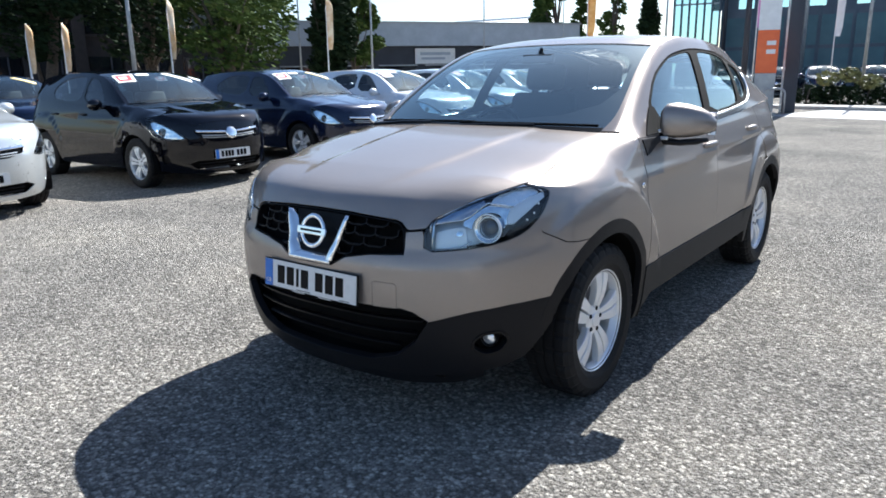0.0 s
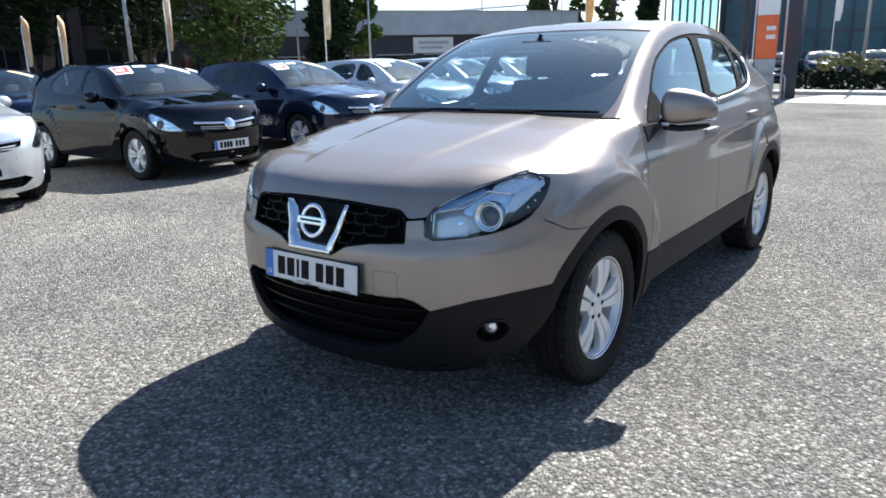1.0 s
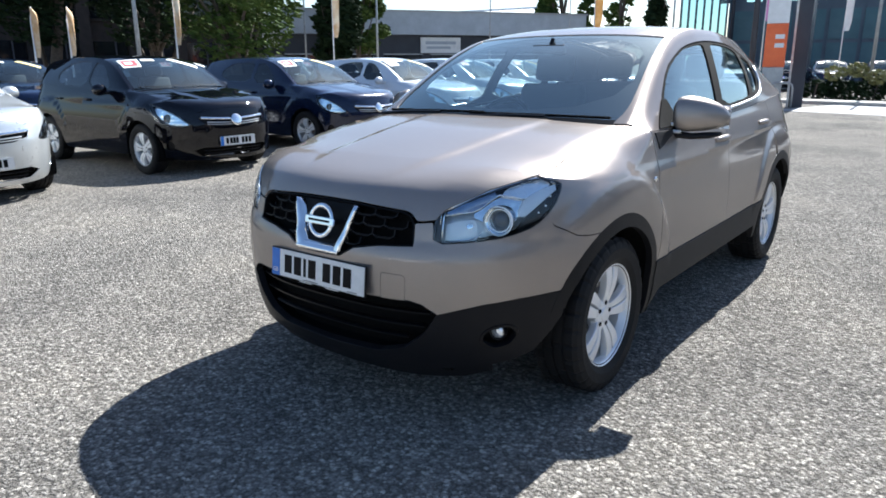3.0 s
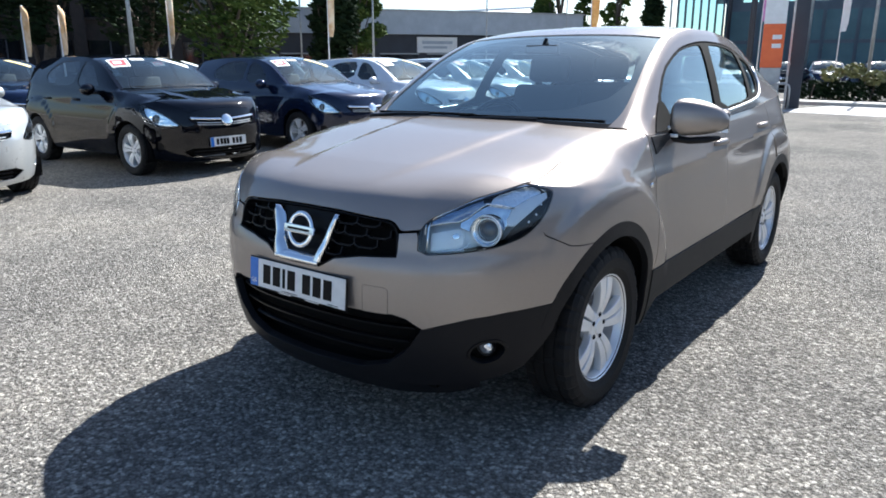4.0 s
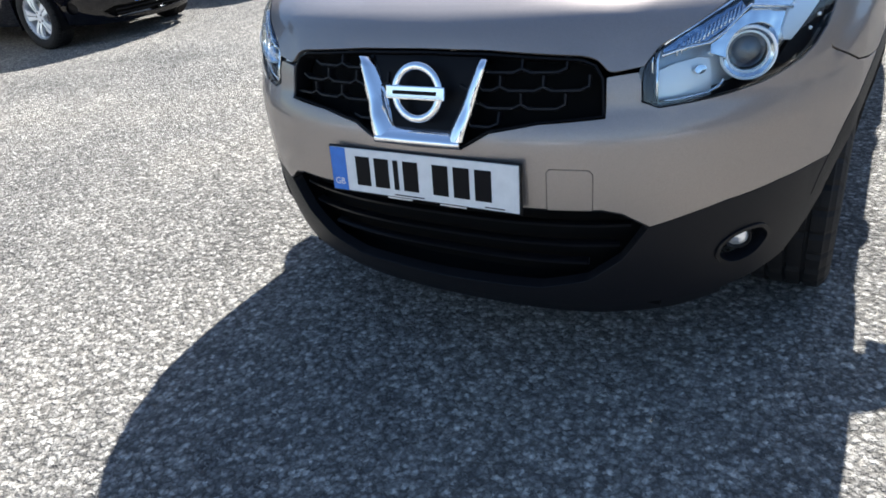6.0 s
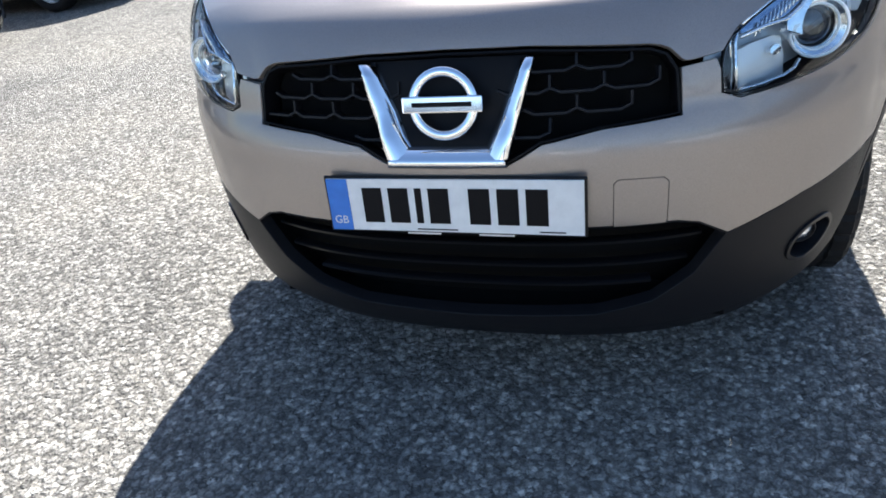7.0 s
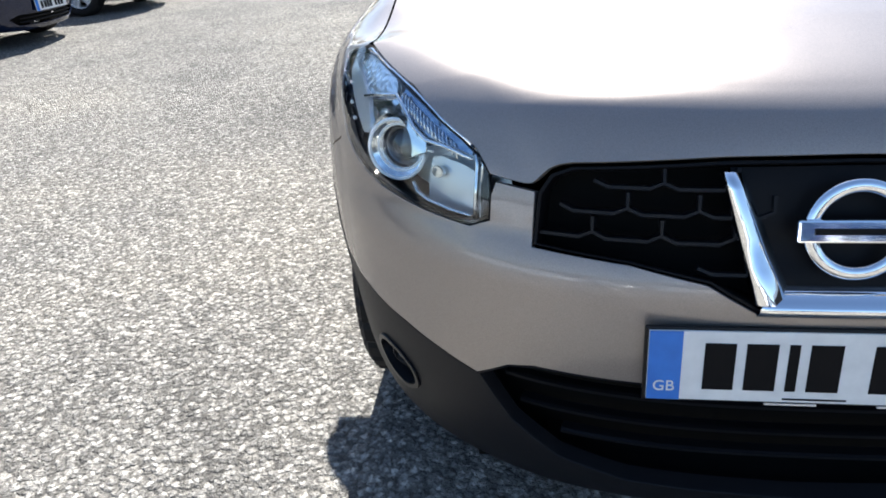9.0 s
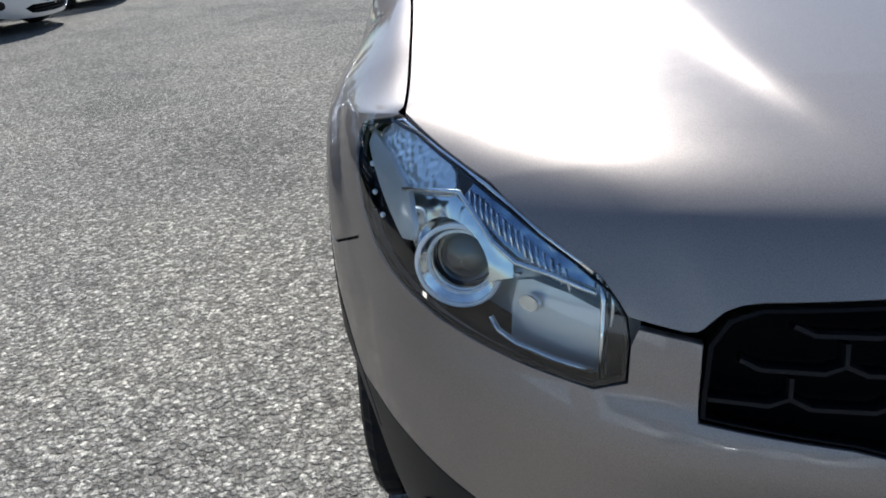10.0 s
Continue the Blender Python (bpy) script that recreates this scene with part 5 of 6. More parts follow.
# ---- ground ----
def bearing(deg, dist, z=0.0):
    """A place by its compass from the camera's first stand: degrees to the left of +y, metres away."""
    return Vector((2.04 - dist * math.sin(radians(deg)), -2.66 + dist * math.cos(radians(deg)), z))


bm = bmesh.new()
bmesh.ops.create_grid(bm, x_segments=60, y_segments=60, size=900)
ground = part("ground", bm, TARMAC, None)
tagged(ground, "worn pale-grey tarmac of a car sales forecourt", "ground", kind="structure")


# ---- other cars on the forecourt ----
PAPER = grained(material("white poster paper", (0.78, 0.78, 0.76), 0.6), 20, 1, [(0.3, (0.72, 0.72, 0.7)), (0.7, (0.82, 0.82, 0.8))])
RED_INK = plastic("red poster ink", (0.55, 0.05, 0.06), 0.6, 0.0)
YELLOW_INK = plastic("yellow poster ink", (0.75, 0.6, 0.25), 0.6, 0.0)


HATCH_SCREEN = clear_glass("dark tinted windscreen glass", (0.55, 0.70, 0.70), ior=2.1, sheen=(0.9, 1.0, 0.96))
# the hatchbacks' own roofline: longer and fuller towards the tail, which stands nearly upright
RAIL_Z = smooth_curve((0.36, 1.098), (0.6, 1.245), (0.85, 1.385), (1.1, 1.475), (1.35, 1.518), (1.7, 1.535), (2.2, 1.53), (2.7, 1.50), (3.0, 1.45), (3.2, 1.35), (3.3, 1.22))
RAIL_X = smooth_curve((0.36, 0.745), (0.6, 0.71), (0.85, 0.665), (1.1, 0.63), (1.5, 0.61), (2.2, 0.60), (2.8, 0.58), (3.3, 0.60))
ROOF_Z = smooth_curve((1.06, 1.515), (1.3, 1.555), (1.6, 1.572), (2.0, 1.572), (2.5, 1.555), (3.0, 1.525), (3.2, 1.50))


def hatchback(name, label, colour, m, posters=0, size=(1.0, 0.955, 0.965), trim=None):
    """A small five-door hatchback of the nineties-to-tens kind, all its parts."""
    car = thing(name, label, "car", m @ Matrix.Diagonal((*size, 1)), "cars on the forecourt")
    lamp = rounded([(0.61, 0.655), (0.62, 0.69), (0.74, 0.79), (0.92, 0.88), (1.12, 0.938), (1.15, 0.925), (1.10, 0.80), (1.02, 0.70), (0.86, 0.64), (0.72, 0.635)], 1)
    top = [(s, float(FRONT_Z(s / 0.5))) for s in np.linspace(0, 0.5, 12)] + [(s, float(LAMP_TOP(s))) for s in np.linspace(0.53, 0.86, 8)]
    top += [(s, float(WING_TOP(s))) for s in np.linspace(0.9, 1.82, 14)] + [(WHEEL_S + y, float(BELT(y))) for y in np.linspace(0.45, 2.9, 24)] + [(S1, 1.15)]
    low = [(S1, 0.26)] + [p for p in reversed(arch(0.385, WHEEL_S + BASE))] + [p for p in reversed(arch(0.385))] + [(0.92, 0.24), (0.72, 0.21), (0.4, 0.19), (0, 0.185)]
    g0 = [(0.0, 0.735), (0.42, 0.768), (0.50, 0.755), (0.46, 0.690), (0.30, 0.645), (0.0, 0.632)]
    i0 = [(0.0, 0.355), (0.48, 0.37), (0.60, 0.33), (0.48, 0.25), (0.0, 0.235)]
    fg = circle(0.90, 0.40, 0.06, 20)
    for mirror in (False, True):
        half = [(u, v) for u, v in top] + low + [(0, v) for v in (0.235, 0.355, 0.632, 0.735)]
        front = top[:1] + top[1:] + low
        front += [(0, 0.233)] + [p for p in reversed(i0[1:-1])] + [(0, 0.357), (0, 0.630)] + [p for p in reversed(g0[1:-1])] + [(0, 0.737)]
        patch("body_side", shell, front, colour, car, holes=[lamp, fg], step=0.06, depth=0.012, mirror=mirror)
        loft("wing_shoulder", wing_shoulder, np.linspace(0.868, 1.84, 16), np.linspace(0, 1, 6), colour, car, mirror=mirror)
        unit = part_empty("headlamp", car, Matrix())
        patch("lamp_bowl", shell, lamp, LAMP_CHROME, unit, step=0.05, depth=0, lift=-0.05, mirror=mirror)
        patch("lamp_bezel", shell, lamp, GLOSS_BLACK, unit, holes=[rounded([(0.635, 0.665), (0.645, 0.69), (0.75, 0.775), (0.92, 0.862), (1.09, 0.915), (1.115, 0.90), (1.07, 0.80), (1.0, 0.715), (0.85, 0.66), (0.73, 0.655)], 1)], step=0.05, depth=0.02, lift=-0.012, mirror=mirror)
        p, n = on_shell(0.90, 0.755, -0.03)
        bm = bmesh.new()
        lathe(bm, [(0.05, -0.02), (0.055, 0.0), (0.045, 0.006), (0.03, 0.010), (0.001, 0.014)], 20, "z")
        part("lamp_lens", bm, PROJECTOR, unit, smooth=True).matrix_basis = Matrix.Diagonal((-1 if mirror else 1, 1, 1, 1)) @ Matrix.Translation(p) @ Vector((0.2, -1, 0)).to_track_quat("Z", "Y").to_matrix().to_4x4()
        patch("lamp_cover", shell, lamp, LAMP_GLASS, unit, step=0.05, depth=0, lift=0.002, mirror=mirror).visible_shadow = False
        patch("fog_recess", shell, fg, GLOSS_BLACK, car, step=0.05, depth=0, lift=-0.03, mirror=mirror)
        fw = rounded([(0.80, 1.105), (0.92, 1.25), (1.1, 1.395), (1.25, 1.455), (1.40, 1.465), (1.43, 1.115)], 1)
        rw = rounded([(1.51, 1.12), (1.48, 1.47), (1.85, 1.478), (2.15, 1.44), (2.38, 1.34), (2.42, 1.25), (2.3, 1.16)], 1)
        lower = [(y, float(BELT(y)) + 0.002) for y in np.linspace(0.40, 3.0, 24)]
        upper = [(y, float(RAIL_Z(y))) for y in np.linspace(3.05, 0.42, 30)]
        patch("window_frame", side_upper, lower + upper, colour, car, holes=[fw, rw], step=0.06, depth=0.01, mirror=mirror)
        for w in (fw, rw):
            patch("side_window", side_upper, w, SMOKE_GLASS, car, step=0.08, depth=0, lift=-0.006, mirror=mirror).visible_shadow = False
        bm = bmesh.new()
        sg = -1 if mirror else 1
        bmesh.ops.create_uvsphere(bm, u_segments=14, v_segments=10, radius=1, matrix=Matrix.Translation((sg * 0.95, 0.80, 1.10)) @ Matrix.Diagonal((0.10, 0.075, 0.08, 1)))
        tube(bm, [(sg * 0.80, 0.75, 1.06), (sg * 0.92, 0.80, 1.07)], 0.03, 8)
        part("wing_mirror", bm, colour, car, smooth=True)
        for y in (1.36, 2.25):
            bm = bmesh.new()
            pts = [on_shell(WHEEL_S + y - 0.09 + 0.18 * q / 4, 0.955, 0.004 + 0.03 * math.sin(math.pi * q / 4))[0] for q in range(5)]
            tube(bm, [(p.x * sg, p.y, p.z) for p in pts], 0.014, 6)
            part("door_handle", bm, colour, car, smooth=True)
        for c in (0.0, BASE):
            bm = bmesh.new()
            lathe(bm, [(0.387, 0.87), (0.39, 0.55), (0.05, 0.55)], 28)
            bmesh.ops.translate(bm, vec=(0, c, 0.335), verts=bm.verts)
            bmesh.ops.bisect_plane(bm, geom=list(bm.verts) + list(bm.edges) + list(bm.faces), plane_co=(0, 0, 0.2), plane_no=(0, 0, 1), clear_inner=True)
            bmesh.ops.scale(bm, vec=(sg, 1, 1), verts=bm.verts)
            part("arch_liner", bm, DARK_VOID, car)
    patch("grille_back", shell, mirrored(g0), GLOSS_BLACK, car, step=0.06, depth=0, lift=-0.03)
    patch("intake_back", shell, mirrored(i0), DARK_VOID, car, step=0.06, depth=0, lift=-0.06)
    for z in (0.275, 0.32):
        bm = bmesh.new()
        shell_rod(bm, between((-0.46, z), (0.46, z), 14), -0.02, 0.012, 0.016)
        part("intake_slat", bm, BLACK_PLASTIC, car)
    bm = bmesh.new()
    shell_rod(bm, [(-0.47 + 0.94 * q / 24, 0.7255 + 0.030 * abs(-1 + q / 12) ** 1.4) for q in range(25)], 0.004, 0.030, 0.024)
    part("chrome_bar", bm, CHROME, car, "chrome grille bar")
    for z in (0.682, 0.655):
        bm = bmesh.new()
        shell_rod(bm, [(-0.40 + 0.80 * q / 20, z + 0.018 * abs(-1 + q / 10) ** 1.4) for q in range(21)], -0.006, 0.010, 0.016)
        part("grille_slat", bm, SATIN_SILVER, car)
    p, n = on_shell(0, 0.708, 0.024)
    bm = bmesh.new()
    lathe(bm, [(0.080, -0.014), (0.080, 0.004), (0.066, 0.012), (0.001, 0.014)], 24, "z")
    part("badge", bm, CHROME, car, "round chrome badge", True).matrix_basis = Matrix.Translation(p) @ n.to_track_quat("Z", "Y").to_matrix().to_4x4()
    plate = part_empty("number_plate", car, Matrix.Translation((0, -0.866, 0.440)) @ pose(0, 0, 0, 88, 0, 0))
    bm = bmesh.new()
    box(bm, 0, 0, 0, 0.535, 0.12, 0.008)
    part("plate_board", bm, PLATE_WHITE, plate)
    bm = bmesh.new()
    box(bm, -0.243, 0, 0.006, 0.045, 0.118, 0.004)
    part("plate_band", bm, PLATE_BLUE, plate)
    for x in (-0.165, -0.108, -0.06, -0.012, 0.075, 0.13, 0.185):
        bm = bmesh.new()
        box(bm, x, 0, 0.006, 0.038, 0.078, 0.003)
        part("plate_bar", bm, PLATE_INK, plate, "black bar in place of a character")
    e = 0.996
    patch("bonnet", bonnet, [(0.004, -e), (0.997, -e), (0.997, e), (0.004, e)], colour, car, step=0.06, depth=0.012, stretch=(1.15, 0.74))
    k = 0.93
    patch("windscreen", screen, [(0.02, -k), (0.985, -k), (0.985, k), (0.02, k)], HATCH_SCREEN, car, step=0.07, depth=0, stretch=(0.85, 0.66)).visible_shadow = False
    for sgn in (1, -1):
        patch("windscreen_pillar", screen, [(0.0, sgn * k), (1.0, sgn * k), (1.0, sgn), (0.0, sgn)], colour, car, step=0.05, depth=0.01, stretch=(0.85, 0.66))
    patch("roof", roof_top, [(0.0, -1), (1, -1), (1, 1), (0.0, 1)], colour, car, step=0.08, depth=0.01, stretch=(2.0, 0.6))
    rs = [(0.12, -0.85), (0.92, -0.85), (0.92, 0.85), (0.12, 0.85)]
    patch("rear_screen", back_screen, rs, SIDE_GLASS, car, step=0.1, depth=0, stretch=(0.45, 0.6)).visible_shadow = False
    patch("tailgate_frame", back_screen, [(0, -1), (1, -1), (1, 1), (0, 1)], colour, car, holes=[rs], step=0.08, depth=0.01, stretch=(0.45, 0.6))
    bm = bmesh.new()
    for q in range(2):
        x0 = -0.62 + 0.6 * q
        pts = [Vector(screen(np.array(0.025 + 0.01 * u / 6), np.array((x0 + 0.56 * u / 6) / 0.72))) + Vector((0, -0.01, 0.014)) for u in range(7)]
        tube(bm, pts, 0.006, 6)
    part("wiper", bm, BLACK_PLASTIC, car)
    bm = bmesh.new()
    box(bm, 0, 1.3, 0.27, 1.06, 3.9, 0.05)
    box(bm, 0, 1.315, 0.27, 1.66, 1.75, 0.05)
    part("underbody", bm, DARK_VOID, car)
    bm = bmesh.new()
    box(bm, 0, 0.62, 1.0, 1.40, 0.5, 0.08, 0.03)
    box(bm, 0, 0.25, 0.66, 1.1, 0.05, 0.6)
    part("dashboard", bm, DASH, car)
    for x, y in ((0.36, 1.3), (-0.36, 1.3), (0.0, 2.2)):
        seat(car, x, y, 0.5 if x else 1.2)
    for x, y, sgn in ((0.775, 0, 1), (-0.775, 0, -1), (0.775, BASE, 1), (-0.775, BASE, -1)):
        wheel(car, x, y, sgn)
    if posters:
        # a price sheet behind the top of the windscreen on the car's right, a long sheet on its left
        patch("price_sheet", screen, [(0.60, -0.86), (0.93, -0.86), (0.93, -0.42), (0.60, -0.50)], PAPER, car, step=0.1, depth=0, stretch=(0.85, 0.66), lift=0.006, label="white price sheet in the windscreen")
        patch("price_mark", screen, [(0.64, -0.82), (0.88, -0.82), (0.88, -0.50), (0.64, -0.55)], RED_INK, car, holes=[[(0.70, -0.78), (0.82, -0.78), (0.82, -0.60), (0.70, -0.62)]], step=0.1, depth=0, stretch=(0.85, 0.66), lift=0.010, label="red marks on the price sheet")
        patch("price_sheet", screen, [(0.84, -0.36), (0.93, -0.36), (0.93, -0.06), (0.84, -0.06)], PAPER, car, step=0.1, depth=0, stretch=(0.85, 0.66), lift=0.006)
        patch("offer_strip", screen, [(0.55, 0.78), (0.92, 0.25), (0.96, 0.40), (0.66, 0.86)], PAPER if posters == 1 else YELLOW_INK, car, step=0.1, depth=0, stretch=(0.85, 0.66), lift=0.006, label="paper strip across the windscreen")
    return car


ROW = 90
LIGHT_GREY = paint("pale grey car paint", (0.72, 0.73, 0.74), 0.2, 0.3)
black_hatch = hatchback("hatchback", "black five-door hatchback with a red and white price sheet", BLACK_PAINT, pose(-6.6, 3.05, 0, 0, 0, ROW), 1)
silver_hatch = hatchback("hatchback", "bright silver hatchback parked in the row", SILVER_PAINT, pose(-6.57, 0.05, 0, 0, 0, ROW))
navy_hatch = hatchback("hatchback", "dark blue hatchback with pale price strips in its windscreen", NAVY_PAINT, pose(-6.8, 6.0, 0, 0, 0, ROW), 2)
grey_coupe = hatchback("hatchback", "pale grey hatchback with a yellow strip in its windscreen", LIGHT_GREY, pose(-7.0, 8.9, 0, 0, 0, ROW), 2)


# ---- more cars: the row goes on, and other rows stand behind it ----
silver_2 = hatchback("hatchback", "pale silver hatchback further along the row", SILVER_PAINT, pose(-7.3, 11.8, 0, 0, 0, ROW), 1)
white_hatch = hatchback("hatchback", "white hatchback further along the row", WHITE_PAINT, pose(-7.6, 14.7, 0, 0, 0, ROW), 2)


def another(ob, label, x, y, turn, z=0.0):
    c = copy_thing(ob, pose(x, y, z, 0, 0, turn))
    return tagged(c, label)


another(navy_hatch, "dark blue hatchback in the second row", -12.0, 3.2, ROW)
another(black_hatch, "black hatchback in the second row, seen over the others", -12.8, 7.4, ROW)
another(white_hatch, "white hatchback in the second row", -13.0, 12.0, ROW)
another(grey_coupe, "grey hatchback at the far end of the row", -7.9, 17.6, ROW)
another(silver_2, "silver hatchback at the far end of the row", -8.1, 20.5, ROW)
another(white_hatch, "white hatchback parked beyond the row", -17.5, 23.0, ROW)
another(silver_2, "silver hatchback parked beyond the row", -17.0, 18.5, ROW)
another(black_hatch, "black hatchback parked beyond the row", -24.0, 30.0, ROW)
another(white_hatch, "white hatchback parked far off by the grey building", -27.0, 34.0, 70)
# the lot over the road
for k, (src, what) in enumerate(((silver_2, "silver"), (black_hatch, "black"), (navy_hatch, "dark blue"), (black_hatch, "black"), (white_hatch, "white"), (silver_hatch, "bright silver"))):
    p = bearing(15.5 - 3.1 * k, 39 + 1.2 * (k % 2))
    another(src, f"{what} hatchback parked beyond the hedge", p.x, p.y, 10 + 4 * (k % 3))
# facing the nose of the bronze-grey car
for k, src in enumerate((white_hatch, silver_2, white_hatch, navy_hatch, silver_hatch)):
    another(src, "hatchback in the row opposite", -5.0 + 2.9 * k, -10.5, 180)

# ---- buildings ----
BRICK = grained(material("dark brown brick", (0.05, 0.035, 0.03), 0.85), 3, 1, [(0.3, (0.012, 0.010, 0.010)), (0.7, (0.026, 0.020, 0.019))], 0.2)
DARK_PANE = material("dark office glass", (0.006, 0.008, 0.012), 0.08, 0.0, 0.2)
TEAL_PANE = grained(material("dark teal showroom glass", (0.015, 0.045, 0.06), 0.35, 0.0, 0.1, 0.2), 0.5, 1, [(0.3, (0.055, 0.115, 0.14)), (0.7, (0.085, 0.165, 0.195))])
GREY_CLAD = grained(material("blue-grey cladding", (0.26, 0.30, 0.37), 0.5), 1.2, 1, [(0.3, (0.33, 0.37, 0.42)), (0.7, (0.41, 0.455, 0.51))])
NAVY_CLAD = grained(material("dark navy cladding", (0.018, 0.022, 0.035), 0.5), 1.0, 1, [(0.3, (0.014, 0.018, 0.03)), (0.7, (0.025, 0.03, 0.045))])
PALE_METAL = grained(material("pale metal sheeting", (0.74, 0.75, 0.75), 0.5, 0.0), 0.6, 1, [(0.3, (0.72, 0.73, 0.71)), (0.7, (0.82, 0.83, 0.81))])
CONCRETE = grained(material("pale concrete", (0.42, 0.41, 0.38), 0.9), 8, 1, [(0.3, (0.34, 0.33, 0.31)), (0.7, (0.48, 0.47, 0.44))], 0.3, True)
WHITE_METAL = grained(material("white-painted metal", (0.72, 0.72, 0.72), 0.4), 4, 1, [(0.3, (0.66, 0.66, 0.66)), (0.7, (0.78, 0.78, 0.78))])
GREY_METAL = grained(material("galvanised metal", (0.35, 0.36, 0.37), 0.45, 0.5), 5, 1, [(0.3, (0.28, 0.29, 0.3)), (0.7, (0.42, 0.43, 0.44))])
ORANGE = grained(material("orange sign panel", (0.72, 0.13, 0.03), 0.4), 3, 1, [(0.3, (0.66, 0.11, 0.025)), (0.7, (0.76, 0.15, 0.035))])
PINK = grained(material("pink banner cloth", (0.62, 0.22, 0.50), 0.8), 3, 1, [(0.3, (0.5, 0.16, 0.4)), (0.7, (0.7, 0.3, 0.58))])
CREAM = grained(material("cream banner cloth", (0.72, 0.52, 0.30), 0.8), 3, 1, [(0.35, (0.62, 0.38, 0.18)), (0.65, (0.78, 0.66, 0.48))])
AMBER = grained(material("orange banner cloth", (0.75, 0.36, 0.08), 0.8), 3, 1, [(0.35, (0.62, 0.26, 0.05)), (0.65, (0.8, 0.45, 0.16))])


def facing(deg, dist):
    p = bearing(deg, dist)
    return pose(p.x, p.y, 0, 0, 0, deg)


def slab(name, parent, mat, cx, cy, cz, sx, sy, sz, label="", bevel=0.0):
    bm = bmesh.new()
    box(bm, cx, cy, cz, sx, sy, sz, bevel)
    return part(name, bm, mat, parent, label)


def office():
    """A tall dark brick office block with bands of windows between piers."""
    b = thing("office_building", "dark brown brick office block with bands of dark windows", "building", facing(70, 50))
    w, storeys = 34.0, 5
    slab("wall", b, BRICK, 0, 6.0, 8.5, w, 11.0, 17.0)
    slab("roof", b, NAVY_CLAD, 0, 6.0, 17.2, w + 0.8, 11.8, 0.5)
    for i in range(12):
        x = -w / 2 + (i + 0.5) * w / 12
        slab("pier", b, BRICK, x - w / 24, 0.32, 8.5, 0.7, 0.5, 17.0)
        for k in range(storeys):
            win = part_empty("window", b, Matrix.Translation((x, 0.40, 1.9 + 3.3 * k)))
            slab("pane", win, DARK_PANE, 0, 0.06, 0, w / 12 - 0.9, 0.06, 1.9)
            slab("sill", win, BRICK, 0, -0.04, -1.05, w / 12 - 0.8, 0.24, 0.12)
            slab("mullion", win, NAVY_CLAD, 0.3, 0.0, 0, 0.09, 0.1, 1.9)
    return b


def grey_unit():
    """A low trade unit: blue-grey fascia over a dark wall, with a white sign."""
    b = thing("trade_unit", "low trade unit with a blue-grey fascia over dark walls", "building", facing(33.5, 66) @ pose(0, 0, 0, 0, 0, 24))
    slab("fascia", b, GREY_CLAD, -5, 6.0, 4.78, 28, 13.0, 1.85)
    slab("wall", b, NAVY_CLAD, -5, 6.3, 1.93, 27.4, 12.4, 3.86)
    slab("roof_edge", b, GREY_METAL, -5, 6.0, 5.77, 28.2, 13.2, 0.14)
    for i in range(6):
        x = -17 + i * 4.2
        win = part_empty("window", b, Matrix.Translation((x, 0.04, 1.25)))
        slab("pane", win, DARK_PANE, 0, 0.0, 0, 3.3, 0.06, 1.9)
        slab("frame", win, GREY_METAL, 0, -0.03, 1.0, 3.5, 0.08, 0.1)
    slab("sign_board", b, WHITE_METAL, -5.2, -0.02, 3.0, 3.7, 0.1, 1.3, "white sign board with unreadable bars")
    slab("sign_bar", b, GREY_CLAD, -5.2, -0.09, 3.2, 2.8, 0.03, 0.25)
    slab("sign_bar", b, GREY_CLAD, -5.4, -0.09, 2.8, 2.2, 0.03, 0.2)
    return b


def warehouse():
    b = thing("warehouse", "pale metal-clad warehouse with a shallow pitched roof", "building", facing(31, 104))
    bm = bmesh.new()
    box(bm, -10.5, 13, 3.2, 31, 26, 6.4)
    part("wall", bm, PALE_METAL, b)
    # the near slope of the roof rises to a ridge, higher towards one end
    ridge = lambda x: 8.7 + 2.1 * (x + 26.3) / 50.6
    bm = bmesh.new()
    pts = [(x, y, z) for x in (-26.3, 5.3) for y, z in ((-0.4, 6.35), (13, ridge(x)), (26.4, 6.35), (26.4, 6.2), (-0.4, 6.2))]
    vs = [bm.verts.new(p) for p in pts]
    bm.faces.new(vs[:5])
    bm.faces.new(vs[5:][::-1])
    for i in range(5):
        bm.faces.new((vs[i], vs[(i + 1) % 5], vs[5 + (i + 1) % 5], vs[5 + i]))
    part("roof", bm, PALE_METAL, b, "pale sheet roof in the sun")
    for i in range(11):
        x = -25.5 + 3.0 * i
        bm = bmesh.new()
        tube(bm, [(x, -0.4, 6.4), (x, 13, ridge(x) + 0.05)], 0.09, 5)
        part("roof_seam", bm, GREY_METAL, b)
    bm = bmesh.new()
    tube(bm, [(-26.4, 13, ridge(-26.4) + 0.05), (5.4, 13, ridge(5.4) + 0.05)], 0.22, 6)
    part("roof_ridge", bm, WHITE_METAL, b)
    slab("roller_door", b, GREY_CLAD, -4, -0.06, 2.5, 5, 0.1, 5)
    return b


ATRIUM_GLASS = clear_glass("pale teal atrium glass", (0.62, 0.80, 0.84), ior=1.5)
HALL_CLAD = grained(material("slate blue showroom cladding", (0.06, 0.085, 0.115), 0.5), 0.8, 1, [(0.3, (0.050, 0.072, 0.100)), (0.7, (0.075, 0.105, 0.140))])


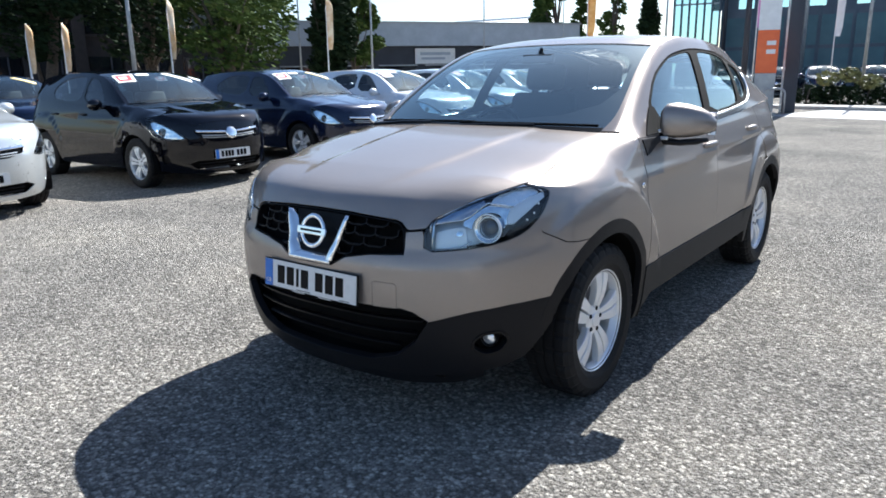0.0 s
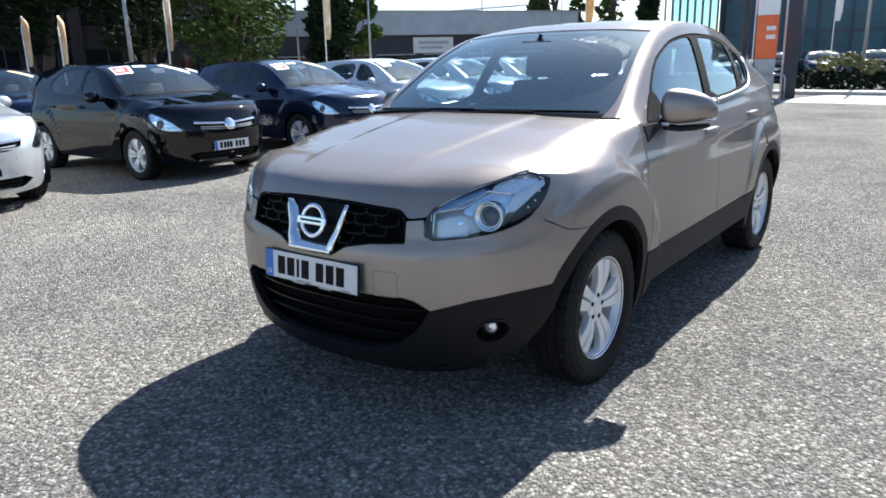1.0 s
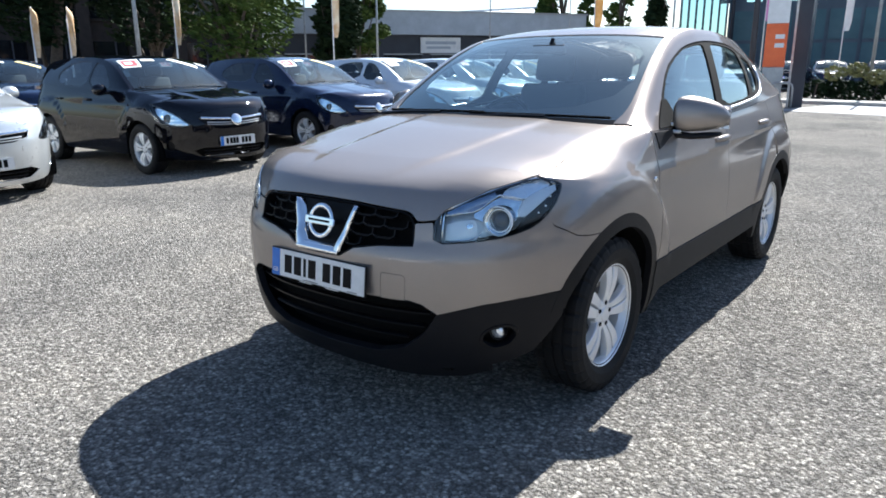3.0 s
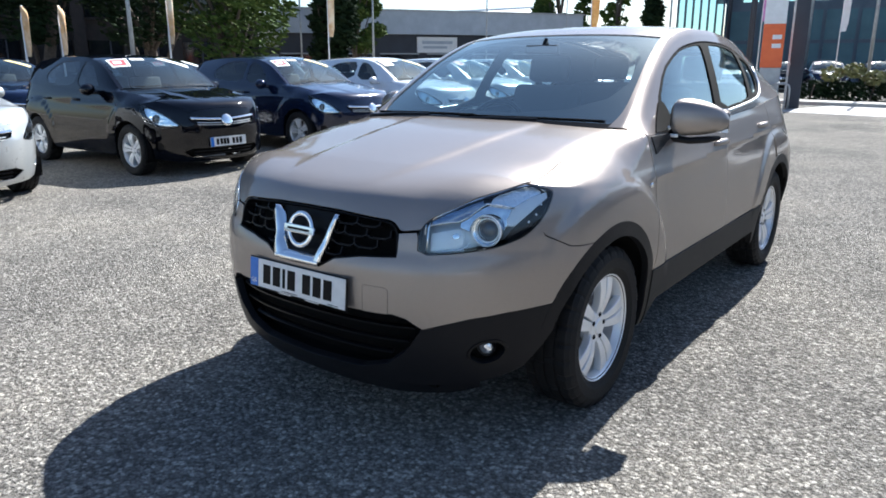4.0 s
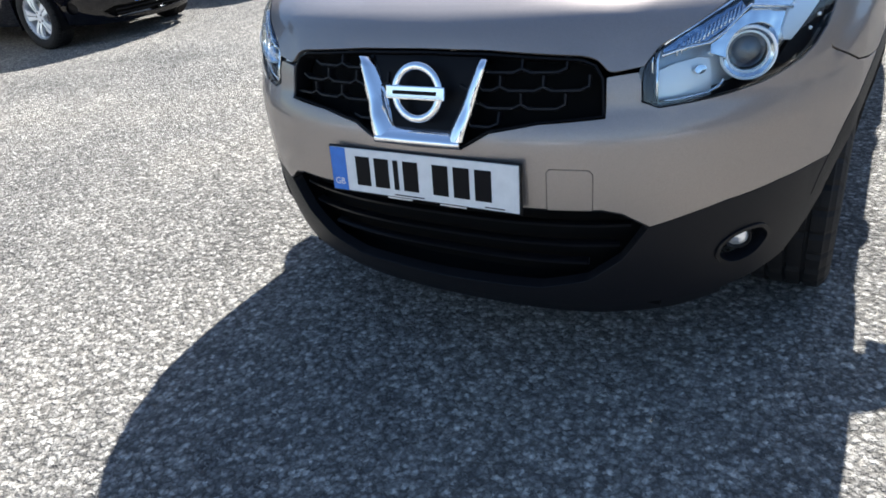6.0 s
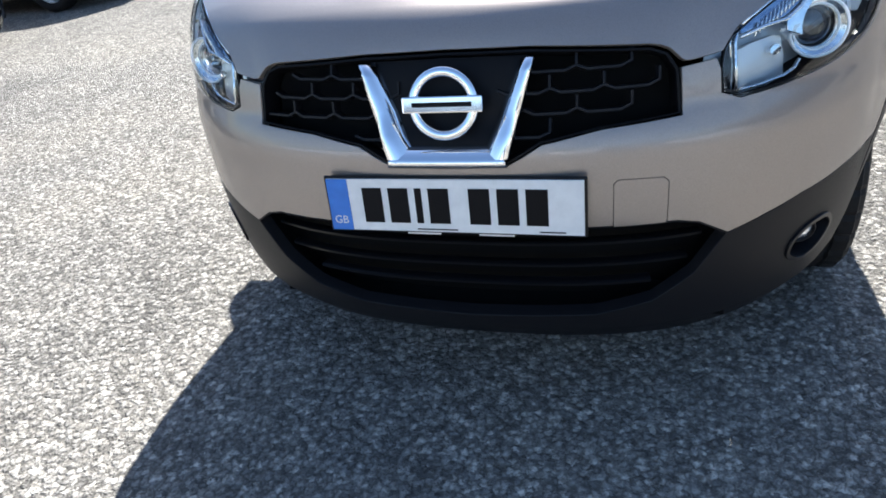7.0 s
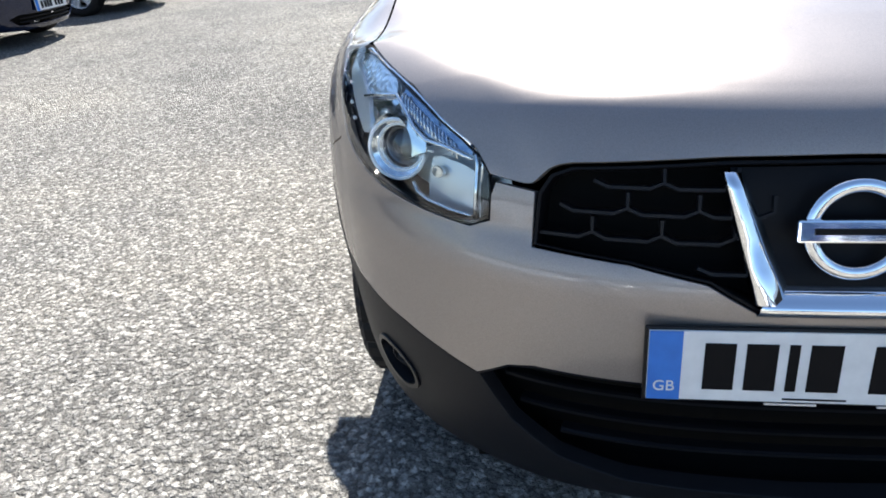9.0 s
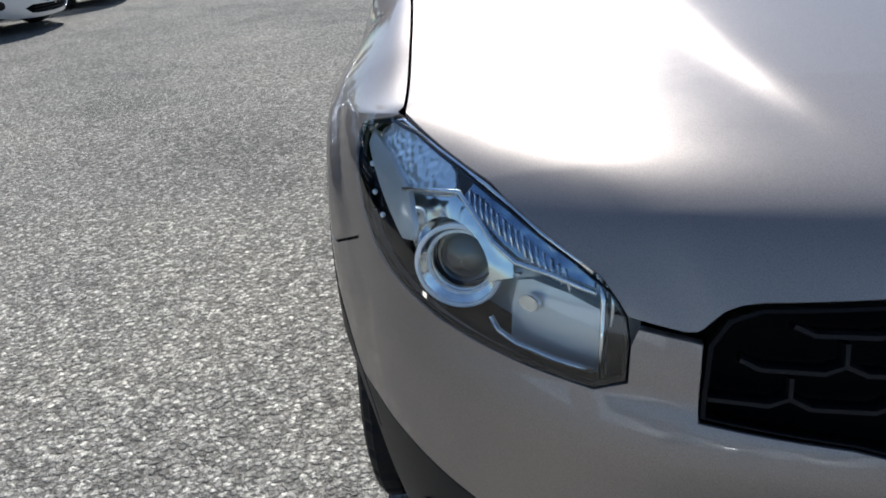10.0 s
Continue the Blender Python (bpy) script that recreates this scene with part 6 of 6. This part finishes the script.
def glass_showroom():
    """A tall showroom: a see-through glazed corner between slim fins, and a hall with a band of high windows."""
    b = thing("glass_showroom", "tall slate-blue showroom with a see-through glazed corner between slim fins", "building", facing(12.5, 58))
    # the hall: a lower and an upper block with a band of windows between
    slab("wall", b, HALL_CLAD, 8.2, 6.0, 2.9, 24.6, 8, 5.8)
    slab("wall", b, HALL_CLAD, 8.2, 6.0, 10.3, 24.6, 8, 6.0, "upper wall")
    slab("roof", b, GREY_METAL, 6.5, 5.0, 13.55, 29, 11, 0.5)
    for i in range(10):
        slab("pier", b, HALL_CLAD, -3.9 + 2.6 * i, 2.4, 6.55, 1.1 if i % 3 else 1.9, 0.7, 1.5)
        slab("window", b, ATRIUM_GLASS, -2.6 + 2.6 * i, 2.2, 6.55, 1.5, 0.04, 1.46).visible_shadow = False
    for i in range(11):
        for k in range(2):
            slab("pane", b, TEAL_PANE, -2.9 + 2.2 * i, 1.96, 1.75 + 2.35 * k, 1.95, 0.08, 2.1)
    # the glazed corner
    for i in range(6):
        for k in range(4):
            slab("pane", b, ATRIUM_GLASS, -7.1 + 0.54 * i, 0.5, 1.7 + 3.0 * k, 0.46, 0.03, 2.9).visible_shadow = False
    for i in range(7):
        slab("fin", b, HALL_CLAD, -7.37 + 0.54 * i, 0.40, 6.6, 0.11, 0.5, 13.2)
    for k in range(5):
        slab("transom", b, GREY_METAL, -5.75, 0.44, 0.2 + 3.0 * k, 3.3, 0.10, 0.12)
    slab("back_wall", b, HALL_CLAD, -4.9, 9.0, 1.6, 1.6, 0.5, 3.2)
    for i in range(3):
        bm = bmesh.new()
        tube(bm, [(-3.6 + 5.2 * i, -1.2, 0), (-3.6 + 5.2 * i, -1.2, 13)], 0.13, 10)
        part("column", bm, NAVY_CLAD if i == 0 else GREY_METAL, b, smooth=True)
    return b


office()
grey_unit()
warehouse()
glass_showroom()
side_unit = thing("trade_unit", "low pale-roofed trade unit beside the trees", "building", facing(49.5, 62))
slab("wall", side_unit, NAVY_CLAD, 0, 3, 1.4, 9, 6, 2.8)
slab("fascia", side_unit, PALE_METAL, 0, 3, 3.9, 9.2, 6.2, 2.2)
slab("door", side_unit, GREY_METAL, -1.5, -0.05, 1.1, 2.0, 0.1, 2.2)
rear_unit = thing("trade_unit", "plain low grey trade unit behind the opposite row", "building", pose(0, -22, 0))
slab("wall", rear_unit, GREY_CLAD, 0, -4, 1.5, 70, 8, 3.0)
slab("fascia", rear_unit, NAVY_CLAD, 0, 0.1, 2.8, 70.2, 0.4, 0.6)


# unseen block, added so the doors mirror something dark to the east
east_blocker = thing("trade_unit", "unseen brick block added on the east to darken the door reflections", "building", pose(34, 6, 0, 0, 0, -90))
slab("wall", east_blocker, BRICK, 0, 4, 3.2, 70, 8, 6.4)
slab("fascia", east_blocker, GREY_CLAD, 0, -0.1, 5.6, 70.2, 0.4, 1.4)
# dark cars out of view, added to darken the door reflections
for k, src in enumerate((black_hatch, navy_hatch, black_hatch, navy_hatch, black_hatch)):
    another(src, "unseen dark hatchback added on the east to darken the door reflections", 7.6, 4.0 + 3.0 * k, -90)


# unseen block, added to hide the bright north-east horizon from the doors
north_blocker = thing("trade_unit", "unseen grey block added in the north-east to dim the door reflections", "building", pose(26, 33, 0))
slab("wall", north_blocker, GREY_CLAD, 0, 4, 2.3, 40, 8, 4.6)
slab("roof_edge", north_blocker, GREY_METAL, 0, -0.1, 4.7, 40.2, 0.4, 0.3)


# ---- road, kerbs, hedge ----
def strip(name, label, category, mat, deg0, d0, deg1, d1, width, height):
    a, b = bearing(deg0, d0), bearing(deg1, d1)
    along = (b - a)
    side = Vector((-along.y, along.x, 0)).normalized() * width
    bm = bmesh.new()
    vs = [bm.verts.new(p + Vector((0, 0, z))) for z in (-0.05, height) for p in (a, b, b + side, a + side)]
    for f in ((0, 1, 2, 3), (4, 5, 6, 7), (0, 1, 5, 4), (1, 2, 6, 5), (2, 3, 7, 6), (3, 0, 4, 7)):
        bm.faces.new([vs[i] for i in f])
    bmesh.ops.recalc_face_normals(bm, faces=bm.faces)
    if height > 0.05:
        bmesh.ops.bevel(bm, geom=[e for e in bm.edges], offset=0.02, segments=2, affect="EDGES")
    return tagged(part(name, bm, mat, None), label, category, kind="structure")


ROAD = grained(material("pale worn road", (0.30, 0.30, 0.29), 0.85), 30, 1, [(0.3, (0.25, 0.25, 0.245)), (0.7, (0.36, 0.355, 0.345))], 0.3, True)
strip("road", "pale worn road beside the forecourt", "road", ROAD, 13.0, 23.6, -30, 21.5, 4.5, 0.006)
strip("pavement", "concrete kerb along the far side of the road", "pavement", CONCRETE, 13.0, 28.3, -30, 26.0, 1.1, 0.12)
strip("kerb", "concrete kerb of the sign island", "kerb", CONCRETE, 15.5, 22.6, 12.2, 23.6, 0.25, 0.11)

LEAF = grained(material("green leaves", (0.06, 0.10, 0.025), 0.6), 2.2, 1, [(0.3, (0.030, 0.055, 0.013)), (0.55, (0.065, 0.10, 0.025)), (0.75, (0.16, 0.18, 0.05))])
# the dark leaf colour also holds the shade on backlit broad trees
LEAF_DARK = grained(material("dark conifer and shaded-side leaves", (0.03, 0.055, 0.022), 0.65), 2.0, 1, [(0.3, (0.010, 0.020, 0.009)), (0.7, (0.026, 0.044, 0.019))])
for lm in (LEAF, LEAF_DARK):
    bsdf(lm).inputs["Specular IOR Level"].default_value = 0.08
    bsdf(lm).inputs["Roughness"].default_value = 0.8
LEAF_PALE = grained(material("pale yellow-green leaves", (0.2, 0.2, 0.07), 0.6), 2.5, 1, [(0.3, (0.12, 0.13, 0.04)), (0.7, (0.27, 0.26, 0.10))])
BARK = grained(material("grey-brown bark", (0.09, 0.07, 0.055), 0.9), 12, 1, [(0.3, (0.05, 0.04, 0.03)), (0.7, (0.13, 0.10, 0.08))], 0.6)


def leaves(name, parent, mat, blobs, count, size, rng, kind=""):
    """Many small leaf clumps scattered through blobs (centre, radii)."""
    verts, faces = [], []
    vol = np.array([r[0] * r[1] * r[2] for _, r in blobs])
    for c, r in [blobs[i] for i in rng.choice(len(blobs), count, p=vol / vol.sum())]:
        d = rng.normal(size=3)
        d /= np.linalg.norm(d)
        p = np.array(c) + d * np.array(r) * rng.uniform(0.45, 1.05) ** 0.6
        n, s = rng.normal(size=3), size * rng.uniform(0.5, 1.4)
        n /= np.linalg.norm(n)
        u = np.cross(n, (0.3, 0.2, 0.93))
        u /= np.linalg.norm(u) + 1e-9
        v = np.cross(n, u)
        i = len(verts)
        verts += [p - u * s, p - v * s * 0.45 + n * s * 0.15, p + u * s, p + v * s * 0.45 + n * s * 0.15]
        faces += [(i, i + 1, i + 2), (i, i + 2, i + 3)]
    ob = link_mesh(name, np.array(verts), faces, mat, parent, smooth=False)
    if kind:
        tagged(ob, kind=kind)
    return ob


def tree(label, deg, dist, height, radius, seed, mat=None, slim=False, count=5200, base=0.28):
    rng = np.random.default_rng(seed)
    t = thing("tree", label, "tree", facing(deg, dist), "trees round the forecourt")
    bm = bmesh.new()
    lean = rng.normal(size=2) * 0.15
    trunk = [(lean[0] * k, lean[1] * k, height * 0.8 * k / 5) for k in range(6)]
    tube(bm, trunk, [height * 0.028 * (1 - 0.16 * k) for k in range(6)], 8)
    blobs = []
    n = 9 if slim else 15
    for k in range(n):
        h = height * (base + (1 - base) * (k + 0.5) / n)
        if slim:
            rr = radius * (1.1 - 0.75 * abs((k + 0.5) / n - 0.4) / 0.6)
            blobs.append(((rng.normal() * 0.2, rng.normal() * 0.2, h), (rr, rr, height / n * 0.9)))
            tip = (rng.normal() * rr * 0.4, rng.normal() * rr * 0.4, h)
        else:
            a, out = rng.uniform(0, 6.28), radius * rng.uniform(0.25, 0.85) * math.sin(math.pi * min(0.95, 0.2 + 0.75 * (k + 0.5) / n))
            c = (out * math.cos(a), out * math.sin(a), h)
            rr = radius * rng.uniform(0.28, 0.45)
            blobs.append((c, (rr, rr, rr * rng.uniform(0.6, 0.95))))
            tip = c
        j = min(4, int(5 * max(0.1, h / height - 0.25)))
        s = trunk[j]
        tube(bm, [s, ((s[0] + tip[0]) / 2, (s[1] + tip[1]) / 2, (s[2] + tip[2]) / 2 + 0.2), tip], [height * 0.011, height * 0.007, height * 0.003], 5)
    part("trunk", bm, BARK, t, smooth=True)
    leaves("crown", t, mat or LEAF, blobs, count, 0.0042 * dist + 0.02, rng)
    return t


tree("broad green tree with drooping leaves", 53.5, 34, 10.5, 4.0, 11, count=9000, base=0.22)
tree("broad green tree in front of the dark office block", 59.0, 38, 11.5, 4.2, 12, LEAF_DARK, count=7000, base=0.25)
tree("dark green tree in front of the dark office block", 66.0, 36, 10.0, 3.2, 13, LEAF_DARK, count=6000)
tree("tall green tree at the edge of the forecourt", 71.0, 33, 11.0, 3.6, 14, LEAF_DARK, count=6000)
tree("tall dark narrow tree beside the trade unit", 45.8, 44, 8.5, 1.4, 15, LEAF_DARK, True, 6500, 0.1)
tree("green tree behind the narrow one", 44.0, 56, 8.6, 2.0, 16, LEAF, False, 3000)
tree("small rounded tree over the trade unit's roof", 28.7, 74, 11.3, 2.4, 17, LEAF, False, 2500)
tree("thin airy tree over the trade unit's roof", 23.9, 78, 10.2, 2.0, 18, LEAF, False, 900)
tree("small green tree over the trade unit's roof", 26.4, 80, 9.2, 1.3, 19, LEAF, False, 1200)
tree("dark conifer over the trade unit's roof", 21.3, 76, 10.3, 0.9, 20, LEAF_DARK, True, 2500)


def hedge(label, deg0, deg1, dist, height, seed):
    rng = np.random.default_rng(seed)
    h = thing("hedge", label, "hedge", facing((deg0 + deg1) / 2, dist))
    half = dist * math.tan(radians(abs(deg0 - deg1) / 2))
    blobs = [((x, rng.uniform(0.3, 1.2), height * rng.uniform(0.3, 0.62)), (0.6, 0.5, height * 0.42)) for x in np.arange(-half, half, 0.5)]
    leaves("foliage", h, LEAF_DARK, blobs, 5200, 0.10, rng)
    tufts = [((x, rng.uniform(0.2, 1.0), height * rng.uniform(0.85, 1.15)), (0.4, 0.35, 0.28)) for x in np.arange(-half, half, 0.7) if rng.uniform() < 0.6]
    leaves("pale_foliage", h, LEAF_PALE, tufts, 2200, 0.09, rng)
    for x in np.arange(-half, half, 1.0):
        bm = bmesh.new()
        tube(bm, [(x, 0.6, 0), (x + 0.1, 0.6, height * 0.6)], 0.03, 5)
        part("stem", bm, BARK, h)


hedge("low clipped hedge with pale tufts along the road", 10.5, -6, 30.5, 0.98, 31)
hedge("low hedge along the road", -6, -22, 29.5, 0.98, 32)


# ---- poles, banners, sign ----
def pole(deg, dist, height, r=0.07, lamp=False, mat=None):
    p = thing("lamp_post" if lamp else "flag_pole", "slim grey lamp post" if lamp else "slim pale pole standing on the forecourt", "post", facing(deg, dist))
    bm = bmesh.new()
    tube(bm, [(0, 0, 0), (0, 0, height * 0.5), (0, 0, height)], [r, r * 0.85, r * 0.6], 10)
    part("post", bm, mat or GREY_METAL, p, smooth=True)
    if lamp:
        bm = bmesh.new()
        box(bm, 0, -0.3, height, 0.25, 0.8, 0.12, 0.04)
        part("lamp_head", bm, GREY_METAL, p)
    return p


pole(60.2, 30, 7, 0.09)
pole(48.2, 42, 7, 0.06)
pole(42.7, 36, 6.5, 0.06)
pole(33.9, 50, 8, 0.05)
pole(20.2, 46, 8.5, 0.07)
pole(27.8, 60, 9, 0.05)
pole(7.0, 33, 8, 0.07)
pole(3.6, 34, 9, 0.08)
pole(14.6, 30, 9, 0.12, False, NAVY_CLAD)


def banner(label, deg, dist, foot, top, width, mat, lean=0.0):
    """A feather banner on a bent rod."""
    b = thing("feather_banner", label, "banner", facing(deg, dist), "feather banners")
    bm = bmesh.new()
    tube(bm, [(0, 0, 0), (0, 0, foot), (0.0, 0, top - 0.3), (width * 0.3, 0, top)], [0.025, 0.022, 0.015, 0.01], 8)
    part("rod", bm, WHITE_METAL, b, smooth=True)
    bm = bmesh.new()
    n, rows = 14, []
    for k in range(n + 1):
        u = k / n
        z = foot + (top - foot) * u
        w = width * (0.85 + 0.15 * u) * (1 - max(0, (u - 0.8) / 0.2) ** 2.2 * 0.7) * (0.75 + 0.25 * min(1, u / 0.15))
        rows.append([[bm.verts.new((0.012 + w * q / 5, 0.05 * math.sin(3.5 * u + 2.4 * q / 5 + lean) + dy, z + 0.04 * math.sin(4 * u) * q / 5)) for q in range(6)] for dy in (-0.003, 0.003)])
    for a, c in zip(rows, rows[1:]):
        for s in (0, 1):
            for q in range(5):
                bm.faces.new((a[s][q], a[s][q + 1], c[s][q + 1], c[s][q]))
        bm.faces.new((a[0][5], a[1][5], c[1][5], c[0][5]))
    part("cloth", bm, mat, b, smooth=True)
    return b


banner("cream and yellow feather banner behind the cars", 66.8, 19, 1.55, 2.65, 0.14, CREAM, 0.5)
banner("cream feather banner behind the cars", 64.6, 20, 1.6, 2.75, 0.14, CREAM, 1.5)
banner("narrow cream feather banner", 57.6, 21, 1.9, 3.45, 0.16, CREAM, 2.0)
banner("cream feather banner by the row of cars", 46.1, 26, 2.3, 4.0, 0.24, CREAM, 0.2)
banner("bright orange feather banner on a rod", 26.0, 27, 2.6, 4.7, 0.3, AMBER, 0.0)
banner("pink feather banner before the glass showroom", 14.0, 34, 3.1, 5.6, 0.8, PINK, 0.9)
banner("white feather banner across the road", 9.0, 36, 2.7, 5.0, 0.3, WHITE_METAL, 0.4)
banner("white feather banner across the road", 5.6, 36, 3.0, 5.2, 0.35, WHITE_METAL, 1.4)

totem = thing("totem_sign", "tall totem sign with white, orange and grey panels", "sign", facing(13.15, 25.0))
slab("grey_panel", totem, GREY_METAL, 0, 0, 0.625, 0.60, 0.30, 1.25, "", 0.02)
slab("orange_panel", totem, ORANGE, 0, 0, 1.90, 0.62, 0.32, 1.30, "orange sign panel", 0.02)
slab("white_panel", totem, WHITE_METAL, 0, 0, 3.08, 0.62, 0.32, 1.06, "", 0.02)
navy = thing("totem_sign", "tall narrow navy totem with a pale edge beside the kerb", "sign", facing(11.5, 25.6))
slab("navy_panel", navy, NAVY_CLAD, 0.02, 0, 3.2, 0.40, 0.16, 6.4, "", 0.02)
slab("pale_edge", navy, GREY_METAL, -0.215, -0.02, 3.2, 0.06, 0.14, 6.4, "pale metal edge")
for x in (-0.62,):
    rail = thing("hoop_barrier", "dark grey metal hoop barrier on the kerb", "barrier", facing(12.2, 24.6) @ Matrix.Translation((x + 0.2, 0, 0)), "hoop barriers")
    bm = bmesh.new()
    tube(bm, [(0, 0, 0), (0, 0, 0.62), (0.03, 0, 0.72), (0.12, 0, 0.78), (0.50, 0, 0.78), (0.59, 0, 0.72), (0.62, 0, 0.62), (0.62, 0, 0)], 0.03, 8)
    part("hoop", bm, GREY_METAL, rail, smooth=True)
for k in range(2):
    slab("sign_bar", totem, WHITE_METAL, 0.10, -0.165, 1.90 + 0.26 * k, 0.26, 0.012, 0.13)
